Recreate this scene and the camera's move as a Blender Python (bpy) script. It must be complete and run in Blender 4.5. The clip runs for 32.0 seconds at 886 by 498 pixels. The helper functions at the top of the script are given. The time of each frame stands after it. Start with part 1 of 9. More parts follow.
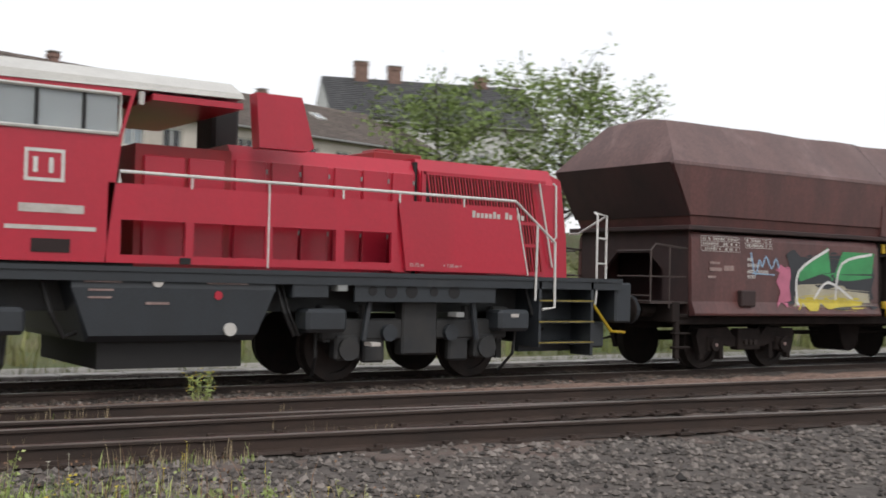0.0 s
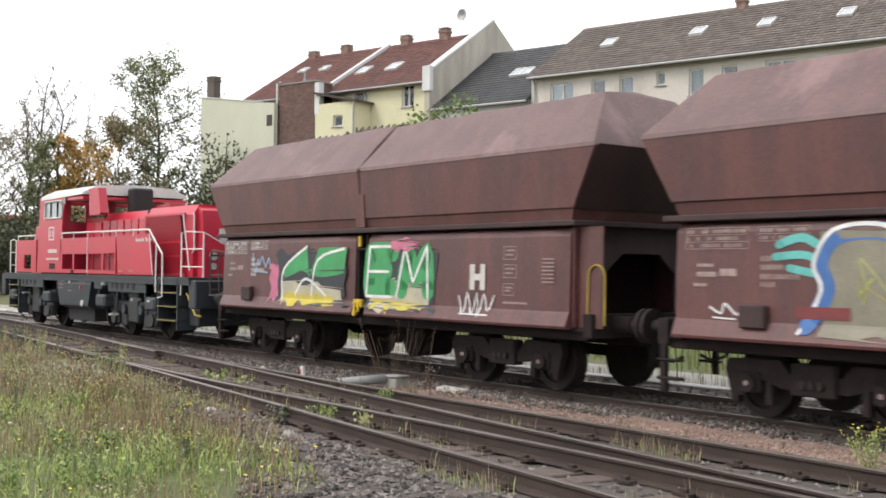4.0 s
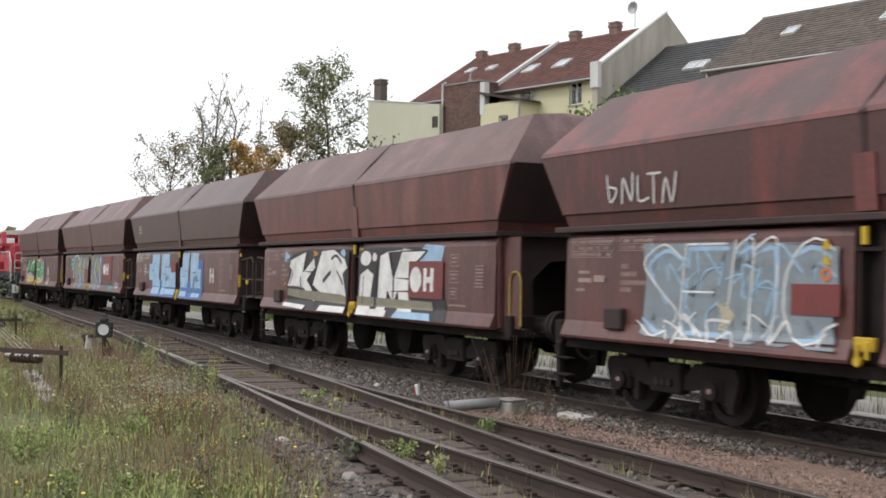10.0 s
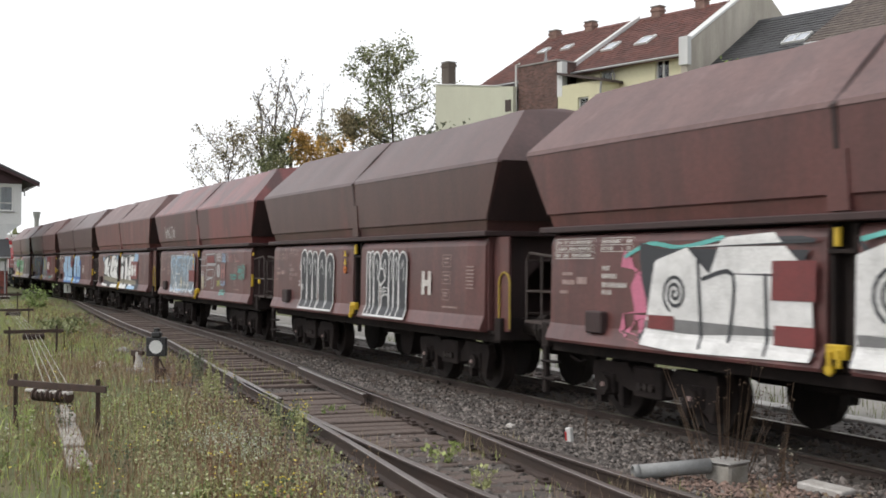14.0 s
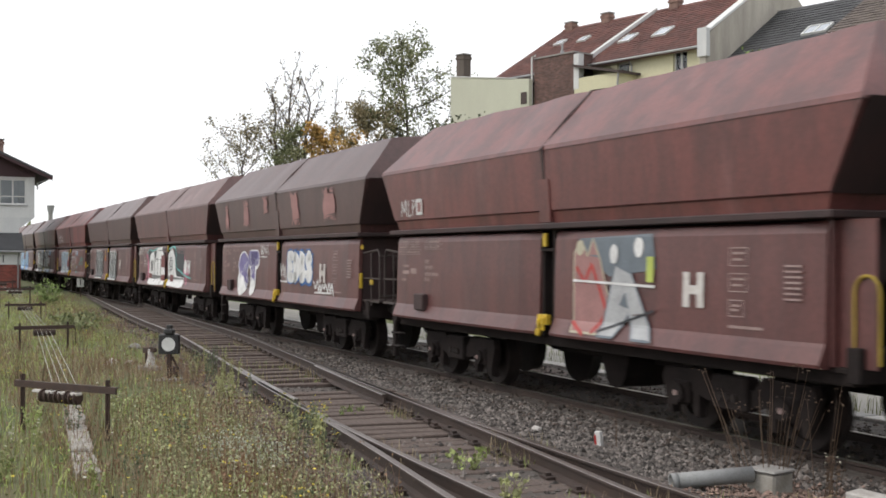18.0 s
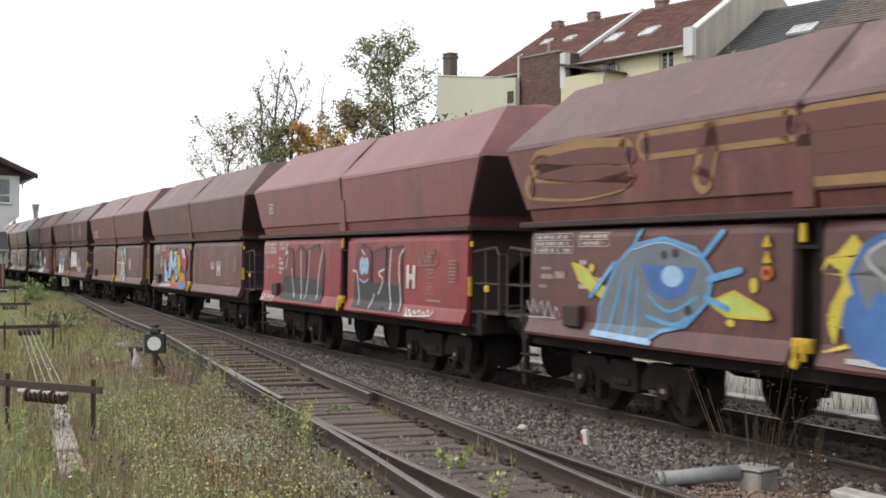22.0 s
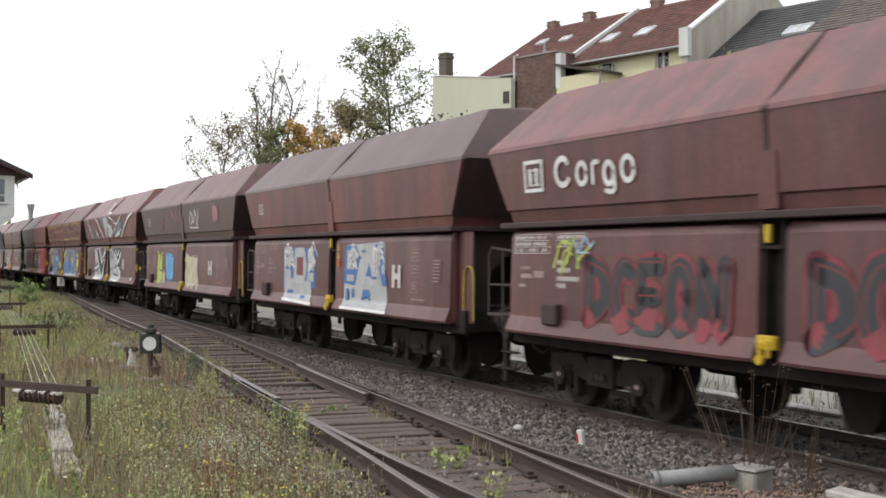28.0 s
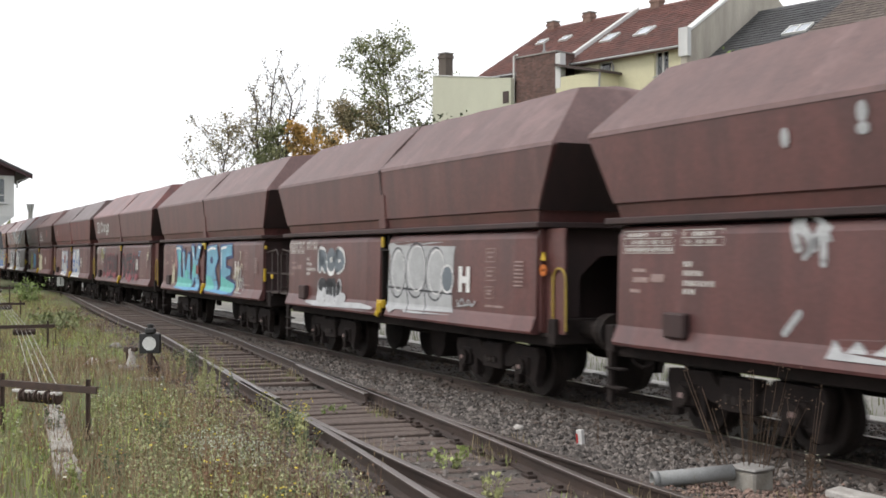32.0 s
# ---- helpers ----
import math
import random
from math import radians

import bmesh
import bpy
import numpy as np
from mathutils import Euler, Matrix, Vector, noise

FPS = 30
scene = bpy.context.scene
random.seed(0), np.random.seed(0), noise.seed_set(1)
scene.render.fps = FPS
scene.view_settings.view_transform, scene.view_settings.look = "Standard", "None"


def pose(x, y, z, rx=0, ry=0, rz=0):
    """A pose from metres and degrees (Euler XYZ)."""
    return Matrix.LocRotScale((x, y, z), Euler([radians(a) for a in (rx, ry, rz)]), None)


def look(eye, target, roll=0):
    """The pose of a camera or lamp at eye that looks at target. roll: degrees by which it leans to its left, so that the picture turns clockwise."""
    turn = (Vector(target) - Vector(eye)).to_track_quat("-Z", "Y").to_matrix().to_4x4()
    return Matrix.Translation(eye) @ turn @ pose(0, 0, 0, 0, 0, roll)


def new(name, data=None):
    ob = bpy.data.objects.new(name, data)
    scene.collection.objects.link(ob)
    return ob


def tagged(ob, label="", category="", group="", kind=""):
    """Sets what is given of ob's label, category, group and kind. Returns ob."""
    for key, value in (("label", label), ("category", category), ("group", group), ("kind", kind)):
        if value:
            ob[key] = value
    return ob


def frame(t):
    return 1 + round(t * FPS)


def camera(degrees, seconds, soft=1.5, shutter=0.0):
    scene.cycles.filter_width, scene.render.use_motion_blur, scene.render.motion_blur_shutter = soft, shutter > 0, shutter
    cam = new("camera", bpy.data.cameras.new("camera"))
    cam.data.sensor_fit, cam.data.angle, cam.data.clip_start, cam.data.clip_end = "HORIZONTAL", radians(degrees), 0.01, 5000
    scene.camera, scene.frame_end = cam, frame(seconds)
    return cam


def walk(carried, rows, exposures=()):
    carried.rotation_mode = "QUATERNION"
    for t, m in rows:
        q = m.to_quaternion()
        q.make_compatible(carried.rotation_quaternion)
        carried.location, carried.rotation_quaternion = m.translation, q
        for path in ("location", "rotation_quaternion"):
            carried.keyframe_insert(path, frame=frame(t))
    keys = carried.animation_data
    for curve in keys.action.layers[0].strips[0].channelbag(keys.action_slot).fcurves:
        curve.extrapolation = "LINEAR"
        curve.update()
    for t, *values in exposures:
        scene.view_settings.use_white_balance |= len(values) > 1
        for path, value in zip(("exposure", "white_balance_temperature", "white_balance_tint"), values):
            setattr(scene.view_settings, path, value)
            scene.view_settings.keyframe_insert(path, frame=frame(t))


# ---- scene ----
cam = camera(41.8, 32.0, soft=1.7, shutter=0.3)


def stand(x, y, z, bearing, tilt, lean):
    """The pose of the camera: bearing clockwise from +y, tilt up, lean, in degrees."""
    return pose(x, y, z, 90 + tilt, 0, -bearing) @ pose(0, 0, 0, 0, 0, lean)


PATH = [
    (0, -4.55, -5.77, 1.487, 34.45, 1.51, 1.32),
    (0.25, -3.51, -5.82, 1.451, 27.47, 1.71, 1.19),
    (0.5, -2.34, -5.89, 1.421, 18.73, 1.98, 1.05),
    (0.75, -0.93, -5.91, 1.391, 7.75, 2.26, 0.87),
    (1, 0.62, -5.75, 1.360, -4.70, 2.53, 0.60),
    (1.25, 2.11, -5.39, 1.345, -17.08, 2.70, 0.68),
    (1.5, 3.33, -4.94, 1.368, -27.13, 2.60, 1.06),
    (1.75, 4.29, -4.55, 1.438, -35.18, 2.28, 0.97),
    (2, 5.15, -4.23, 1.528, -42.30, 1.88, 0.81),
    (2.25, 5.83, -4.02, 1.616, -46.05, 1.54, 0.66),
    (2.5, 6.48, -3.82, 1.682, -49.18, 1.28, 0.57),
    (3.5, 6.49, -3.40, 1.753, -51.84, 1.11, 0.56),
    (4.5, 6.48, -3.00, 1.816, -54.14, 0.97, 0.55),
    (5, 6.57, -2.75, 1.843, -55.39, 0.88, 0.29),
    (5.5, 6.60, -2.55, 1.857, -56.48, 0.86, 0.43),
    (6, 6.68, -2.40, 1.869, -57.67, 0.87, 0.48),
    (6.5, 6.76, -2.27, 1.881, -58.82, 0.87, 0.54),
    (7, 6.80, -2.15, 1.887, -60.04, 0.81, 0.48),
    (7.5, 6.77, -2.01, 1.891, -61.00, 0.86, 0.47),
    (8, 6.66, -1.87, 1.894, -61.78, 0.86, 0.61),
    (8.5, 6.47, -1.73, 1.898, -62.13, 0.87, 0.57),
    (9, 6.15, -1.57, 1.897, -62.04, 0.93, 0.61),
    (9.5, 5.72, -1.40, 1.885, -61.88, 0.98, 0.72),
    (10, 5.22, -1.23, 1.870, -61.80, 1.10, 0.63),
    (10.5, 4.68, -1.07, 1.870, -62.42, 1.10, 0.57),
    (11, 4.15, -0.91, 1.885, -64.22, 1.08, 0.43),
    (11.5, 3.59, -0.78, 1.899, -64.93, 1.06, 0.41),
    (12, 3.01, -0.65, 1.910, -65.17, 1.02, 0.25),
    (12.5, 2.42, -0.53, 1.930, -65.11, 0.97, 0.21),
    (13, 1.82, -0.41, 1.957, -64.85, 0.91, 0.12),
    (13.5, 1.21, -0.29, 1.989, -64.62, 0.80, 0.16),
    (14, 0.58, -0.14, 2.023, -64.48, 0.67, 0.12),
    (14.5, 0.00, 0.00, 2.050, -64.46, 0.53, 0.11),
    (16.5, 0.00, 0.00, 2.050, -65.40, 0.42, 0.12),
    (17.0, 0.00, 0.00, 2.050, -65.32, 0.40, 0.14),
    (18.0, 0.00, 0.00, 2.050, -65.12, 0.35, 0.14),
    (19.0, 0.00, 0.00, 2.050, -64.90, 0.31, 0.13),
    (20.0, 0.00, 0.00, 2.050, -64.72, 0.30, 0.12),
    (22.0, 0.00, 0.00, 2.050, -64.46, 0.30, 0.14),
    (24.0, 0.00, 0.00, 2.050, -64.33, 0.32, 0.15),
    (26.5, 0.00, 0.00, 2.050, -64.27, 0.31, 0.15),
    (30.0, 0.00, 0.00, 2.050, -64.23, 0.30, 0.15),
    (32.0, 0.00, 0.00, 2.050, -64.23, 0.30, 0.15),
]
# the filming camera's own exposure, in stops
LEVELS = [(0.0, 0.1), (0.5, 0.3), (1.0, 0.52), (2.0, 0.8), (2.5, 0.82), (4.5, 0.76), (5.0, 0.74), (6.0, 0.62), (7.0, 0.52), (9.0, 0.3), (10.0, 0.36), (12.0, 0.34), (14.0, 0.4), (18.0, 0.42), (22.0, 0.52), (24.0, 0.5), (32.0, 0.52)]
walk(cam, [(t, stand(*p)) for t, *p in PATH], LEVELS)

# how far the train has come: x of the coupling between locomotive and first wagon
TRAIN = [(0.0, 8.98), (0.3, 7.24), (0.6, 5.46), (0.8, 4.26), (1.0, 3.02), (1.2, 1.76), (1.5, -0.17), (2.0, -3.49), (2.5, -6.87), (4.5, -20.26), (5.0, -23.69), (5.5, -27.13), (6.0, -30.61), (6.5, -34.12), (7.0, -37.64), (7.5, -41.19), (8.0, -44.77), (8.5, -48.41), (9.0, -52.05), (9.5, -55.71), (10.0, -59.39), (10.5, -63.06), (11.0, -66.76), (11.5, -70.47), (12.0, -74.19), (12.5, -77.91), (13.0, -81.65), (13.5, -85.41), (14.0, -89.19), (14.5, -93.0), (16.0, -104.62), (18.0, -120.38), (20.0, -136.43), (22.0, -152.77), (24.0, -169.38), (26.0, -186.24), (28.0, -203.36), (30.0, -220.73), (32.0, -238.33)]

# ---- light ----
world = bpy.data.worlds.new("overcast_sky")
scene.world = world
world.use_nodes = True
wn, wl = world.node_tree.nodes, world.node_tree.links
sky = wn.new("ShaderNodeTexSky")
sky.sky_type = "NISHITA"
sky.sun_disc = False
sky.sun_elevation, sky.sun_rotation = radians(48), radians(200)
sky.air_density, sky.dust_density, sky.ozone_density = 1.0, 6.0, 1.0
pale = wn.new("ShaderNodeMix")
pale.data_type = "RGBA"
pale.inputs[0].default_value = 0.82
pale.inputs[7].default_value = (10.5, 10.6, 10.9, 1)
wl.new(sky.outputs[0], pale.inputs[6])
wl.new(pale.outputs[2], wn["Background"].inputs[0])
wn["Background"].inputs[1].default_value = 0.105
sun = new("sun", bpy.data.lights.new("sun", "SUN"))
sun.data.energy, sun.data.angle, sun.data.color = 0.9, radians(14), (1.0, 0.96, 0.9)
sun.matrix_world = look((0, 0, 0), (0.24, 0.64, -0.74))

# ---- materials ----
MATS = {}


def material(name, base, rough=0.6, metal=0.0, second=None, scale=3.0, amount=0.5, stretch=(1, 1, 1),
             grain=60.0, bump=0.15, third=None, third_scale=0.6, third_cut=0.6, spread=0.0, spec=0.5, coords="Object", soft=(0.35, 0.68), wear=0.35):
    """A paint, stone or soil: base and second colours mixed by noise, a third in patches, fine grain and relief."""
    m = bpy.data.materials.new(name)
    m.use_nodes = True
    n, l = m.node_tree.nodes, m.node_tree.links
    b = n["Principled BSDF"]
    b.inputs["Roughness"].default_value, b.inputs["Metallic"].default_value = rough, metal
    b.inputs["Specular IOR Level"].default_value = spec
    tc, mp = n.new("ShaderNodeTexCoord"), n.new("ShaderNodeMapping")
    mp.inputs["Scale"].default_value = stretch
    info = n.new("ShaderNodeObjectInfo")
    shift = n.new("ShaderNodeVectorMath")
    shift.operation = "MULTIPLY_ADD"
    shift.inputs[1].default_value = (37.0, 11.0, 23.0)
    l.new(info.outputs["Random"], shift.inputs[0])
    l.new(tc.outputs[coords], shift.inputs[2])
    l.new(shift.outputs[0], mp.inputs[0])

    def noise_tex(sc, detail, vec):
        t = n.new("ShaderNodeTexNoise")
        t.inputs["Scale"].default_value, t.inputs["Detail"].default_value = sc, detail
        t.inputs["Roughness"].default_value = 0.62
        l.new(vec, t.inputs["Vector"])
        return t.outputs["Fac"]

    def ramp(fac, lo, hi):
        r = n.new("ShaderNodeMapRange")
        r.inputs[1].default_value, r.inputs[2].default_value = lo, hi
        l.new(fac, r.inputs[0])
        return r.outputs[0]

    def mix(fac, a, c, gain=1.0):
        x = n.new("ShaderNodeMix")
        x.data_type = "RGBA"
        if gain != 1.0:
            g = n.new("ShaderNodeMath")
            g.operation = "MULTIPLY"
            g.inputs[1].default_value = gain
            l.new(fac, g.inputs[0])
            fac = g.outputs[0]
        l.new(fac, x.inputs[0])
        for slot, v in ((6, a), (7, c)):
            if hasattr(v, "links"):
                l.new(v, x.inputs[slot])
            else:
                x.inputs[slot].default_value = (*v, 1)
        return x.outputs[2]

    second = second or tuple(c * 0.7 for c in base)
    col = mix(ramp(noise_tex(scale, 5, mp.outputs[0]), *soft), base, second, amount)
    if third:
        col = mix(ramp(noise_tex(third_scale, 6, mp.outputs[0]), third_cut, third_cut + 0.12), col, third, 0.85)
    fine = noise_tex(grain, 3, shift.outputs[0])
    dark = n.new("ShaderNodeMix")
    dark.data_type, dark.blend_type = "RGBA", "MULTIPLY"
    dark.inputs[0].default_value = wear
    l.new(col, dark.inputs[6])
    grey = n.new("ShaderNodeCombineColor")
    level = ramp(fine, 0.1, 0.75)
    for k in range(3):
        l.new(level, grey.inputs[k])
    l.new(grey.outputs[0], dark.inputs[7])
    col = dark.outputs[2]
    if spread:
        hsv = n.new("ShaderNodeHueSaturation")
        val = n.new("ShaderNodeMapRange")
        val.inputs[3].default_value, val.inputs[4].default_value = 1 - spread, 1 + spread
        geo = n.new("ShaderNodeNewGeometry")
        l.new(geo.outputs["Random Per Island"], val.inputs[0])
        l.new(val.outputs[0], hsv.inputs["Value"])
        l.new(col, hsv.inputs["Color"])
        col = hsv.outputs[0]
    l.new(col, b.inputs["Base Color"])
    if bump:
        bp = n.new("ShaderNodeBump")
        bp.inputs["Strength"].default_value, bp.inputs["Distance"].default_value = bump, 0.02
        l.new(fine, bp.inputs["Height"])
        l.new(bp.outputs[0], b.inputs["Normal"])
    MATS[name] = m
    return m


def paint(name, base, second, third=None, cut=0.6, rough=0.5, streak=2.2, amount=0.75, wear=0.42):
    """Old vehicle paint: streaks run down the sides, patches of bare or touched-up paint."""
    return material(name, base, rough, 0.0, second, streak, amount, (1.0, 1.0, 0.22), 16.0, 0.1, third, 0.9, cut, soft=(0.41, 0.6), wear=wear)


BROWN = paint("wagon_brown", (0.13, 0.05, 0.046), (0.078, 0.035, 0.034), (0.16, 0.085, 0.08), 0.62, 0.42)
RUST = paint("wagon_rust", (0.17, 0.055, 0.049), (0.085, 0.036, 0.034), (0.22, 0.095, 0.088), 0.58, 0.42)
DARK = paint("wagon_dark", (0.074, 0.037, 0.034), (0.1, 0.048, 0.043), (0.15, 0.052, 0.047), 0.64, 0.42)
PATCHY = paint("wagon_patchy", (0.185, 0.05, 0.047), (0.15, 0.042, 0.04), (0.07, 0.033, 0.032), 0.45, 0.42)
REDW = paint("wagon_red", (0.27, 0.036, 0.037), (0.18, 0.03, 0.032), (0.29, 0.06, 0.058), 0.62, 0.42)
FADED = paint("wagon_faded", (0.215, 0.075, 0.077), (0.18, 0.064, 0.066), (0.125, 0.058, 0.057), 0.55, 0.42)
ROOF = paint("wagon_roof", (0.145, 0.076, 0.07), (0.105, 0.055, 0.052), (0.22, 0.13, 0.125), 0.56, 0.5)
UNDER = material("running_gear", (0.018, 0.014, 0.0135), 0.9, 0.0, (0.034, 0.025, 0.0225), 4.0, 0.7, spec=0.2)
WHEEL = material("wheel_steel", (0.019, 0.015, 0.014), 0.75, 0.1, (0.04, 0.028, 0.024), 5.0, 0.7, spec=0.3)
LOCORED = paint("loco_red", (0.46, 0.02, 0.045), (0.38, 0.022, 0.042), (0.46, 0.07, 0.09), 0.66, 0.32, 1.2, 0.6, 0.12)
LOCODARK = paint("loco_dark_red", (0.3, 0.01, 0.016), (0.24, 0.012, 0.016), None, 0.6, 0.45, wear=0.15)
LOCOGREY = material("loco_grey", (0.031, 0.037, 0.045), 0.5, 0.0, (0.026, 0.03, 0.035), 2.5, 0.8, (1, 1, .4), 45, .12, (0.06, 0.065, 0.067), 1.2, 0.64)
CABROOF = material("cab_roof", (0.62, 0.61, 0.58), 0.5, 0.0, (0.45, 0.44, 0.42), 2.0)
WHITE = material("white_paint", (0.72, 0.72, 0.7), 0.45, 0.0, (0.6, 0.6, 0.58), 6.0, 0.6)
LETTER = material("stencil_white", (0.62, 0.6, 0.57), 0.6, 0.0, (0.4, 0.34, 0.31), 7.0, 0.7)
FAINT = material("worn_stencil", (0.36, 0.27, 0.25), 0.65, 0.0, (0.2, 0.12, 0.11), 9.0, 0.8)
YELLOW = material("yellow_paint", (0.62, 0.42, 0.02), 0.5, 0.0, (0.4, 0.26, 0.03), 6.0, 0.7)
ORANGE = material("orange_sign", (0.6, 0.16, 0.02), 0.5)
BLACK = material("black_rubber", (0.012, 0.012, 0.013), 0.7)
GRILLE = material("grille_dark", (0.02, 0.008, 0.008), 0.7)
RAIL = material("rail_rust", (0.058, 0.037, 0.029), 0.75, 0.15, (0.03, 0.022, 0.019), 5.0, 0.8, (0.3, 1, 1))
RAILTOP = material("rail_head", (0.42, 0.4, 0.38), 0.32, 0.9, (0.2, 0.16, 0.13), 3.0, 0.6, (0.2, 1, 1))
DULLTOP = material("rail_head_dull", (0.25, 0.22, 0.2), 0.38, 0.75, (0.1, 0.075, 0.062), 3.0, 0.7, (0.2, 1, 1))
SLEEPER = material("old_timber", (0.135, 0.1, 0.084), 0.88, 0.0, (0.075, 0.055, 0.047), 5.0, 0.8, (1, 6, 1), 70, 0.5)
CONCRETE = material("concrete", (0.34, 0.33, 0.31), 0.85, 0.0, (0.22, 0.21, 0.2), 3.0, 0.7, bump=0.3)
PIPE = material("grey_pipe", (0.3, 0.31, 0.31), 0.6, 0.0, (0.2, 0.2, 0.19), 4.0, 0.6)
BALLAST = material("ballast", (0.11, 0.094, 0.084), 0.95, 0.0, (0.055, 0.046, 0.041), 9.0, 0.9, grain=22.0, bump=1.0, third=(0.16, 0.105, 0.085), third_scale=0.35, third_cut=0.55)
STONE = material("ballast_stone", (0.165, 0.146, 0.133), 0.9, 0.0, (0.085, 0.072, 0.065), 4.0, 0.7, grain=35.0, bump=0.4, spread=0.85)
OILSTONE = material("oily_ballast_stone", (0.085, 0.064, 0.052), 0.85, 0.0, (0.045, 0.034, 0.029), 4.0, 0.7, grain=35.0, bump=0.4, spread=0.7)
REDSOIL = material("red_gravel", (0.27, 0.18, 0.14), 0.95, 0.0, (0.19, 0.125, 0.1), 3.0, 0.8, grain=26.0, bump=0.9)
SOIL = material("meadow_soil", (0.095, 0.12, 0.04), 0.95, 0.0, (0.14, 0.115, 0.06), 0.7, 0.9, grain=14.0, bump=1.0, third=(0.085, 0.12, 0.035), third_scale=0.25, third_cut=0.5)
BANKGRASS = material("bank_grass_blades", (0.16, 0.205, 0.06), 0.75, 0.0, (0.22, 0.205, 0.09), 0.35, 0.9, grain=8.0, bump=0, spread=0.5)
GRASS = material("grass_blades", (0.29, 0.38, 0.09), 0.7, 0.0, (0.37, 0.35, 0.14), 0.35, 0.9, grain=8.0, bump=0, spread=0.55)
DRYGRASS = material("dry_grass", (0.34, 0.285, 0.175), 0.8, 0.0, (0.22, 0.15, 0.09), 0.4, 0.9, grain=8.0, bump=0, spread=0.5)
WEED = material("weed_leaves", (0.27, 0.37, 0.1), 0.7, 0.0, (0.33, 0.33, 0.15), 1.0, 0.8, grain=9.0, bump=0, spread=0.3)
STEM = material("dry_stems", (0.13, 0.085, 0.055), 0.85, 0.0, None, 2.0, 0.6, bump=0, spread=0.35)
FLOWER = material("yellow_petals", (0.75, 0.6, 0.06), 0.6, bump=0, spread=0.2)
PALE = material("pale_petals", (0.55, 0.53, 0.42), 0.6, bump=0, spread=0.2)
PATHSTONE = material("pale_path", (0.34, 0.325, 0.29), 0.9, 0.0, (0.24, 0.225, 0.2), 0.9, 0.8, bump=0.3)
# near-black brown; on the wagon ends it holds the gap's shade as paint
NEARBLACK = material("near_black_and_end_shade", (0.05, 0.024, 0.023), 0.7, 0.0, (0.026, 0.016, 0.016), 2.0, 0.9, (1, 1, 0.4))
HOOP = material("dull_yellow_rail", (0.46, 0.33, 0.04), 0.5, 0.0, (0.3, 0.2, 0.04), 6.0, 0.7)


# ---- building helpers ----
def mesh_of(bm, name):
    me = bpy.data.meshes.new(name)
    bm.to_mesh(me)
    bm.free()
    return me


def put(name, me, mat, parent=None, label="", m=None):
    """One mesh object; its material sits on the object, so that alike pieces can share a mesh."""
    if not me.materials:
        me.materials.append(mat)
    ob = new(name, me)
    if me.materials[0] is not mat:
        ob.material_slots[0].link = "OBJECT"
        ob.material_slots[0].material = mat
    if parent:
        ob.parent = parent
    if m is not None:
        ob.matrix_basis = m
    if label:
        ob["label"] = label
    return ob


def part(name, bm, mat, parent=None, label="", m=None):
    return put(name, mesh_of(bm, name), mat, parent, label, m)


def thing(name, label, category, group="", kind="", m=None):
    ob = new(name)
    ob.empty_display_size = 0.2
    if m is not None:
        ob.matrix_basis = m
    return tagged(ob, label, category, group, kind)


def box(bm, x0, x1, y0, y1, z0, z1, bevel=0.0):
    v = [bm.verts.new((x, y, z)) for x in (x0, x1) for y in (y0, y1) for z in (z0, z1)]
    fs = [bm.faces.new([v[i] for i in q]) for q in ((0, 1, 3, 2), (4, 6, 7, 5), (0, 4, 5, 1), (2, 3, 7, 6), (0, 2, 6, 4), (1, 5, 7, 3))]
    if bevel:
        es = list({e for f in fs for e in f.edges})
        bmesh.ops.bevel(bm, geom=es, offset=bevel, segments=1, affect="EDGES")
    return bm


def boxes(*specs, bevel=0.0):
    bm = bmesh.new()
    for s in specs:
        box(bm, *s, bevel=bevel)
    return bm


def prism(bm, outline, y0, y1, plane="xz"):
    """A flat outline, pushed along the third axis from y0 to y1."""
    def at(p, q):
        return {"xz": (p[0], q, p[1]), "yz": (q, p[0], p[1]), "xy": (p[0], p[1], q)}[plane]
    a = [bm.verts.new(at(p, y0)) for p in outline]
    b = [bm.verts.new(at(p, y1)) for p in outline]
    k = len(outline)
    bm.faces.new(a)
    bm.faces.new(b[::-1])
    for i in range(k):
        bm.faces.new((a[i], b[i], b[(i + 1) % k], a[(i + 1) % k]))
    bmesh.ops.recalc_face_normals(bm, faces=bm.faces)
    return bm


def tube(bm, pts, r, sides=6, taper=1.0):
    """A round bar along points."""
    pts = [Vector(p) for p in pts]
    rings = []
    for i, p in enumerate(pts):
        d = (pts[min(i + 1, len(pts) - 1)] - pts[max(i - 1, 0)]).normalized()
        a = d.orthogonal().normalized() if i == 0 else (rings_a - d * rings_a.dot(d)).normalized()
        rings_a = a
        b = d.cross(a)
        rr = r * (1 + (taper - 1) * i / max(1, len(pts) - 1))
        rings.append([bm.verts.new(p + a * math.cos(2 * math.pi * k / sides) * rr + b * math.sin(2 * math.pi * k / sides) * rr) for k in range(sides)])
    for u, w in zip(rings, rings[1:]):
        for k in range(sides):
            bm.faces.new((u[k], u[(k + 1) % sides], w[(k + 1) % sides], w[k]))
    bm.faces.new(rings[0][::-1])
    bm.faces.new(rings[-1])
    return bm


def disc(bm, c, r, y0, y1, n=20, axis="y"):
    pts = [(c[0] + r * math.cos(2 * math.pi * k / n), c[1] + r * math.sin(2 * math.pi * k / n)) for k in range(n)]
    return prism(bm, pts, y0, y1, {"y": "xz", "x": "yz", "z": "xy"}[axis])


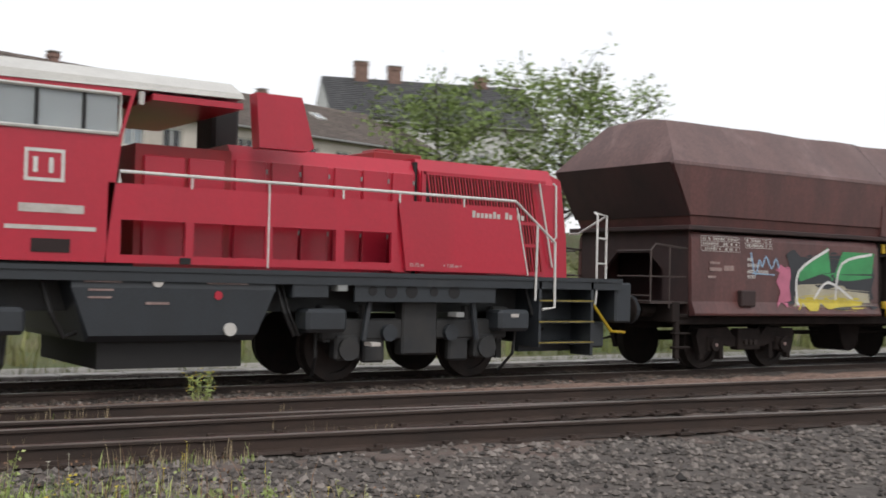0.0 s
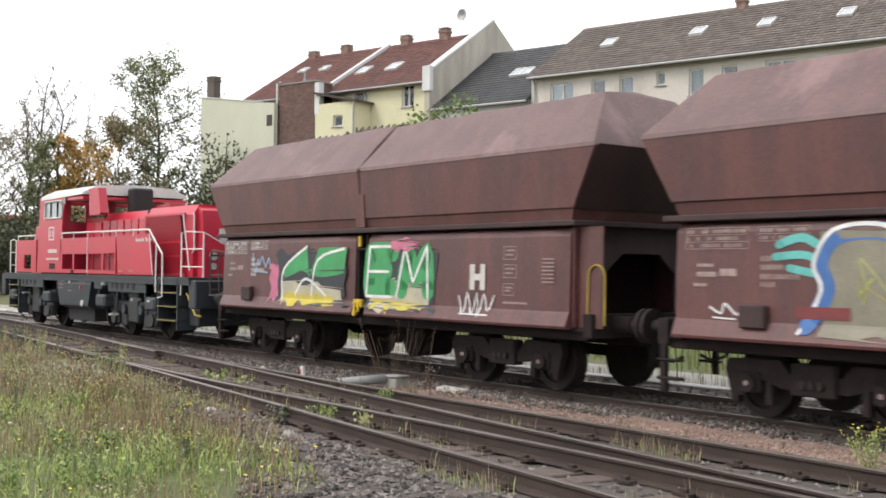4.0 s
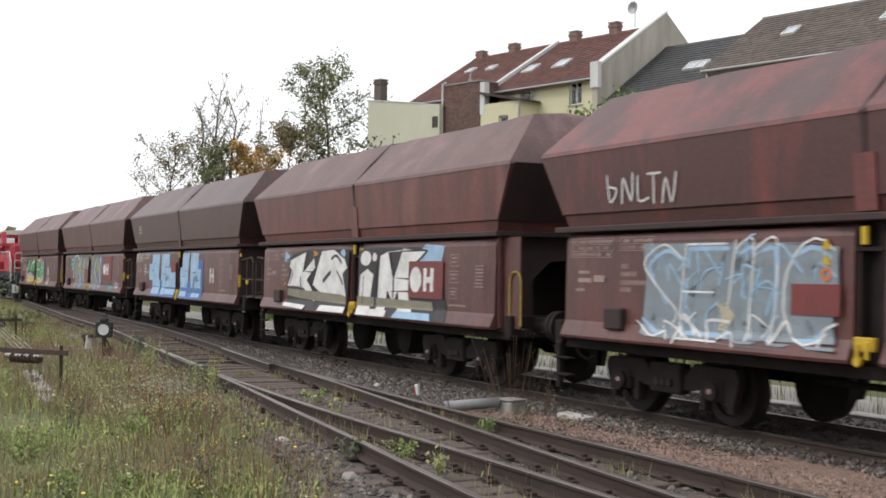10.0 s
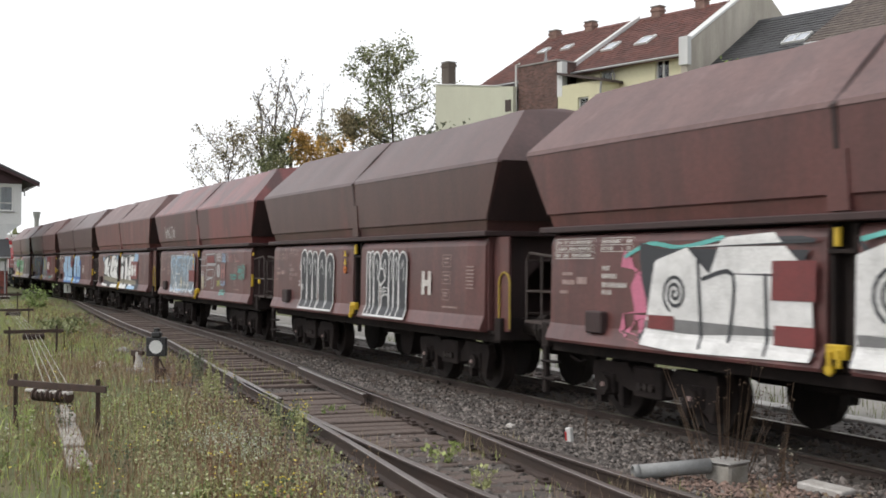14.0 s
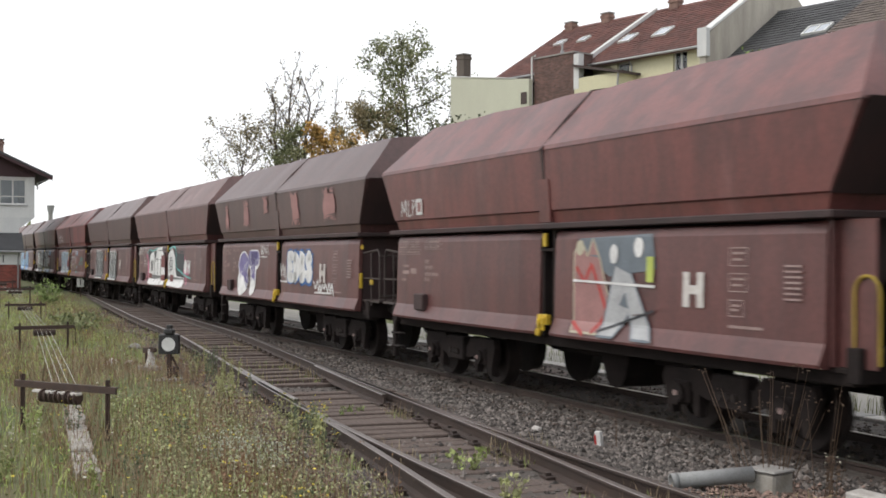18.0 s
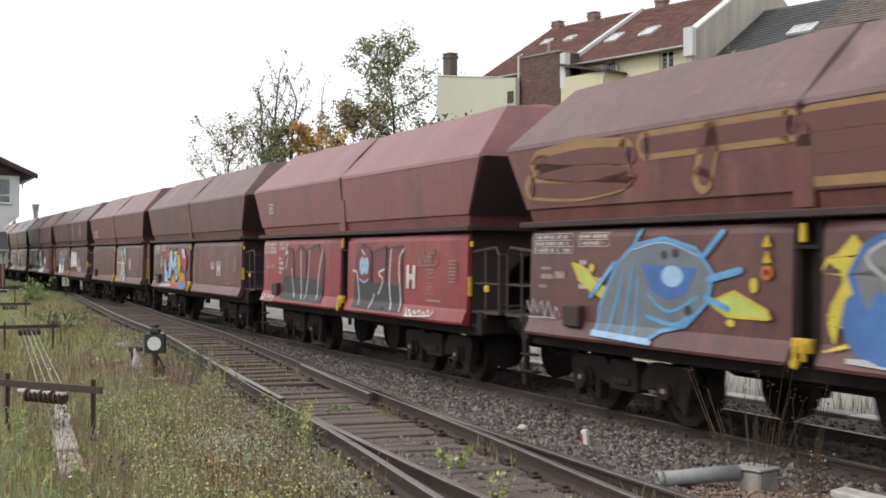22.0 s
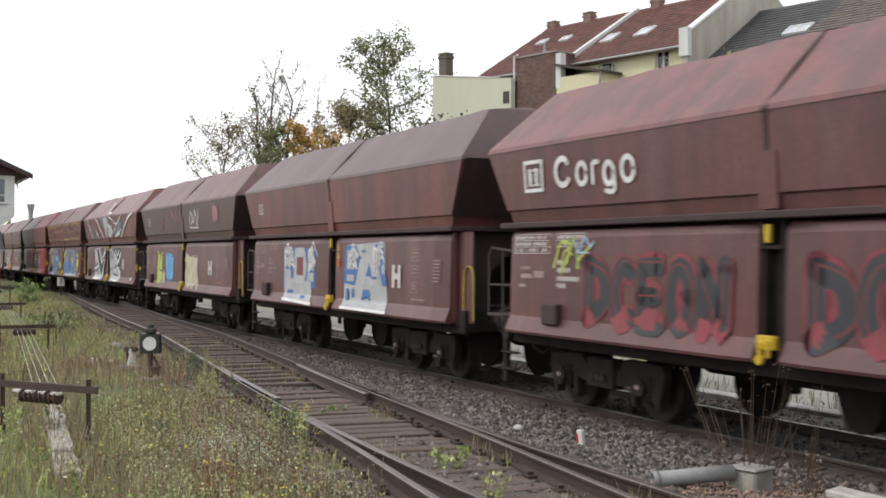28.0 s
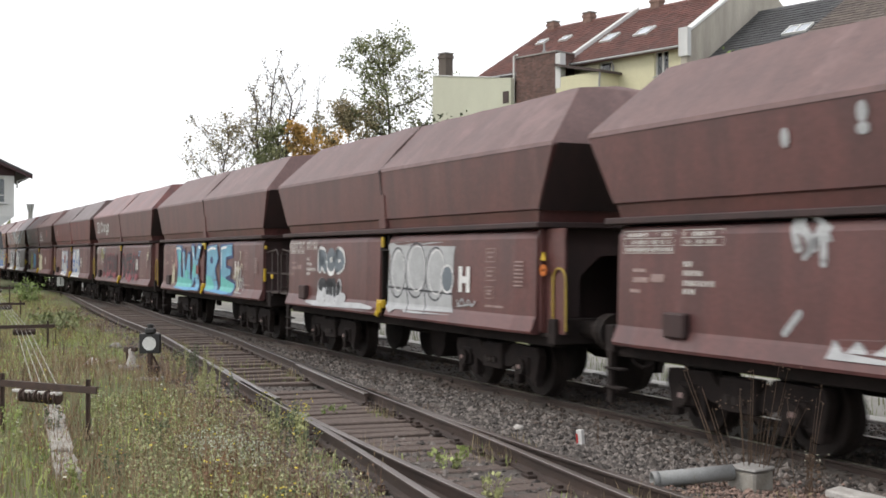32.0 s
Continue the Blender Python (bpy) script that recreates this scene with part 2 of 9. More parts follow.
def ring(bm, c, r0, r1, y0, y1, n=24):
    """A flat ring in the xz plane."""
    loops = []
    for r, y in ((r0, y0), (r1, y0), (r1, y1), (r0, y1)):
        loops.append([bm.verts.new((c[0] + r * math.cos(2 * math.pi * k / n), y, c[1] + r * math.sin(2 * math.pi * k / n))) for k in range(n)])
    for i in range(4):
        u, w = loops[i], loops[(i + 1) % 4]
        for k in range(n):
            bm.faces.new((u[k], u[(k + 1) % n], w[(k + 1) % n], w[k]))
    bmesh.ops.recalc_face_normals(bm, faces=bm.faces)
    return bm


def smooth(ob, on=True):
    for p in ob.data.polygons:
        p.use_smooth = on
    return ob


def curve(points, x):
    """Smooth value at x through (x, y) points."""
    xs, ys = zip(*points)
    if x <= xs[0]:
        return ys[0] + (ys[1] - ys[0]) / (xs[1] - xs[0]) * (x - xs[0])
    if x >= xs[-1]:
        return ys[-1] + (ys[-1] - ys[-2]) / (xs[-1] - xs[-2]) * (x - xs[-1])
    i = max(k for k in range(len(xs) - 1) if xs[k] <= x)
    i = min(i, len(xs) - 2)
    t = (x - xs[i]) / (xs[i + 1] - xs[i])

    def slope(k):
        a, b = max(k - 1, 0), min(k + 1, len(xs) - 1)
        return (ys[b] - ys[a]) / (xs[b] - xs[a])
    h = xs[i + 1] - xs[i]
    return ((2 * t ** 3 - 3 * t ** 2 + 1) * ys[i] + (t ** 3 - 2 * t ** 2 + t) * h * slope(i)
            + (-2 * t ** 3 + 3 * t ** 2) * ys[i + 1] + (t ** 3 - t ** 2) * h * slope(i + 1))


# ---- ground and tracks ----
YC = 9.4                                  # centre line of the train's track
R4 = [(-60, 9.6), (-36, 7.8), (-27.5, 7.32), (-20.8, 6.65), (-16.6, 6.22), (-13.9, 5.98), (-8.2, 5.66), (-3, 5.58), (2, 5.4), (9.8, 4.93), (30, 3.6), (60, 1.6)]
R1 = [(-60, 8.15), (-36, 6.35), (-27.5, 5.87), (-20.8, 5.2), (-17.0, 4.8), (-14.2, 4.52), (-11, 4.2), (-8.2, 3.86), (-5.6, 3.56), (-3.7, 3.32), (3, 2.55), (8, 1.85), (30, -1.6), (60, -6.5)]
GAUGE = 1.47


def bank(y):
    return 3.8 * min(1.0, max(0.0, (y - 17.0) / 14.0)) ** 1.2


R1_TABLE = [curve(R1, -320 + 0.1 * i) for i in range(4800)]
R4_TABLE = [curve(R4, -320 + 0.1 * i) for i in range(4800)]


def looked_up(table, x):
    f = min(4798.0, max(0.0, (x + 320) * 10))
    i = int(f)
    return table[i] + (table[i + 1] - table[i]) * (f - i)


def r1(x):
    return looked_up(R1_TABLE, x)


def r4(x):
    return looked_up(R4_TABLE, x)


def edge(x):
    """Near edge of the ballast: close to the rail among the grass, far out on the bare yard."""
    k = min(1.0, max(0.0, (x + 1.6) / 2.0))
    return r1(x) - 0.75 - 0.34 * max(0.0, x + 5.2) - 6.0 * k * k * (3 - 2 * k)


def ground_z(x, y):
    near = edge(x) - 0.15
    z = -0.22
    if y < near + 2.2:
        z += 0.24 * min(1, max(0, (near + 2.2 - y) / 2.4)) + 0.05 * noise.noise((x * 0.3, y * 0.3, 0))
    if y < -4:
        z -= 0.25 * min(1, (-4 - y) / 6)
    if y > 13:
        z += bank(y) * (1 if x > -62 else max(0, 1 + (x + 62) / 12))
    return z


def sheet(name, xs, ys, height, mat):
    """An uneven sheet; height gives z, and None leaves a hole."""
    bm = bmesh.new()
    rows = []
    for x in xs:
        rows.append([bm.verts.new((x, y, height(x, y))) for y in ys])
    for a, b in zip(rows, rows[1:]):
        for i in range(len(ys) - 1):
            bm.faces.new((a[i], b[i], b[i + 1], a[i + 1]))
    ob = part(name, bm, mat)
    return smooth(ob)


def spaced(*spans):
    out = []
    for a, b, n in spans:
        out += [a + (b - a) * i / n for i in range(n)]
    return out + [spans[-1][1]]


ground = sheet("ground", spaced((-1500, -300, 6), (-300, -70, 12), (-70, 30, 100), (30, 120, 10), (120, 1500, 6)),
               spaced((-1500, -100, 6), (-100, -14, 12), (-14, 14, 40), (14, 44, 24), (44, 200, 8), (200, 2500, 6)), ground_z, SOIL)
tagged(ground, "uneven meadow soil under grass and weeds beside the tracks", "ground", kind="structure")


def bed_z(x, y):
    near = edge(x) + 0.25 * noise.noise((x * 0.7, 0, 3))
    z = 0.0 if y < 6.2 else -0.1 * min(1, (y - 6.2) / 1.2)
    z += 0.035 * noise.noise((x * 0.9, y * 0.9, 7)) + 0.015 * noise.noise((x * 4, y * 4, 2))
    if x < -10 and r1(x) - 0.5 < y < r4(x) + 0.5:
        z -= 0.04 * min(1, (-10 - x) / 2)
    if y < near:
        z -= 0.5 * (near - y)
    if y > 11.4:
        z -= 0.12 * (y - 11.4)
    return z


bed = sheet("ballast_bed", spaced((-260, -60, 20), (-60, 30, 320), (30, 90, 30)), spaced((-12, -2, 14), (-2, 12, 70), (12, 14.5, 5)),
            lambda x, y: bed_z(x, y) - (0.5 if y < edge(x) - 1.45 else 0), BALLAST)
tagged(bed, "grey-brown crushed stone ballast bed under the railway tracks", "ballast", kind="structure")

strip = sheet("gravel_strip", spaced((-7, 26, 90)), spaced((5.95, 8.3, 20)),
              lambda x, y: bed_z(x, y) + 0.03 - 0.13 * max(0, abs(y - 7.05 - 0.1 * noise.noise((x, 0, 0))) - 0.75 - 0.2 * noise.noise((x * 1.3, 1, 5)))
              - 0.08 * max(0, -4.5 - x + noise.noise((y, x, 0))), REDSOIL)
tagged(strip, "strip of reddish gravel and earth between two tracks", "gravel", kind="structure")

yard = sheet("service_path", spaced((-120, 60, 60)), spaced((11.6, 15.2, 6)), lambda x, y: -0.19 + 0.02 * noise.noise((x * .5, y, 4)) - (0.3 if y < 11.7 or y > 15.1 else 0), PATHSTONE)
tagged(yard, "pale worn path of compacted stone behind the main track", "path", kind="structure")


def rail_mesh(line, x0, x1, step, z, top):
    """A rail of true section along a line y(x); the running surface has a material of its own."""
    prof = [(-0.07, -0.16), (0.07, -0.16), (0.06, -0.135), (0.012, -0.12), (0.012, -0.04), (0.036, -0.03), (0.036, -0.006), (0.028, 0), (-0.028, 0), (-0.036, -0.006), (-0.036, -0.03), (-0.012, -0.04), (-0.012, -0.12), (-0.06, -0.135)]
    n = max(1, int(round((x1 - x0) / step)))
    verts, faces, mats = [], [], []
    for i in range(n + 1):
        x = x0 + (x1 - x0) * i / n
        y, y2 = line(x), line(x + 0.1)
        c = 1 / math.hypot(1, (y2 - y) / 0.1)
        s = (y2 - y) / 0.1 * c
        verts += [(x - p * s, y + p * c, z + h) for p, h in prof]
    k = len(prof)
    for i in range(n):
        for j in range(k):
            faces.append((i * k + j, (i + 1) * k + j, (i + 1) * k + (j + 1) % k, i * k + (j + 1) % k))
            mats.append(1 if j in (6, 7, 8) else 0)
    faces.append(tuple(range(k)))
    faces.append(tuple(n * k + j for j in range(k))[::-1])
    me = bpy.data.meshes.new("rail")
    me.from_pydata(verts, [], faces)
    me.materials.append(RAIL)
    me.materials.append(top)
    me.polygons.foreach_set("material_index", mats + [0, 0])
    return me


SLEEPER_ME = mesh_of(boxes((-0.125, 0.125, -1.25, 1.25, -0.16, 0), bevel=0.012), "sleeper")
PLATE_ME = mesh_of(boxes((-0.09, 0.09, -0.15, 0.15, 0, 0.025), (-0.03, 0.03, -0.13, -0.08, 0.02, 0.055), (-0.03, 0.03, 0.08, 0.13, 0.02, 0.055)), "baseplate")


def track(name, label, rails, centre, x0, x1, z, top, sleeper_x, sink):
    t = thing(name, label, "track", kind="structure")
    for line in rails:
        me = rail_mesh(line, x0, x1, 0.6, z, top)
        ob = new("rail", me)
        ob.parent = t
    for x in sleeper_x:
        y = centre(x)
        a = math.degrees(math.atan((centre(x + 0.2) - y) / 0.2)) + random.uniform(-1.2, 1.2)
        s = put("sleeper", SLEEPER_ME, SLEEPER, t, m=pose(x + random.uniform(-.03, .03), y + random.uniform(-.05, .05), z - 0.17 + sink + random.uniform(-.012, .012), random.uniform(-.6, .6), 0, a))
        for line in rails[:2]:
            put("baseplate", PLATE_ME, RAIL, s, m=s.matrix_basis.inverted() @ pose(x, line(x), z - 0.165, 0, 0, a))
    return t


def steps(a, b, d):
    return [a + d * i for i in range(int((b - a) / d))]


main_track = track("main_track", "main railway track with worn steel rails on dark sleepers", [lambda x: YC - 0.735, lambda x: YC + 0.735], lambda x: YC,
                   -260, 90, 0.0, RAILTOP, steps(-34, 14, 0.63), -0.03)
siding_a = track("siding_track", "rusty siding track with old timber sleepers curving away", [r1, lambda x: r1(x) + GAUGE], lambda x: r1(x) + GAUGE / 2, -58, 40, 0.18, DULLTOP, steps(-16.5, 14, 0.66), 0.0)
siding_b = track("siding_track", "rusty straight siding track joining the other at a turnout", [lambda x: r4(x) - GAUGE, r4], lambda x: r4(x) - GAUGE / 2, -16.8, 40, 0.18, DULLTOP, steps(-16.2, 14, 0.66), -0.006)
points = track("turnout_timbers", "long timber sleepers and blades of a turnout", [lambda x: r1(x) + GAUGE - 0.075 - 0.012 * (x + 19), lambda x: r4(x) - GAUGE + 0.075 + 0.006 * (x + 19)], lambda x: r4(x) - GAUGE / 2 - 0.12,
               -19.0, -14.6, 0.175, RAILTOP, steps(-46, -16.6, 0.64), 0.0)
outer = track("stock_rail", "far running rail of the single track before the turnout", [r4], r4, -58, -16.8, 0.18, DULLTOP, [], 0)


# ---- hopper wagons ----
def rings_mesh(levels, cap_low=True, cap_high=True, nx=1):
    """Stacked rectangles (z, x0, x1, half width), joined into a shell."""
    bm = bmesh.new()
    loops = []
    for z, x0, x1, w in levels:
        loop = [(x0 + (x1 - x0) * i / nx, -w, z) for i in range(nx + 1)] + [(x1 + (x0 - x1) * i / nx, w, z) for i in range(nx + 1)]
        loops.append([bm.verts.new(p) for p in loop])
    k = len(loops[0])
    for a, b in zip(loops, loops[1:]):
        for i in range(k):
            bm.faces.new((a[i], a[(i + 1) % k], b[(i + 1) % k], b[i]))
    if cap_low:
        bm.faces.new(loops[0][::-1])
    if cap_high:
        for i in range(nx):
            t = loops[-1]
            bm.faces.new((t[i], t[i + 1], t[k - 2 - i], t[k - 1 - i]))
    return bm


def dent(bm, size, amount, seed, keep=lambda v: False):
    for v in bm.verts:
        if not keep(v.co):
            n = noise.noise((v.co.x * size, v.co.z * size + seed, v.co.y * size))
            v.co += v.normal * n * amount
    return bm


LEN = 12.54
ROLLING = []                              # wheels with their rest pose and sense of turn
WM = {}


def wagon_meshes():
    bm = rings_mesh([(2.5, 0.98, 11.56, 1.40), (2.66, 0.92, 11.62, 1.43), (2.68, 0.9, 11.64, 1.46), (3.1, 0.66, 11.88, 1.49), (3.52, 0.42, 12.12, 1.52)], True, False, 24)
    bmesh.ops.recalc_face_normals(bm, faces=bm.faces)
    WM["hopper"] = mesh_of(dent(bm, 0.9, 0.004, 1), "hopper")
    for key, a, b in (("roof_a", 0, 1), ("roof_b", 1, 0)):
        bm = bmesh.new()
        x_in = 6.27 - 0.012 if a == 0 else 6.27 + 0.012
        rows = []
        n = 22
        for z, e, w in ((3.5, 0.42, 1.53), (3.56, 0.44, 1.51), (3.98, 0.74, 1.11), (4.36, 1.0, 0.74), (4.46, 1.14, 0.0), (4.36, 1.0, -0.74), (3.98, 0.74, -1.11), (3.56, 0.44, -1.51), (3.5, 0.42, -1.53)):
            end = e if a == 0 else LEN - e
            rows.append([bm.verts.new((end + (x_in - end) * i / n, -w, z)) for i in range(n + 1)])
        for p, q in zip(rows, rows[1:]):
            for i in range(n):
                bm.faces.new((p[i], p[i + 1], q[i + 1], q[i]))
        k = len(rows)
        for i in range(k // 2 - 1):
            bm.faces.new((rows[i][0], rows[i + 1][0], rows[k - 2 - i][0], rows[k - 1 - i][0]))
        bm.faces.new((rows[k // 2 - 1][0], rows[k // 2][0], rows[k // 2 + 1][0]))
        bmesh.ops.recalc_face_normals(bm, faces=bm.faces)
        for i in (1, 3, 5, 7):
            for p, q in zip(rows[i], rows[i][1:]):
                bm.edges.get((p, q)).smooth = False
        for p, q in zip(rows, rows[1:]):
            bm.edges.get((p[0], q[0])).smooth = False
        WM[key] = mesh_of(dent(bm, 1.3, 0.028, 5 + a, lambda c: c.z < 3.6), key)
    bm = bmesh.new()
    for a, b in (((3.5, 1.545), (4.35, 0.725)), ((4.35, 0.725), (4.475, 0.0)), ((4.475, 0.0), (4.35, -0.725)), ((4.35, -0.725), (3.5, -1.545))):
        v = [bm.verts.new((x, -w + o[0], z + o[1])) for x in (6.23, 6.31) for (z, w) in (a, b) for o in ((0, -.01), (0, 0.02))]
        for q in ((0, 1, 3, 2), (4, 6, 7, 5), (1, 5, 7, 3), (0, 4, 5, 1), (2, 3, 7, 6), (0, 2, 6, 4)):
            bm.faces.new([v[i] for i in q])
    # thin sheet added over the sloping end to carry painted shade
    plate = bmesh.new()
    prism(plate, [(0.894, 2.66), (0.405, 3.53), (0.398, 3.53), (0.886, 2.66)], -1.45, 1.45)
    WM["end_plate"] = mesh_of(plate, "end_plate")
    WM["roof_rib"] = mesh_of(bm, "roof_rib")
    seam = bmesh.new()
    prism(seam, [(-1.45, 2.68), (-1.535, 3.52), (-1.5, 3.52), (-1.42, 2.68)], 6.235, 6.305, "yz")
    WM["seam"] = mesh_of(seam, "hopper_seam")
    WM["seam_plate"] = mesh_of(prism(bmesh.new(), [(-1.47, 2.52), (-1.505, 3.1), (-1.48, 3.1), (-1.4, 2.52)], 6.13, 6.41, "yz"), "seam_plate")
    WM["corner"] = mesh_of(boxes((0.46, 0.965, -1.31, -1.27, 1.0, 2.41), (0.93, 0.965, -1.4, -1.312, 1.0, 2.41), bevel=0.008), "corner_panel")
    WM["shelf"] = mesh_of(boxes((0.8, 11.74, -1.53, 1.53, 2.42, 2.5), bevel=0.012), "shelf")
    for key, x0, x1 in (("door_a", 0.97, 6.09), ("door_b", 6.49, 11.57)):
        for side, s in (("near", 1), ("far", -1)):
            bm = bmesh.new()
            prof = [(-1.36, 2.4), (-1.44, 2.37), (-1.475, 2.28), (-1.49, 1.75), (-1.50, 1.22), (-1.52, 1.18), (-1.585, 1.02), (-1.575, 0.985), (-1.46, 0.97), (-1.38, 1.2)]
            n = 10
            rows = []
            for i in range(n + 1):
                x = x0 + (x1 - x0) * i / n
                e = 0.05 if i in (0, n) else 0
                rows.append([bm.verts.new((x, (y + e * (y < -1.4)) * s, z)) for y, z in prof])
            for p, q in zip(rows, rows[1:]):
                for j in range(len(prof)):
                    bm.faces.new((p[j], q[j], q[(j + 1) % len(prof)], p[(j + 1) % len(prof)]))
            bm.faces.new(rows[0])
            bm.faces.new(rows[-1][::-1])
            bmesh.ops.recalc_face_normals(bm, faces=bm.faces)
            WM[key + side] = mesh_of(dent(bm, 0.8, 0.008, 9), "side_door")
    WM["slot"] = mesh_of(boxes((6.1, 6.48, -1.3, 1.3, 0.98, 2.42), (6.12, 6.17, -1.42, -1.3, 0.98, 2.4), (6.41, 6.46, -1.42, -1.3, 0.98, 2.4), (6.1, 6.48, -1.44, -1.3, 2.12, 2.16)), "slot_post")
    WM["lock_top"] = mesh_of(boxes((6.2, 6.28, -1.47, -1.42, 2.18, 2.37), bevel=0.01), "upper_latch")
    bm = boxes((6.17, 6.42, -1.54, -1.46, 1.12, 1.26), (6.21, 6.26, -1.57, -1.53, 0.96, 1.2), (6.33, 6.38, -1.57, -1.53, 1.04, 1.22), bevel=0.01)
    disc(bm, (6.25, 1.02), 0.05, -1.585, -1.54, 10)
    WM["lock_low"] = mesh_of(bm, "latch")
    WM["sill"] = mesh_of(boxes((0.75, 11.79, -1.3, -1.1, 0.82, 0.965), bevel=0.012), "side_sill")
    WM["beam"] = mesh_of(boxes((0.6, 11.94, -0.25, 0.25, 0.72, 1.0), bevel=0.012), "centre_beam")
    WM["floor"] = mesh_of(boxes((0.75, 11.8, -1.2, 1.2, 0.9, 0.97)), "floor_plate")
    bm = bmesh.new()
    prism(bm, [(6.12, 0.98), (6.92, 0.98), (6.83, 0.6), (6.77, 0.4), (6.68, 0.28), (6.52, 0.24), (6.37, 0.28), (6.28, 0.4), (6.21, 0.6)], -0.5, 0.25)
    WM["chute"] = mesh_of(bm, "discharge_chute")
    bm = bmesh.new()
    prism(bm, [(-1.36, 0.98), (-1.36, 2.42), (1.36, 2.42), (1.36, 0.98), (0.75, 0.98), (0.75, 1.75), (0.4, 2.05), (-0.4, 2.05), (-0.75, 1.75), (-0.75, 0.98)], 0.98, 1.06, "yz")
    box(bm, 1.06, 2.2, -1.3, 1.3, 1.0, 1.02)
    box(bm, 1.9, 1.96, -1.3, 1.3, 1.0, 2.4)
    WM["end_wall"] = mesh_of(bm, "end_wall")
    WM["headstock"] = mesh_of(boxes((0.6, 0.78, -1.38, 1.38, 0.86, 1.2), (0.4, 0.6, -0.25, 0.25, 0.9, 1.15), (0.78, 1.0, -1.36, 1.36, 0.94, 1.0), (0.66, 0.76, -1.4, -1.32, 0.25, 0.9), (0.62, 1.0, -1.42, -1.3, 0.42, 0.46), (0.62, 1.0, -1.42, -1.3, 0.66, 0.69), bevel=0.012), "headstock")
    bm = bmesh.new()
    for c, r, a, b in ((-0.875, 0.12, 0.28, 0.6), (-0.875, 0.085, 0.1, 0.3), (-0.875, 0.235, 0.02, 0.09)):
        disc(bm, (c, 1.06), r, a, b, 18, "x")
    WM["buffer"] = mesh_of(bm, "buffer")
    bm = tube(bmesh.new(), [(0.6, 0, 1.0), (0.3, 0, 1.02), (0.1, 0, 0.98), (0.02, 0, 0.9)], 0.045, 6)
    tube(bm, [(0.55, 0.3, 0.92), (0.3, 0.33, 0.62), (0.1, 0.3, 0.55), (-0.1, 0.3, 0.62)], 0.025, 5)
    WM["coupling"] = mesh_of(bm, "coupling")
    arc = [(0.16 * math.cos(a), 0.16 * math.sin(a)) for a in [math.pi * k / 6 for k in range(7)]]
    bm = tube(bmesh.new(), [(0.72, -1.33, 1.05)] + [(0.56 + dx, -1.33, 1.72 + dz) for dx, dz in arc] + [(0.4, -1.33, 1.05)], 0.015, 6)
    WM["handle"] = mesh_of(bm, "handrail")
    WM["rails"] = []
    for y in (-1.34, 1.34):
        for pts, r in (([(0.95, y, 2.1), (0.22, y, 2.16), (0.12, y, 2.05), (0.12, y, 1.22)], 0.02), ([(0.95, y, 1.62), (0.12, y, 1.62)], 0.016), ([(0.55, y, 2.14), (0.55, y, 1.1)], 0.018)):
            WM["rails"].append(mesh_of(tube(bmesh.new(), pts, r, 5), "railing_bar"))
    for z in (2.05, 1.62, 1.3):
        for y in (-1.34, 1.34):
            WM["rails"].append(mesh_of(tube(bmesh.new(), [(0.12, y, z), (0.12, y * 0.41, z)], 0.018, 5), "railing_bar"))
    WM["platform"] = mesh_of(boxes((0.1, 0.98, -1.36, 1.36, 1.17, 1.21)), "platform")
    bm = bmesh.new()
    disc(bm, (0, 0), 0.43, -0.06, 0.06, 28)
    disc(bm, (0, 0), 0.46, 0.06, 0.1, 28)
    disc(bm, (0, 0), 0.13, -0.2, -0.05, 14)
    ring(bm, (0, 0), 0.33, 0.43, -0.1, -0.05, 28)
    WM["wheel"] = mesh_of(bm, "wheel")
    bm = bmesh.new()
    prism(bm, [(-1.3, 0.62), (-1.25, 0.74), (-0.5, 0.76), (-0.35, 0.6), (0.35, 0.6), (0.5, 0.76), (1.25, 0.74), (1.3, 0.62), (1.2, 0.3), (1.0, 0.3), (0.92, 0.56), (0.45, 0.42), (-0.45, 0.42), (-0.92, 0.56), (-1.0, 0.3), (-1.2, 0.3)], -1.1, -0.98)
    WM["bogie_side"] = mesh_of(bm, "bogie_frame")
    WM["spring_nest"] = mesh_of(boxes((-0.3, 0.3, -1.16, -0.96, 0.36, 0.74), bevel=0.02), "spring_nest")
    WM["pedestal"] = mesh_of(boxes((-0.05, 0.05, -1.1, -0.975, 0.2, 0.6), bevel=0.01), "pedestal")
    WM["spring_cap"] = mesh_of(disc(bmesh.new(), (0, 0.5), 0.05, -1.2, -1.155, 8), "spring_cap")
    bm = boxes((-0.15, 0.15, -1.14, -0.96, 0.34, 0.6), bevel=0.02)
    disc(bm, (0, 0.46), 0.11, -1.2, -1.12, 12)
    WM["axle_box"] = mesh_of(bm, "axle_box")
    WM["axle_cap"] = mesh_of(disc(bmesh.new(), (0, 0.46), 0.032, -1.22, -1.2, 8), "axle_cap")
    WM["brake_box"] = mesh_of(boxes((2.05, 2.42, -1.6, -1.48, 1.14, 1.42), bevel=0.02), "brake_box")
    WM["brake_gear"] = mesh_of(boxes((4.2, 8.4, -0.05, 0.05, 0.56, 0.64), bevel=0.02), "brake_gear")


wagon_meshes()
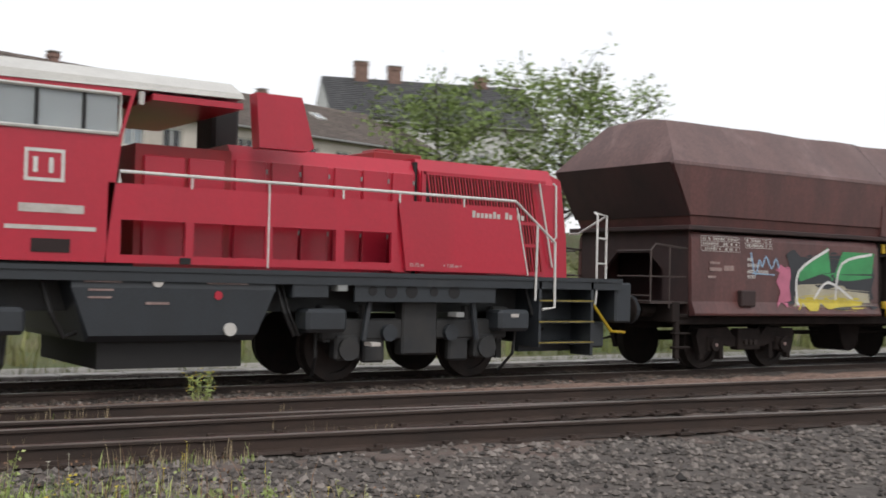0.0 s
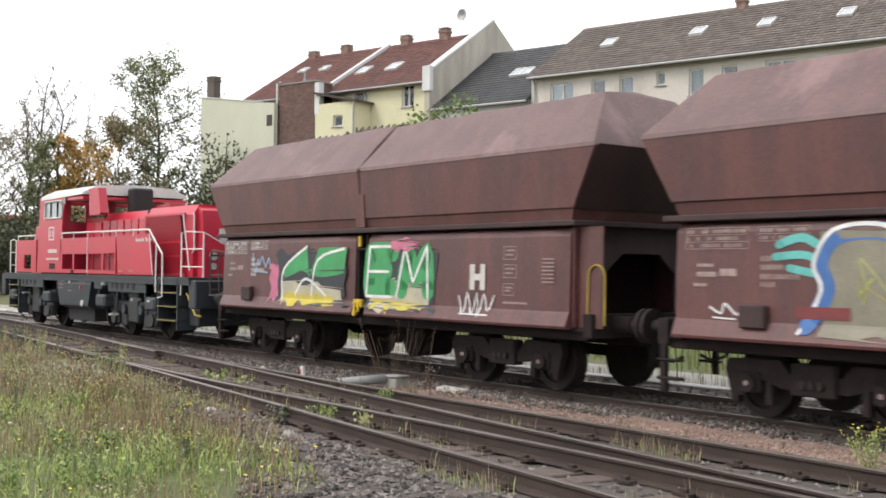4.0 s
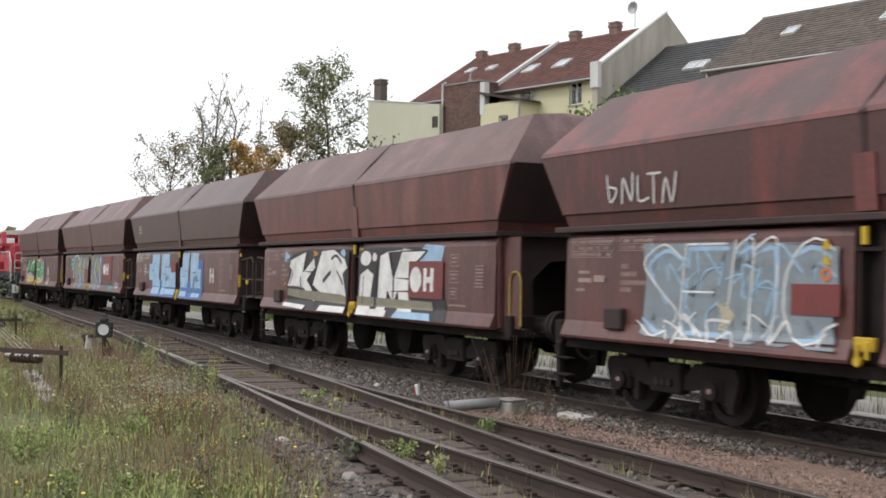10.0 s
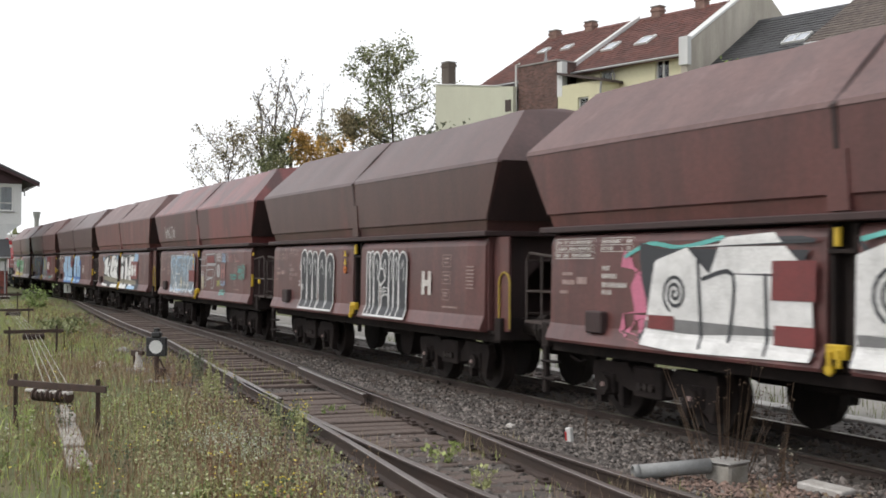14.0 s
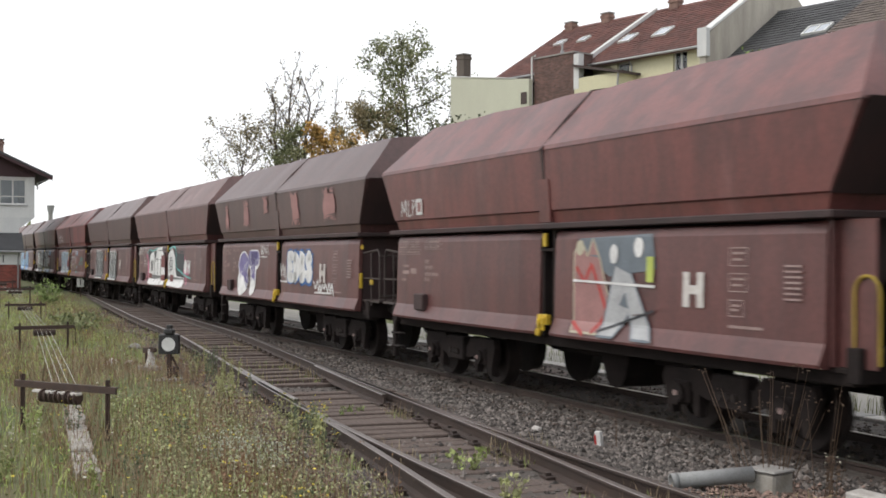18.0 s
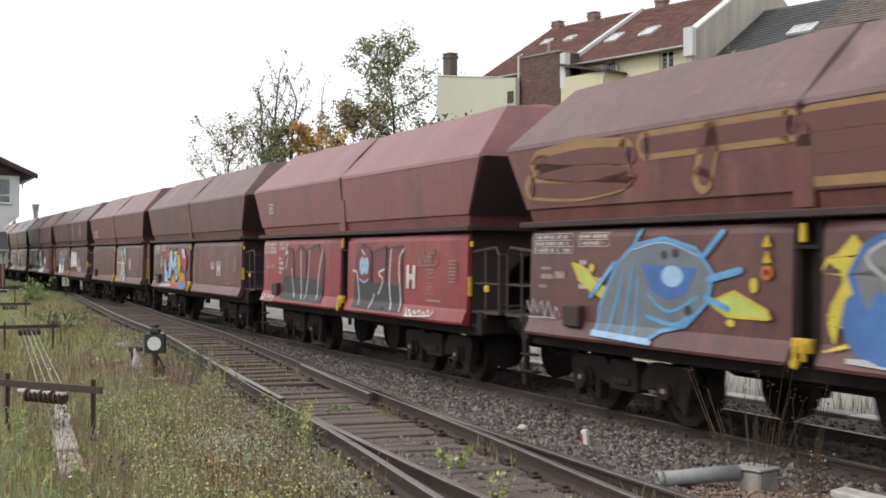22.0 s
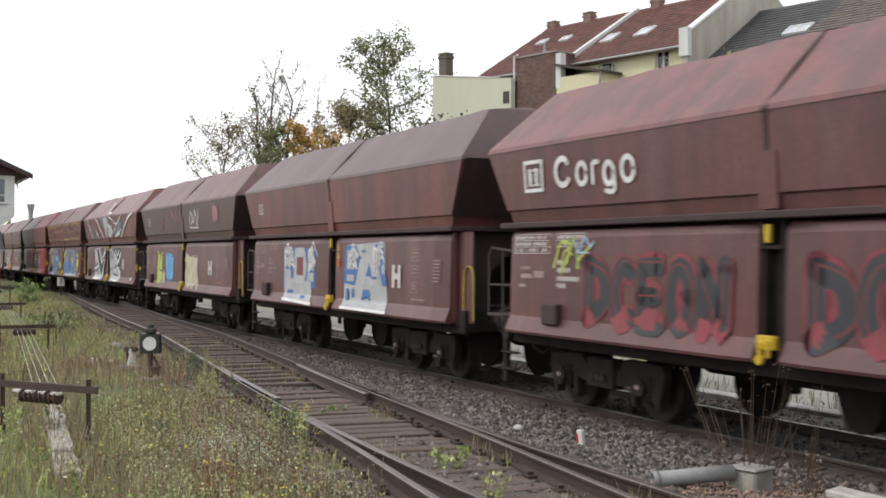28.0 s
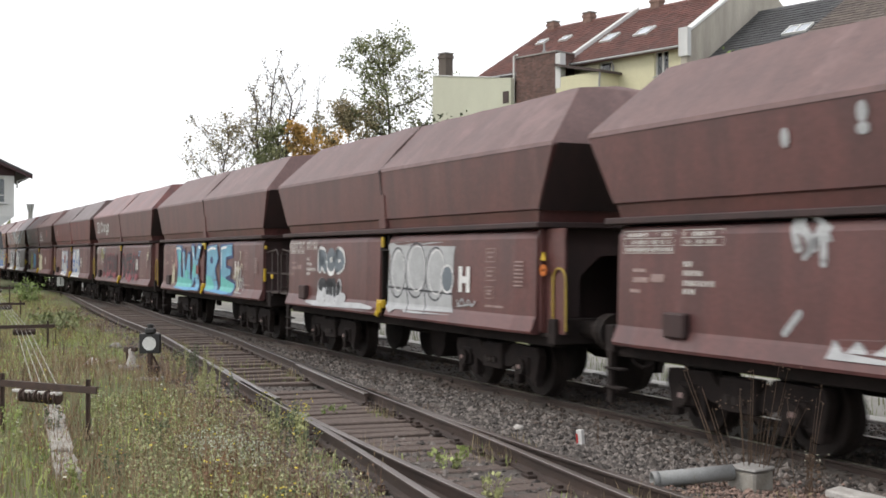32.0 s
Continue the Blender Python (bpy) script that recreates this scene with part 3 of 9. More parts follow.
# each wagon: upper paint, roof paint, side paint, platform at the trailing end
WAGONS = [
    (BROWN, ROOF, BROWN, 0), (BROWN, ROOF, BROWN, 1), (DARK, DARK, BROWN, 1), (RUST, ROOF, BROWN, 0), (PATCHY, PATCHY, BROWN, 1),
    (DARK, DARK, BROWN, 0), (BROWN, ROOF, BROWN, 0), (DARK, DARK, BROWN, 1), (RUST, RUST, BROWN, 0), (BROWN, ROOF, BROWN, 1),
    (FADED, FADED, REDW, 1), (RUST, ROOF, BROWN, 0), (RUST, RUST, BROWN, 1), (DARK, ROOF, BROWN, 0), (RUST, DARK, BROWN, 0),
    (BROWN, RUST, BROWN, 0), (BROWN, ROOF, BROWN, 1), (BROWN, ROOF, BROWN, 0), (BROWN, ROOF, BROWN, 1)]
UPPER_WORDS = {"wagon_brown": "brown", "wagon_rust": "rust-red", "wagon_dark": "dark brown", "wagon_patchy": "patchy red-brown", "wagon_faded": "faded rose-red"}
TURN = Matrix.Translation((LEN, 0, 0)) @ Matrix.Rotation(math.pi, 4, "Z")
MIRROR = Matrix.Diagonal((1, -1, 1, 1))
FLIP = Matrix.Translation((LEN, 0, 0)) @ Matrix.Diagonal((-1, 1, 1, 1))


def make_wagon(k, note):
    up, roof, side, plat = WAGONS[k]
    w = thing("hopper_wagon", "%s hopper wagon, %s" % (UPPER_WORDS[up.name], note), "wagon", "hopper wagons of the train")
    put("hopper", WM["hopper"], up, w)
    for key in ("roof_a", "roof_b"):
        smooth(put("roof_flap", WM[key], roof, w))
    put("roof_rib", WM["roof_rib"], NEARBLACK, w)
    put("hopper_seam", WM["seam"], NEARBLACK, w)
    put("hopper_seam", WM["seam"], NEARBLACK, w, m=MIRROR)
    put("shelf", WM["shelf"], NEARBLACK, w, "near-black brown shelf under the hopper")
    put("seam_plate", WM["seam_plate"], up, w)
    doors = [put("side_door", WM[d + "near"], side, w) for d in ("door_a", "door_b")]
    for d in ("door_a", "door_b"):
        put("side_door", WM[d + "far"], side, w)
    put("slot_post", WM["slot"], UNDER, w)
    put("upper_latch", WM["lock_top"], YELLOW, w, "yellow latch")
    put("latch", WM["lock_low"], YELLOW, w, "yellow door latch")
    put("side_sill", WM["sill"], UNDER, w)
    put("side_sill", WM["sill"], UNDER, w, m=MIRROR)
    put("centre_beam", WM["beam"], UNDER, w)
    put("floor_plate", WM["floor"], UNDER, w)
    put("discharge_chute", WM["chute"], UNDER, w)
    put("brake_gear", WM["brake_gear"], UNDER, w)
    put("brake_box", WM["brake_box"], NEARBLACK, w)
    for e, m in ((0, Matrix()), (1, TURN)):
        # shade between neighbouring wagons is put into the end colours
        put("end_wall", WM["end_wall"], NEARBLACK, w, "end wall with the gap's shade put into its paint", m=m)
        put("end_plate", WM["end_plate"], NEARBLACK, w, "added sloping end sheet painted with the gap's shade", m=m)
        put("headstock", WM["headstock"], UNDER, w, m=m)
        for mm in (Matrix(), MIRROR):
            put("buffer", WM["buffer"], WHEEL, w, m=m @ mm)
        put("coupling", WM["coupling"], UNDER, w, m=m)
        if e == plat:
            deck = put("platform", WM["platform"], UP_RAIL, w, m=m)
            for me in WM["rails"]:
                put("railing_bar", me, UP_RAIL, deck)
            if e:
                part("lever_grip", boxes((LEN - 0.99, LEN - 0.93, -1.43, -1.37, 1.42, 1.72), bevel=0.012), YELLOW, w, "yellow lever grip")
                part("tag_plate", boxes((LEN - 0.98, LEN - 0.88, -1.4, -1.375, 2.18, 2.26)), YELLOW, w, "small yellow plate")
                part("valve_handle", boxes((LEN - 0.5, LEN - 0.38, -1.4, -1.36, 1.5, 1.6), bevel=0.012), YELLOW, w, "yellow valve handle")
        elif e:
            if k in (11, 17):
                part("warning_sign", ring(bmesh.new(), (LEN - 0.86, 1.85), 0.03, 0.08, -1.405, -1.39, 16), ORANGE, w, "orange warning ring")
                part("warning_sign", prism(bmesh.new(), [(LEN - 0.93, 1.98), (LEN - 0.79, 1.98), (LEN - 0.86, 2.1)], -1.405, -1.39), YELLOW, w, "yellow warning triangle")
            for mm in (MIRROR, Matrix()):
                put("handrail", WM["handle"], HOOP, w, "yellow hooped handrail", m=m @ mm)
                put("corner_panel", WM["corner"], side, w, m=m @ mm)
    for x in (2.77, 9.77):
        b = put("bogie", WM["bogie_side"], UNDER, w, m=pose(x, 0, 0))
        put("bogie_frame", WM["bogie_side"], UNDER, b, m=MIRROR)
        put("spring_nest", WM["spring_nest"], UNDER, b)
        for q in (-0.12, 0.0, 0.12):
            put("spring_cap", WM["spring_cap"], WHEEL, b, m=pose(q, 0, 0))
        for a in (-0.9, 0.9):
            for q in (-0.25, 0.25):
                put("pedestal", WM["pedestal"], UNDER, b, m=pose(a + q, 0, 0))
            for y, m in ((-0.75, pose(a, -0.75, 0.46)), (0.75, pose(a, 0.75, 0.46, 0, 0, 180))):
                ROLLING.append((put("wheel", WM["wheel"], WHEEL, b, m=m), m, 1 if y < 0 else -1))
            put("axle_box", WM["axle_box"], UNDER, b, m=pose(a, 0, 0))
            put("axle_cap", WM["axle_cap"], FAINT, b, "pale axle cap", m=pose(a, 0, 0))
    return w, doors


UP_RAIL = material("railing_iron", (0.07, 0.05, 0.046), 0.6, 0.2, (0.04, 0.03, 0.028), 5.0, 0.8)
NOTES = ["green and white graffiti along its sides", "blue, yellow and grey graffiti and a white mark", "pale blue block graffiti on its sides", "large black and white graffiti on its sides",
         "grey and silver graffiti and teal tags", "dark letters outlined in white on its sides", "white letters outlined in black with pink", "purple and white tags on its sides",
         "a pink and white piece on one door", "a red, yellow and blue piece on one door", "bright red doors with white outlines", "gold letters above and blue-yellow letters below",
         "white lightning and grey pieces all over", "yellow, blue and cream pieces on its doors", "blue and white block letters on its doors", "black letters with red haze on its doors",
         "bright blue and turquoise letters on its doors", "grey letters outlined in white on its doors", "a few pale scrawls on its doors"]
TRAIN_THINGS = []
for k in range(19):
    w, doors = make_wagon(k, NOTES[k])
    TRAIN_THINGS.append((w, LEN * k, doors))


# ---- locomotive ----
def clear_glass(name, tint):
    m = bpy.data.materials.new(name)
    m.use_nodes = True
    b = m.node_tree.nodes["Principled BSDF"]
    b.inputs["Base Color"].default_value = (*tint, 1)
    b.inputs["Roughness"].default_value = 0.06
    b.inputs["Transmission Weight"].default_value = 0.55
    b.inputs["IOR"].default_value = 1.5
    return m


DULLYELLOW = material("worn_yellow", (0.3, 0.23, 0.04), 0.6, 0.0, (0.12, 0.1, 0.04), 6.0, 0.9)
LOCOUNDER = material("loco_running_gear", (0.022, 0.024, 0.027), 0.6, 0.0, (0.04, 0.038, 0.036), 3.0, 0.8)
GLASS = clear_glass("window_glass", (0.55, 0.6, 0.63))
PANE = material("dark_pane", (0.09, 0.1, 0.115), 0.06, 0.0, (0.14, 0.15, 0.17), 0.4, 0.8, bump=0.0, spec=0.9)
LAMPGLASS = material("lamp_glass", (0.5, 0.5, 0.48), 0.15)


def panel_with_holes(x0, x1, z0, z1, holes, y0, y1, right_slant=0.0):
    """A plate with rectangular openings through it."""
    bm = bmesh.new()
    zs = sorted({z0, z1} | {h[2] for h in holes} | {h[3] for h in holes})
    xs = sorted({x0, x1} | {h[0] for h in holes} | {h[1] for h in holes})
    for xa, xb in zip(xs, xs[1:]):
        for za, zb in zip(zs, zs[1:]):
            cx, cz = (xa + xb) / 2, (za + zb) / 2
            if not any(h[0] < cx < h[1] and h[2] < cz < h[3] for h in holes):
                box(bm, xa, xb, y0, y1, za, zb)
    bmesh.ops.remove_doubles(bm, verts=bm.verts, dist=0.0005)
    return bm


def letters(text, size, mat, parent, m, name="lettering"):
    """Raised text from the built-in font, as a mesh."""
    cu = bpy.data.curves.new(name, "FONT")
    cu.body, cu.size, cu.extrude = text, size, 0.002
    ob = bpy.data.objects.new("text_source", cu)
    scene.collection.objects.link(ob)
    me = bpy.data.meshes.new_from_object(ob.evaluated_get(bpy.context.evaluated_depsgraph_get()))
    bpy.data.objects.remove(ob)
    me.materials.clear()
    return put(name, me, mat, parent, m=m)


FACE = pose(0, 0, 0, 90, 0, 0)            # turns flat writing to face the camera's side


LOCO_WHEEL = WM["wheel"].copy()
LOCO_WHEEL.transform(Matrix.Diagonal((1.08, 1, 1.08, 1)))


def make_loco():
    L = thing("diesel_locomotive", "red diesel shunting locomotive with white handrails and dark grey underframe", "locomotive")
    part("deck", boxes((-14.0, -0.35, -1.5, 1.5, 1.5, 1.56)), LOCOGREY, L)
    for y in (-1.48, 1.36):
        part("side_beam", boxes((-14.0, -0.35, y, y + 0.12, 1.38, 1.498)), LOCOGREY, L)
    part("centre_frame", boxes((-13.9, -0.45, -0.9, 0.9, 1.0, 1.498)), LOCOUNDER, L)
    for e, s in ((-0.45, 1), (-13.9, -1)):
        part("buffer_beam", boxes((min(e, e + .35 * s), max(e, e + .35 * s) + 0.0, -1.45, 1.45, 0.86, 1.5), (min(e, e - .5 * s), max(e, e - .5 * s), -1.2, 1.2, 0.45, 0.86), bevel=0.03), LOCOGREY, L)
        for y in (-0.875, 0.875):
            bm = bmesh.new()
            x = e + .35 * s
            disc(bm, (y, 1.06), 0.15, min(x, x + .25 * s), max(x, x + .25 * s), 18, "x")
            disc(bm, (y, 1.06), 0.1, min(x + .2 * s, x + .45 * s), max(x + .2 * s, x + .45 * s), 16, "x")
            disc(bm, (y, 1.06), 0.24, min(x + .45 * s, x + .52 * s), max(x + .45 * s, x + .52 * s), 18, "x")
            part("buffer", bm, LOCOGREY, L)
        bm = tube(bmesh.new(), [(e + .3 * s, 0, 1.02), (e + .6 * s, 0, 1.04), (e + .75 * s, 0, 0.95)], 0.06)
        for y in (-0.45, 0.45):
            part("brake_hose", tube(bmesh.new(), [(e + .35 * s, y, 1.0), (e + .6 * s, y * 1.1, 0.55), (e + .9 * s, y, 0.6)], 0.028, 6), UNDER, L)
        part("coupling_hook", bm, UNDER, L)
    # long hood
    bm = bmesh.new()
    prism(bm, [(-0.9, 1.56), (-0.95, 3.0), (-0.82, 3.22), (0.82, 3.22), (0.95, 3.0), (0.9, 1.56)], -6.9, -4.0, "yz")
    part("engine_hood", bm, LOCORED, L)
    bm = bmesh.new()
    prism(bm, [(-1.0, 1.56), (-1.0, 3.02), (-0.84, 3.26), (0.84, 3.26), (1.0, 3.02), (1.0, 1.56)], -3.95, -1.35, "yz")
    for v in bm.verts:
        if v.co.x > -2:
            v.co.y *= 0.93
    part("radiator_hood", bm, LOCORED, L)
    bm = bmesh.new()
    prism(bm, [(-1.35, 1.56), (-1.35, 3.2), (-1.12, 3.12), (-0.98, 2.2), (-0.95, 1.56)], -0.82, 0.82)
    part("hood_nose", bm, LOCORED, L)
    part("nose_window", boxes((-1.11, -0.99, -0.42, 0.42, 2.35, 2.7)), CABROOF, L, "pale panel on the hood end")
    for y in (-0.6, 0.6):
        bm = bmesh.new()
        disc(bm, (y, 2.05), 0.1, -0.99, -0.93, 16, "x")
        disc(bm, (y, 1.82), 0.08, -0.99, -0.93, 16, "x")
        part("tail_lamp", bm, LAMPGLASS, L, "round lamp glass")
    bm = bmesh.new()
    disc(bm, (0.0, 2.98), 0.13, -1.13, -1.05, 16, "x")
    part("top_lamp", bm, LAMPGLASS, L)
    part("hood_seam", boxes((-4.0, -3.95, -0.93, 0.93, 1.56, 3.2)), BLACK, L)
    part("filter_box", boxes((-4.45, -3.6, -0.5, 0.5, 3.2, 3.36), (-4.3, -4.0, -0.35, 0.1, 3.36, 3.42), bevel=0.015), LOCODARK, L)
    # radiator grille: near-black sheet paints the opening's shade behind slanting slats
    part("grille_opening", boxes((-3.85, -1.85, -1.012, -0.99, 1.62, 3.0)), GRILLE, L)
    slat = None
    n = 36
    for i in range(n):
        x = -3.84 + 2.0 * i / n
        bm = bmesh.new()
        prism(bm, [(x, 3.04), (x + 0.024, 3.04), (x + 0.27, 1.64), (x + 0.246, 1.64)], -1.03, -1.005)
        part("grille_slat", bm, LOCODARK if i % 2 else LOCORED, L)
    part("grille_frame", boxes((-3.9, -1.6, -1.035, -0.99, 3.02, 3.07), (-3.9, -1.6, -1.035, -0.99, 1.58, 1.64), (-3.9, -1.65, -1.034, -1.0, 2.02, 2.07), (-3.9, -1.65, -1.034, -1.0, 2.36, 2.41), (-3.93, -3.86, -1.035, -0.99, 1.58, 3.07)), LOCORED, L)
    part("gangway_panel", boxes((-4.68, -4.42, -1.44, -1.38, 1.58, 2.55)), LOCORED, L)
    # hood doors with hinges
    for a, b in ((-6.85, -6.4), (-6.32, -5.9), (-5.86, -5.45), (-5.35, -4.93), (-4.89, -4.48), (-4.4, -4.05)):
        d = part("hood_door", boxes((a, b, -0.985, -0.93, 1.68, 3.02), bevel=0.012), LOCORED, L)
        for z in (2.05, 2.85):
            part("hinge", boxes((b - 0.012, b + 0.012, -1.0, -0.98, z, z + 0.06)), PIPE, d)
    for a, b in ((-8.1, -7.55), (-7.5, -7.0)):
        part("hood_door", boxes((a, b, -0.985, -0.93, 1.68, 2.98), bevel=0.012), LOCORED, L)
    # solid block; shade of the recess under the roof is put into its dark red
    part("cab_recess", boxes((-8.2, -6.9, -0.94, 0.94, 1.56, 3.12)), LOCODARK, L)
    # screen behind the cab
    bm = bmesh.new()
    prism(bm, [(-6.72, 3.15), (-6.78, 3.86), (-6.12, 3.86), (-5.92, 3.2), (-6.0, 3.15)], -1.42, -1.2)
    part("exhaust_screen", bm, LOCORED, L)
    part("exhaust", boxes((-6.9, -6.5, -0.3, 0.3, 3.1, 3.93), bevel=0.05), BLACK, L)
    # cab
    hw = 1.5
    win = (-10.05, -8.62, 3.14, 3.62)
    bm = panel_with_holes(-10.72, -8.74, 1.6, 3.74, [(win[0], -8.78, win[2], win[3])], -hw, -hw + 0.06)
    for v in bm.verts:
        if v.co.x < -10.7:
            v.co.x += 0.12 * max(0, v.co.z - 1.6) / 1.0 if v.co.z > 2.8 else 0.0
        if v.co.x > -8.8 and v.co.z > 2.5:
            v.co.x += 0.28 * (v.co.z - 2.5)
    cab = part("cab_side", bm, LOCORED, L)
    bm = panel_with_holes(-10.72, -8.74, 1.6, 3.74, [(win[0], -8.78, win[2], win[3])], hw - 0.06, hw)
    part("cab_side", bm, LOCORED, L)
    part("cab_front", panel_with_holes(-hw + .06, hw - .06, 1.6, 3.74, [(-1.2, -0.1, 2.95, 3.6), (0.1, 1.2, 2.95, 3.6)], 10.62, 10.68), LOCORED, L, m=pose(0, 0, 0, 0, 0, 90))
    part("cab_rear", panel_with_holes(-hw + .06, hw - .06, 1.6, 3.74, [(-1.2, -0.1, 3.0, 3.6), (0.1, 1.2, 3.0, 3.6)], 8.74, 8.8), LOCORED, L, m=pose(0, 0, 0, 0, 0, 90))
    for y in (-hw + 0.02, hw - 0.04):
        g = part("cab_window", boxes((win[0], win[1], y, y + 0.015, win[2], win[3])), GLASS, L, "clear cab window")
        for q in (-9.6, -9.05):
            part("window_bar", boxes((q, q + 0.04, y - 0.03, y + 0.02, win[2], win[3])), BLACK, g)
    bm = tube(bmesh.new(), [(win[0], -hw - .01, win[2]), (win[1], -hw - .01, win[2]), (win[1] + 0.02, -hw - .01, win[2] + 0.1), (win[1] + 0.02, -hw - .01, win[3]), (win[0] + 0.02, -hw - .01, win[3]), (win[0], -hw - .01, win[2])], 0.025, 6)
    part("window_frame", bm, CABROOF, L, "silver window frame")
    part("cab_floor", boxes((-10.6, -8.35, -1.4, 1.4, 1.56, 1.7), (-9.8, -9.2, -0.5, 0.5, 1.7, 2.6)), BLACK, L)
    bm = bmesh.new()
    prism(bm, [(-1.52, 3.68), (-1.48, 3.8), (-1.1, 3.98), (0, 4.04), (1.1, 3.98), (1.48, 3.8), (1.52, 3.68)], -10.35, -7.0, "yz")
    for v in bm.verts:
        if v.co.z < 3.75 and v.co.x > -8:
            v.co.z += 0.05
    part("cab_roof", bm, CABROOF, L, "pale grey cab roof")
    part("roof_edge", boxes((-8.2, -7.0, -1.5, 1.5, 3.6, 3.68)), LOCORED, L)
    part("roof_aerial", tube(tube(bmesh.new(), [(-9.9, -0.6, 4.0), (-9.9, -0.6, 4.16)], 0.04), [(-7.4, 0.2, 4.0), (-7.4, 0.2, 4.12)], 0.09), BLACK, L)
    part("horn", tube(bmesh.new(), [(-8.35, -1.53, 3.52), (-8.35, -1.53, 3.68)], 0.035), CABROOF, L)
    # short hood
    bm = bmesh.new()
    prism(bm, [(-1.0, 1.56), (-1.0, 2.95), (-0.8, 3.12), (0.8, 3.12), (1.0, 2.95), (1.0, 1.56)], -12.7, -10.6, "yz")
    for v in bm.verts:
        if v.co.x < -12.5 and v.co.z > 2:
            v.co.x += 0.35
    part("short_hood", bm, LOCORED, L)
    # walkway side plates with openings
    for y0, y1 in ((-1.5, -1.45), (1.45, 1.5)):
        bm = panel_with_holes(-8.72, -4.64, 1.6, 2.56, [(-8.55, -7.73, 1.7, 2.12), (-7.62, -6.64, 1.7, 2.12), (-6.54, -5.6, 1.7, 2.12), (-5.47, -4.72, 1.7, 2.12)], y0, y1)
        part("side_plate", bm, LOCORED, L)
        bm = bmesh.new()
        prism(bm, [(-4.47, 1.6), (-4.62, 2.58), (-2.55, 2.58), (-2.31, 1.6)], y0, y1)
        part("side_plate", bm, LOCORED, L)
        bm = panel_with_holes(-12.62, -10.8, 1.6, 2.55, [(-11.9, -11.25, 1.7, 2.12)], y0, y1)
        part("side_plate", bm, LOCORED, L)
    for s in (-1.5, 1.5):
        bm = tube(bmesh.new(), [(-8.58, s, 2.56), (-8.58, s, 2.7), (-2.55, s, 2.68), (-1.77, s, 2.09), (-1.76, s, 1.1), (-2.0, s, 1.07)], 0.022, 7)
        for x in (-7.66, -6.6, -5.5, -4.6, -3.5):
            tube(bm, [(x, s, 2.69), (x, s, 2.54)], 0.016, 5)
        tube(bm, [(-6.6, s * 1.005, 2.56), (-6.6, s * 1.005, 1.58)], 0.014, 5)
        tube(bm, [(-2.12, s, 2.34), (-2.14, s, 1.2)], 0.02, 6)
        tube(bm, [(-2.53, s * 1.005, 2.58), (-2.3, s * 1.005, 1.58)], 0.012, 5)
        part("handrail", bm, WHITE, L, "white tubular handrail")
        part("handrail", tube(bmesh.new(), [(-12.5, s, 2.55), (-12.45, s, 2.68), (-10.9, s, 2.68), (-10.9, s, 2.55)], 0.02, 6), WHITE, L, "white tubular handrail")
        bm = tube(bmesh.new(), [(-1.72, s * .68, 3.05), (-1.4, s * .66, 1.72)], 0.018, 6)
        tube(bm, [(-1.36, s * .62, 3.05), (-1.3, s * .62, 3.02), (-1.28, s * .62, 2.2), (-1.38, s * .62, 2.12)], 0.018, 6)
        part("grab_rail", bm, WHITE, L, "white grab rail")
        for x, d in ((-0.88, 1), (-13.4, -1)):
            bm = tube(bmesh.new(), [(x, s * .96, 1.15), (x + .02 * d, s * .96, 1.3), (x + .02 * d, s * .96, 2.56), (x + .04 * d, s * .9, 2.6), (x + .5 * d, s * .75, 2.58), (x + .5 * d, s * .75, 1.56)], 0.02, 6)
            for z in (1.8, 2.2):
                tube(bm, [(x + .02 * d, s * .96, z), (x + .5 * d, s * .75, z)], 0.016, 5)
            tube(bm, [(x + .5 * d, s * .75, 2.58), (x + .42 * d, s * .35, 2.3), (x + .42 * d, s * .2, 2.3)], 0.018, 6)
            part("end_railing", bm, WHITE, L, "white tubular end railing")
    # steps at both ends
    for x0, x1 in ((-2.05, -0.95), (-13.35, -12.4)):
        for s in (-1, 1):
            st = part("step_frame", boxes((x0, x0 + .05, min(s * 1.0, s * 1.48), max(s * 1.0, s * 1.48), 0.5, 1.5), (x1 - .05, x1, min(s * 1.0, s * 1.48), max(s * 1.0, s * 1.48), 0.35, 1.5), (x0, x1, min(s * .9, s * 1.0), max(s * .9, s * 1.0), 0.4, 1.5)), LOCOGREY, L)
            for z in (0.54, 0.86, 1.18):
                part("step", boxes((x0, x1, min(s * 1.0, s * 1.5), max(s * 1.0, s * 1.5), z, z + 0.03)), LOCOGREY, st)
                part("step_edge", boxes((x0, x1, min(s * 1.48, s * 1.505), max(s * 1.48, s * 1.505), z + 0.012, z + 0.034)), DULLYELLOW, st, "worn yellow step edge")
    for z, y in ((0, -1.3), ):
        part("uncoupling_rod", tube(bmesh.new(), [(-0.85, y, 1.2), (-0.4, y, 0.72), (-0.1, y, 0.7)], 0.025), YELLOW, L, "yellow rod")
    # tank and boxes under the deck
    bm = bmesh.new()
    prism(bm, [(-1.42, 1.46), (-1.45, 1.3), (-1.43, 0.72), (-1.3, 0.64), (1.3, 0.64), (1.43, 0.72), (1.45, 1.3), (1.42, 1.46)], -9.1, -6.45, "yz")
    for v in bm.verts:
        if v.co.z < 1.2:
            v.co.x += 0.22 if v.co.x < -8 else -0.25
    part("fuel_tank", bm, LOCOGREY, L, "slate-grey fuel tank")
    part("tank_base", boxes((-8.7, -6.8, -1.2, 1.2, 0.3, 0.64)), BLACK, L)
    bm = bmesh.new()
    disc(bm, (-7.08, 0.79), 0.085, -1.47, -1.42, 16)
    part("filler_cap", bm, CABROOF, L)
    bm = bmesh.new()
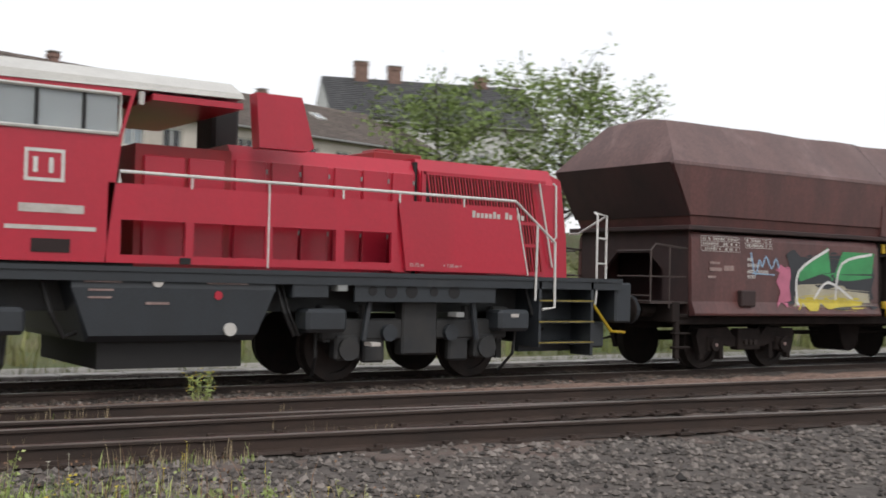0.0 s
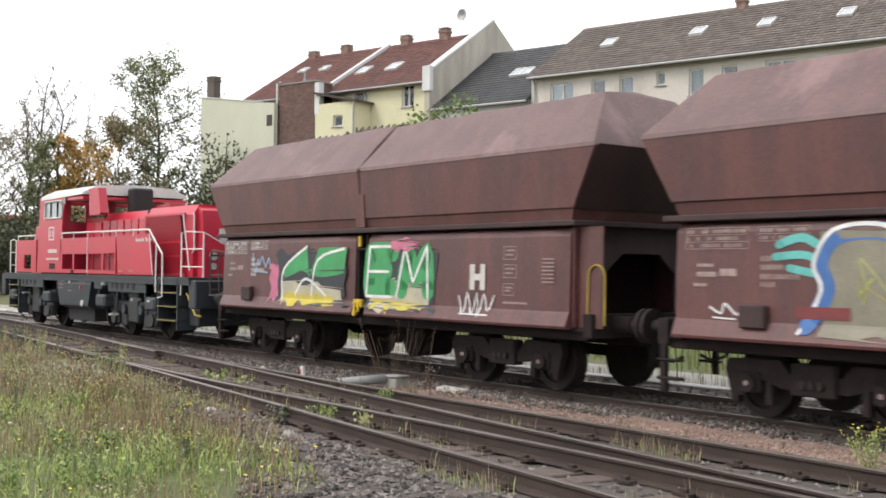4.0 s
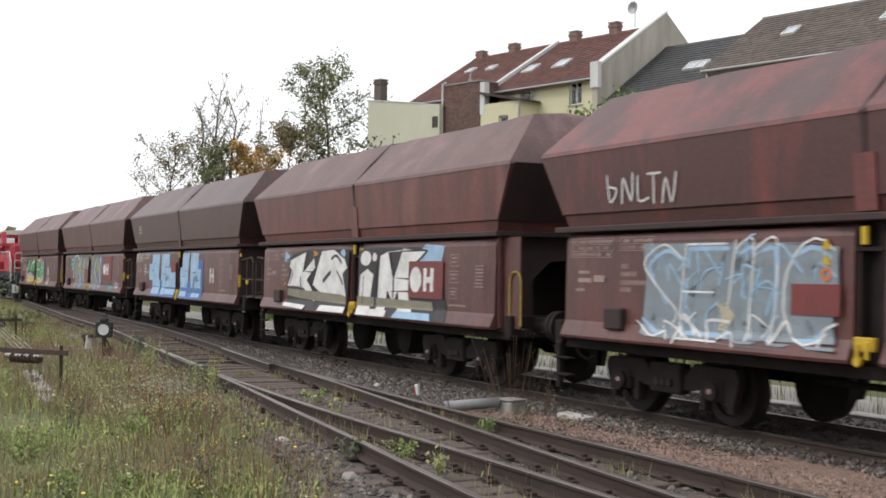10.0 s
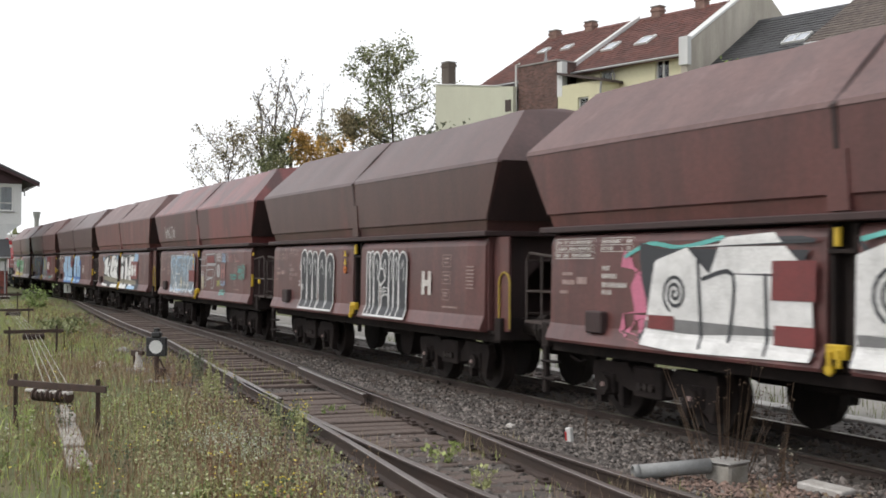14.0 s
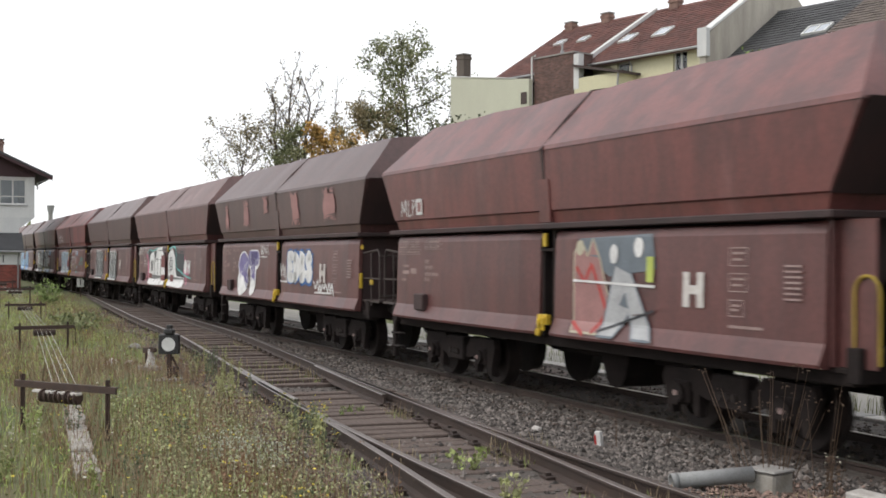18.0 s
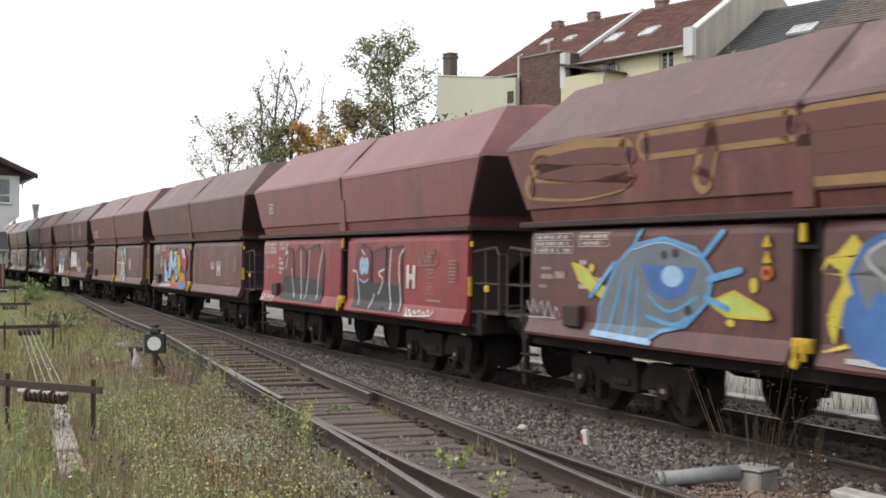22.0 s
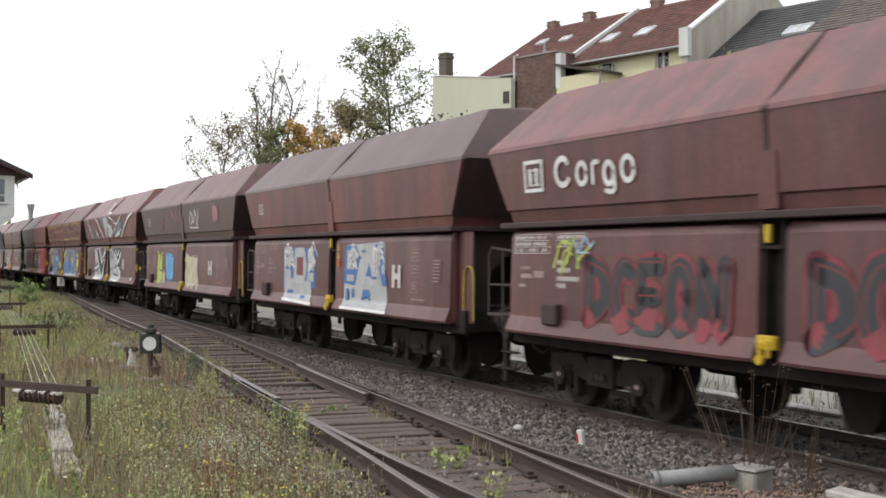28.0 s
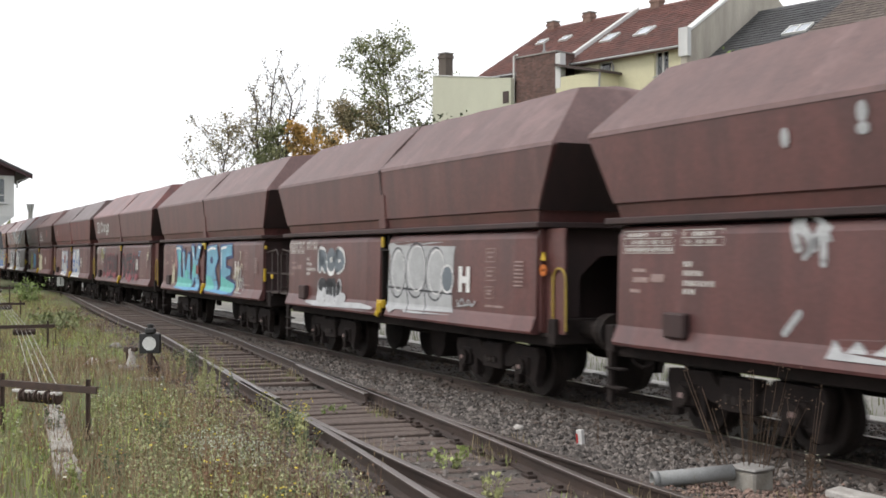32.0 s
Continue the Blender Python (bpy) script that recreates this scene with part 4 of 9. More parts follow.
    disc(bm, (-8.05, 1.38), 0.07, -1.47, -1.44, 14)
    part("gauge", bm, LETTER, L)
    part("control_box", boxes((-6.2, -5.66, -1.46, -1.1, 1.2, 1.46), bevel=0.015), LOCOGREY, L)
    for a, b in ((-6.0, -5.38), (-2.8, -2.22), (-10.2, -9.62), (-13.3, -12.75)):
        part("sand_box", boxes((a, b, -1.5, -1.1, 0.74, 1.06), bevel=0.05), LOCOGREY, L)
        part("sand_box", boxes((a, b, 1.1, 1.5, 0.74, 1.06), bevel=0.05), LOCOGREY, L)
    for x, r in ((-6.35, 0.03), (-6.28, 0.022), (-2.15, 0.03), (-9.4, 0.03)):
        part("hose", tube(bmesh.new(), [(x, -1.25, 1.4), (x + 0.1, -1.32, 1.0), (x + 0.28, -1.25, 0.7), (x + 0.45, -1.15, 0.75)], r, 6), BLACK, L)
    for i, (a, c0, c1) in enumerate(((-5.55, 1.3, 1.38), (-5.0, 0.55, 0.6), (-3.6, 0.95, 1.02), (-2.6, 0.95, 1.0), (-12.0, 0.95, 1.0))):
        part("label_plate", boxes((a, a + 0.14, -1.512, -1.3, c0, c1)), LETTER if i % 2 else PIPE, L)
    part("red_tank_mark", disc(bmesh.new(), (-7.25, 1.22), 0.055, -1.462, -1.44, 14), LOCORED, L)
    part("lamp_socket", boxes((-7.8, -7.66, -1.53, -1.5, 1.6, 1.68)), BLACK, L)
    for c in (-4.05, -11.5):
        for s in (-1, 1):
            bm = panel_with_holes(c - 1.2, c + 1.2, 1.16, 1.46, [], s * 1.4, s * 1.44)
            g = part("frame_girder", bm, LOCOGREY, L)
            for h, r in ((-0.92, 0.07), (-0.62, 0.1), (-0.28, 0.1), (0.1, 0.07), (0.45, 0.1)):
                bm = bmesh.new()
                disc(bm, (c + h, 1.31), r, min(s * 1.436, s * 1.446), max(s * 1.436, s * 1.446), 16)
                part("girder_hole", bm, BLACK, g)
        b = part("bogie", boxes((-1.6, 1.6, -1.22, -1.06, 0.62, 0.92), bevel=0.03), LOCOUNDER, L, m=pose(c, 0, 0))
        part("bogie_frame", boxes((-1.6, 1.6, 1.06, 1.22, 0.62, 0.92), bevel=0.03), LOCOUNDER, b)
        for y in (-1.26, 1.02):
            part("bolster", boxes((-0.3, 0.3, y, y + 0.24, 0.4, 1.2), bevel=0.03), LOCOUNDER, b)
        for x0 in (-1.62, 1.3):
            part("end_bracket", boxes((x0, x0 + 0.32, -1.24, -1.05, 0.75, 1.1), bevel=0.03), LOCOUNDER, b)
        for x0 in (-0.9, 0.55):
            part("brake_hanger", boxes((x0, x0 + 0.35, -1.2, -1.06, 0.3, 0.66), bevel=0.03), LOCOUNDER, b)
        for a in (-1.18, 1.18):
            for y, m in ((-0.75, pose(a, -0.75, 0.5)), (0.75, pose(a, 0.75, 0.5, 0, 0, 180))):
                wh = put("wheel", LOCO_WHEEL, WHEEL, b, m=m)
                ROLLING.append((wh, m, 1 if y < 0 else -1))
            part("axle_box", disc(boxes((a - 0.2, a + 0.2, -1.25, -1.05, 0.34, 0.7), bevel=0.03), (a, 0.5), 0.16, -1.3, -1.24, 14), LOCOUNDER, b)
            for q in (-0.3, 0.3):
                part("spring", tube(bmesh.new(), [(a + q, -1.14, 0.6), (a + q, -1.14, 1.1)], 0.07, 8), LOCOUNDER, b)
            part("brake_cylinder", disc(bmesh.new(), (a * 0.45, 0.72), 0.12, -1.3, -1.16, 14), LOCOGREY, b)
            part("damper", tube(bmesh.new(), [(a * 0.75, -1.3, 1.15), (a * 0.82, -1.3, 0.62)], 0.045, 8), LOCOGREY, b)
            part("sand_pipe", tube(bmesh.new(), [(a * 1.45, -1.28, 0.8), (a * 1.43, -1.25, 0.4), (a * 1.36, -1.0, 0.12)], 0.025, 6), BLACK, b)
            part("brake_block", boxes((a + 0.5, a + 0.6, -0.85, -0.65, 0.3, 0.8)), LOCOUNDER, b)
    # writing: makers' words and numbers are bars
    bm = boxes(*[(-3.35 + i * .075, -3.35 + i * .075 + (.055 if i not in (7, 10) else .0), -1.506, -1.5, 2.4, 2.47 + .03 * (i in (0, 5, 8, 11))) for i in range(13) if i not in (7, 10)])
    part("maker_mark", bm, LETTER, L)
    letters("15.72 m", 0.075, LETTER, L, pose(-4.42, -1.503, 1.66) @ FACE, "length_marking")
    letters("+ 7.06 m +", 0.075, LETTER, L, pose(-3.85, -1.503, 1.66) @ FACE, "length_marking")
    bm = boxes((-9.75, -9.0, -1.506, -1.5, 2.16, 2.26))
    part("number_mark", bm, LETTER, L)
    part("number_mark", boxes((-9.9, -8.85, -1.506, -1.5, 1.96, 2.01)), LETTER, L)
    bm = boxes((-9.7, -9.24, -1.507, -1.5, 2.86, 2.9), (-9.7, -9.24, -1.507, -1.5, 2.52, 2.56), (-9.7, -9.66, -1.507, -1.5, 2.56, 2.86), (-9.28, -9.24, -1.507, -1.5, 2.56, 2.86), (-9.6, -9.55, -1.507, -1.5, 2.62, 2.8), (-9.42, -9.37, -1.507, -1.5, 2.62, 2.8))
    part("badge", bm, WHITE, L, "white framed badge")
    part("cab_vent", boxes((-9.6, -9.15, -1.508, -1.5, 1.7, 1.86)), GRILLE, L)
    part("tank_writing", boxes((-8.95, -8.5, -1.458, -1.44, 1.36, 1.385), (-8.9, -8.6, -1.458, -1.44, 1.26, 1.285), (-8.9, -8.62, -1.458, -1.44, 1.17, 1.195), (-7.4, -6.85, -1.458, -1.44, 1.36, 1.42), (-8.2, -7.9, -1.458, -1.44, 1.1, 1.13)), FAINT, L)["kind"] = "stuff"
    return L


loco = make_loco()
TRAIN_THINGS.append((loco, -0.3, None))


# ---- stencils and graffiti on the wagons ----
def spray(name, c, fade=0.35):
    return material("spray_" + name, c, 0.55, 0.0, tuple(v * (1 - fade) + 0.008 for v in c), 3.0, 0.8, (1, 1, 1), 40.0, 0.06)


SP = {k: spray(k, c) for k, c in {
    "white": (0.78, 0.78, 0.77), "black": (0.022, 0.022, 0.026), "ink": (0.03, 0.033, 0.04), "light_blue": (0.34, 0.52, 0.72), "blue": (0.05, 0.15, 0.4), "sky": (0.12, 0.36, 0.62),
    "green": (0.05, 0.33, 0.11), "yellow": (0.62, 0.5, 0.05), "gold": (0.34, 0.2, 0.08), "pink": (0.58, 0.17, 0.27), "grey": (0.2, 0.2, 0.2), "silver": (0.44, 0.45, 0.46),
    "olive": (0.25, 0.23, 0.17), "teal": (0.06, 0.4, 0.36), "red": (0.45, 0.05, 0.04), "orange": (0.58, 0.24, 0.03), "turquoise": (0.13, 0.5, 0.46), "purple": (0.19, 0.16, 0.36),
    "cream": (0.5, 0.46, 0.34), "maroon": (0.19, 0.035, 0.035), "rose": (0.36, 0.18, 0.17), "lime": (0.5, 0.58, 0.12), "slate": (0.15, 0.18, 0.21), "bare": (0.15, 0.055, 0.046), "mist": (0.24, 0.29, 0.33), "navy": (0.03, 0.05, 0.16), "aqua": (0.15, 0.38, 0.52), "crimson": (0.24, 0.035, 0.05)}.items()}
SIDE = [(0.985, -1.577), (1.02, -1.587), (1.18, -1.522), (1.22, -1.502), (1.75, -1.492), (2.28, -1.477), (2.37, -1.442), (2.68, -1.462), (3.1, -1.492), (3.52, -1.522), (3.56, -1.512), (3.86, -1.222), (4.12, -0.962), (4.33, -0.722)]


def on_side(x, z, lift):
    for (a, ya), (b, yb) in zip(SIDE, SIDE[1:]):
        if z <= b:
            break
    t = min(1, max(0, (z - a) / (b - a)))
    out = lift + (0.007 if z > 2.5 else 0.006) + (0.03 if z > 3.56 else 0)
    return (x, ya + (yb - ya) * t - out, z + (out * 0.6 if z > 3.56 else 0))


class Sheet:
    """Flat coloured shapes on a wagon's side."""
    def __init__(self):
        self.v, self.f = [], []

    def quad(self, pts, lift):
        k = len(self.v)
        self.v += [on_side(x, z, lift) for x, z in pts]
        self.f.append((k, k + 1, k + 2, k + 3))

    def stroke(self, pts, w, lift):
        pts = dense(pts, 0.05)
        k0 = len(self.v)
        n = len(pts)
        for i, (x, z) in enumerate(pts):
            a, b = pts[max(0, i - 1)], pts[min(n - 1, i + 1)]
            d = math.hypot(b[0] - a[0], b[1] - a[1]) or 1
            px, pz = -(b[1] - a[1]) / d * w / 2, (b[0] - a[0]) / d * w / 2
            self.v += [on_side(x + px, min(4.3, max(0.99, z + pz)), lift), on_side(x - px, min(4.3, max(0.99, z - pz)), lift)]
        for i in range(n - 1):
            k = k0 + 2 * i
            self.f.append((k, k + 1, k + 3, k + 2))
        for x, z in (pts[0], pts[-1]):
            self.dot(x, z, w / 2, lift)

    def dot(self, x, z, r, lift, n=10, rz=None):
        k = len(self.v)
        rz = rz or r
        self.v += [on_side(x + r * math.cos(6.2832 * i / n), min(4.3, max(0.99, z + rz * math.sin(6.2832 * i / n))), lift) for i in range(n)]
        self.f.append(tuple(range(k, k + n)))

    def fill(self, poly, lift, dz=0.035):
        z0, z1 = min(p[1] for p in poly), max(p[1] for p in poly)
        n = max(2, int((z1 - z0) / dz))
        rows = []
        for i in range(n + 1):
            z = z0 + (z1 - z0) * (i + 0.001) / (n + 0.002)
            xs = sorted(a[0] + (b[0] - a[0]) * (z - a[1]) / (b[1] - a[1]) for a, b in zip(poly, poly[1:] + poly[:1]) if (a[1] > z) != (b[1] > z))
            rows.append((z, xs))
        for (za, a), (zb, b) in zip(rows, rows[1:]):
            for j in range(0, min(len(a), len(b)) - 1, 2):
                self.quad([(a[j], za), (a[j + 1], za), (b[j + 1], zb), (b[j], zb)], lift)

    def link(self, name, mat, parent, label=""):
        if self.f:
            me = bpy.data.meshes.new(name)
            me.from_pydata(self.v, [], self.f)
            return put(name, me, mat, parent, label)


def dense(pts, step):
    out = []
    for a, b in zip(pts, pts[1:]):
        n = max(1, int(math.hypot(b[0] - a[0], b[1] - a[1]) / step))
        out += [(a[0] + (b[0] - a[0]) * i / n, a[1] + (b[1] - a[1]) * i / n) for i in range(n)]
    out.append(pts[-1])
    return out


def bent(pts, k=4):
    """A rounded line through points."""
    if len(pts) < 3:
        return pts
    p = [pts[0]] + list(pts) + [pts[-1]]
    out = []
    for i in range(1, len(p) - 2):
        for j in range(k):
            t = j / k
            out.append(tuple(0.5 * (2 * p[i][c] + (p[i + 1][c] - p[i - 1][c]) * t + (2 * p[i - 1][c] - 5 * p[i][c] + 4 * p[i + 1][c] - p[i + 2][c]) * t * t
                                    + (3 * p[i][c] - p[i - 1][c] - 3 * p[i + 1][c] + p[i + 2][c]) * t ** 3) for c in (0, 1)))
    return out + [pts[-1]]


def oval(cx, cz, rx, rz, a0=0, a1=360, n=12):
    return [(cx + rx * math.cos(radians(a0 + (a1 - a0) * i / n)), cz + rz * math.sin(radians(a0 + (a1 - a0) * i / n))) for i in range(n + 1)]


GLYPH = {
    "A": [[(0, 0), (.45, 1), (1, 0)], [(.2, .4), (.8, .4)]], "B": [[(0, 0), (0, 1), (.7, .9), (.6, .55), (0, .5)], [(.5, .5), (.9, .25), (.6, 0), (0, 0)]],
    "C": [oval(.55, .5, .5, .5, 50, 310)], "D": [[(0, 0), (0, 1)], bent([(0, 1), (.8, .8), (.9, .3), (0, 0)])], "E": [[(.9, 1), (0, 1), (0, 0), (.9, 0)], [(0, .5), (.7, .5)]],
    "H": [[(0, 0), (0, 1)], [(1, 0), (1, 1)], [(0, .5), (1, .5)]], "I": [[(.5, 0), (.5, .7)], [(.5, .95), (.5, 1)]], "K": [[(0, 0), (0.1, 1)], [(.9, 1), (.1, .5), (1, 0)]],
    "L": [[(.2, 1), (.1, 0), (.9, 0)]], "M": [[(0, 0), (.15, 1), (.5, .3), (.85, 1), (1, 0)]], "N": [[(0, 0), (.05, 1), (.9, 0), (1, 1)]], "O": [oval(.5, .5, .48, .5)],
    "P": [[(0, 0), (0, 1)], bent([(0, 1), (.8, .85), (.6, .5), (0, .45)])], "Q": [oval(.5, .55, .45, .45), [(.55, .3), (1, 0)]], "R": [[(0, 0), (0, 1)], bent([(0, 1), (.8, .85), (.6, .5), (.1, .45)]), [(.4, .45), (1, 0)]],
    "S": [bent([(.95, .85), (.5, 1), (.05, .8), (.5, .5), (.95, .25), (.5, 0), (0, .15)])], "T": [[(0, 1), (1, 1)], [(.5, 1), (.45, 0)]], "U": [bent([(0, 1), (.05, .2), (.5, 0), (.95, .2), (1, 1)])],
    "Y": [[(0, 1), (.5, .5), (1, 1)], [(.5, .5), (.45, 0)]], "m": [[(0, 0), (.05, 1)], bent([(.05, .9), (.4, 1), (.45, .4), (.45, 0)]), bent([(.45, .9), (.85, 1), (.95, .4), (.9, 0)])],
    "J": [bent([(.8, 1), (.75, .3), (.4, 0), (0, .2)])]}


def draw(door, spec, rnd, wagon):
    """One piece of graffiti: a list of layers, each ('kind', colour, ...)."""
    lift = 0.002
    for kind, colour, *a in spec:
        s = Sheet()
        host = wagon if kind.startswith("up") else door
        kind = kind.replace("up_", "")
        if kind == "patch":
            x0, x1, z0, z1, rough = a
            top = [(x0 + (x1 - x0) * i / 12, z1 - rough * rnd.random()) for i in range(13)]
            low = [(x1 - (x1 - x0) * i / 12, z0 + rough * rnd.random()) for i in range(13)]
            right = [(x1 - rough * rnd.random(), z1 - (z1 - z0) * i / 5) for i in range(1, 5)]
            left = [(x0 + rough * rnd.random(), z0 + (z1 - z0) * i / 5) for i in range(1, 5)]
            s.fill(top + right + low + left, lift)
        elif kind == "edge":
            s.stroke(a[0], a[1], lift)
        elif kind == "poly":
            s.fill(list(a[0]), lift)
        elif kind == "word":
            word, x0, x1, z0, z1, w, lean = a
            step = (x1 - x0) / len(word)
            for i, ch in enumerate(word):
                dx, gap = x0 + step * i + w * 0.35, step - w * 0.75
                hz = z1 - z0 - w
                up = rnd.uniform(-0.03, 0.03)
                for line in GLYPH[ch]:
                    s.stroke([(dx + gap * u + lean * (v - .5) * hz, z0 + w / 2 + hz * v + up) for u, v in line], w, lift)
        elif kind == "lines":
            for pts, w in a[0]:
                s.stroke(bent(pts), w, lift)
        elif kind == "dots":
            for x, z, r, rz in a[0]:
                s.dot(x, z, r, lift, 18, rz)
        elif kind == "tag":
            x0, x1, z0, z1, w = a
            n = max(4, int((x1 - x0) / 0.09))
            pts = [(x0 + (x1 - x0) * i / n + rnd.uniform(-.04, .04), (z0 if i % 2 else z1) + rnd.uniform(-.3, .3) * (z1 - z0)) for i in range(n + 1)]
            s.stroke(bent(pts, 3), w, lift)
            s.stroke([(x0 + 0.02, z0 - 0.03), (x1 - 0.1, z0 + rnd.uniform(-.05, .02))], w * .7, lift)
        elif kind == "haze":
            x0, x1, z0, z1, w, n = a
            for i in range(n):
                x, z = rnd.uniform(x0, x1), rnd.uniform(z0, z1)
                s.stroke(bent([(x, z), (x + rnd.uniform(-.1, .25), z + rnd.uniform(.05, .35)), (x + rnd.uniform(0, .4), z + rnd.uniform(-.1, .3))]), w * rnd.uniform(.4, 1), lift)
        elif kind == "spiral":
            cx, cz, r, w = a
            s.stroke([(cx + r * i / 40 * math.cos(i * .42), cz + r * i / 40 * math.sin(i * .42)) for i in range(4, 41)], w, lift)
        elif kind == "blocks":
            for x0, x1, z0, z1 in a[0]:
                n = max(1, int((z1 - z0) / 0.15))
                for i in range(n):
                    za, zb = z0 + (z1 - z0) * i / n, z0 + (z1 - z0) * (i + 1) / n
                    s.quad([(x0, za), (x1, za), (x1, zb), (x0, zb)], lift)
        ob = s.link("graffiti", SP[colour] if colour in SP else LETTER, host)
        if ob and kind not in ("poly", "patch", "edge"):
            ob["kind"] = "stuff"
        lift += 0.0016


def outlined(word, x0, x1, z0, z1, w, edge, fill, rim=0.07, lean=0.0, glow=None):
    spec = [("word", glow, word, x0 - .06, x1 + .06, z0 - .06, z1 + .06, w + rim * 2.6, lean)] if glow else []
    return spec + [("word", edge, word, x0, x1, z0, z1, w + rim, lean), ("word", fill, word, x0 + rim * .5, x1 - rim * .5, z0 + rim * .5, z1 - rim * .5, w - rim * .3, lean)]


def cut(fill, edge, pts, w):
    """A filled letter shape with its outline."""
    return [("poly", fill, pts), ("edge", edge, [*pts, pts[0]], w)]


def fingers(spans):
    """Tall dark strokes with round tops and flared feet, outlined in white."""
    out = []
    for x0, x1, top in spans:
        c, r = (x0 + x1) / 2, (x1 - x0) / 2
        pts = [(x0 + r * .25, 1.3), (x0 - r * .05, 1.06), (x1 + r * .12, 1.06), (x1 - r * .1, 1.32), (x1 + r * .02, top - r)] + [(c + r * math.cos(radians(a)), top - r + r * math.sin(radians(a))) for a in (30, 60, 90, 120, 150)] + [(x0, top - r)]
        out += cut("ink", "white", pts, .035) + [("edge", "white", [(c - r * .35, top - r * 1.6), (c, top - r * .8), (c + r * .3, top - r * 1.8), (c + r * .25, top - 0.5)], .022)]
    return out


def stencils(wagon, doors, k):
    """Load tables, numbers and rate marks are plain bars."""
    rnd = random.Random(50 + k)
    a, b = doors
    mat = LETTER if k in (0, 2, 6, 9, 10, 11, 15, 17, 18) else FAINT
    s = Sheet()
    for x0, x1, rows in ((1.15, 2.1, 3), (2.25, 2.95, 2)):
        z0, dz = 2.33 - 0.085 * rows, 0.085
        for i in range(rows + 1):
            s.quad([(x0, z0 + dz * i), (x1, z0 + dz * i), (x1, z0 + dz * i + .008), (x0, z0 + dz * i + .008)], 0.001)
        for x in (x0, x0 + (x1 - x0) * 0.33, x0 + (x1 - x0) * 0.66, x1):
            s.quad([(x, z0), (x + .008, z0), (x + .008, 2.33), (x, 2.33)], 0.001)
        for i in range(rows):
            x = x0 + 0.035
            while x < x1 - 0.06:
                w = rnd.choice((0.022, 0.03, 0.04))
                if rnd.random() < 0.8:
                    s.quad([(x, z0 + dz * i + .022), (x + w, z0 + dz * i + .022), (x + w, z0 + dz * i + .066), (x, z0 + dz * i + .066)], 0.001)
                x += w + 0.022
    s.link("load_table", mat, a)["kind"] = "stuff"
    s = Sheet()
    for z, xs in ((1.93, (2.3, 2.42)), (1.83, (2.3, 2.62)), (1.72, (2.3, 2.85)), (1.63, (2.3, 2.5))):
        x = xs[0]
        while x < xs[1]:
            s.quad([(x, z), (x + .035, z), (x + .035, z + .06), (x, z + .06)], 0.001)
            x += 0.055
    s.link("number_marking", mat, a)["kind"] = "stuff"
    s = Sheet()
    for x0, x1, z0, z1 in ((1.35, 1.6, 1.86, 1.9), (1.35, 1.65, 1.74, 1.8), (1.7, 1.95, 1.75, 1.84), (1.3, 1.5, 1.62, 1.66)):
        s.quad([(x0, z0), (x1, z0), (x1, z1), (x0, z1)], 0.001)
    s.link("small_marking", FAINT, a)["kind"] = "stuff"
    s = Sheet()
    for x0, x1, z0, z1 in ((10.2, 10.5, 1.95, 2.15), (10.2, 10.5, 1.68, 1.88), (10.2, 10.45, 1.42, 1.6)):
        for q0, q1, r0, r1_ in ((x0, x1, z0, z0 + .012), (x0, x1, z1 - .012, z1), (x0, x0 + .012, z0, z1), (x1 - .012, x1, z0, z1), (x0 + .05, x1 - .08, z0 + .06, z0 + .085), (x0 + .05, x1 - .05, z1 - .075, z1 - .05)):
            s.quad([(q0, r0), (q1, r0), (q1, r1_), (q0, r1_)], 0.001)
    s.quad([(10.2, 1.3), (10.75, 1.3), (10.75, 1.33), (10.2, 1.33)], 0.001)
    for i in range(7):
        s.quad([(11.05, 1.62 + i * .055), (11.3, 1.62 + i * .055), (11.3, 1.64 + i * .055), (11.05, 1.64 + i * .055)], 0.001)
    s.link("inspection_panel", FAINT, b)["kind"] = "stuff"
    if k not in (1, 3, 4, 6, 17, 18):
        s = Sheet()
        x = 9.42
        for x0, x1, z0, z1 in ((x, x + .12, 1.49, 1.88), (x + .25, x + .37, 1.49, 1.88), (x + .12, x + .25, 1.635, 1.735)):
            s.quad([(x0, z0), (x1, z0), (x1, (z0 + z1) / 2), (x0, (z0 + z1) / 2)], 0.012)
            s.quad([(x0, (z0 + z1) / 2), (x1, (z0 + z1) / 2), (x1, z1), (x0, z1)], 0.012)
        s.link("letter_mark", LETTER, b, "white stencilled letter H")
    if k in (5, 11, 14, 4):
        bm = bmesh.new()
        x, z = (5.72, 1.98) if k != 14 else (6.72, 1.98)
        for dz, mat2 in ((0.16, YELLOW), (0.0, YELLOW)):
            bm = bmesh.new()
            prism(bm, [(x, z + dz), (x + .13, z + dz), (x + .065, z + dz + .12)], -1.505, -1.49)
            part("warning_sign", bm, mat2, doors[1 if k == 14 else 0], "yellow warning triangle")
        part("warning_sign", ring(bmesh.new(), (x + .065, z - 0.1), 0.04, 0.075, -1.507, -1.49, 14), ORANGE, doors[1 if k == 14 else 0], "orange warning ring")
    if k in (2, 14, 10, 13, 15):
        s = Sheet()
        x, z = 1.55, 2.98
        for x0, x1, z0, z1 in ((x, x + .3, z, z + .03), (x, x + .3, z + .2, z + .23), (x, x + .03, z + .03, z + .2), (x + .27, x + .3, z + .03, z + .2), (x + .08, x + .12, z + .06, z + .17), (x + .17, x + .22, z + .06, z + .17)):
            s.quad([(x0, z0), (x1, z0), (x1, z1), (x0, z1)], 0.004)
        s.link("badge", LETTER, wagon, "worn white badge")


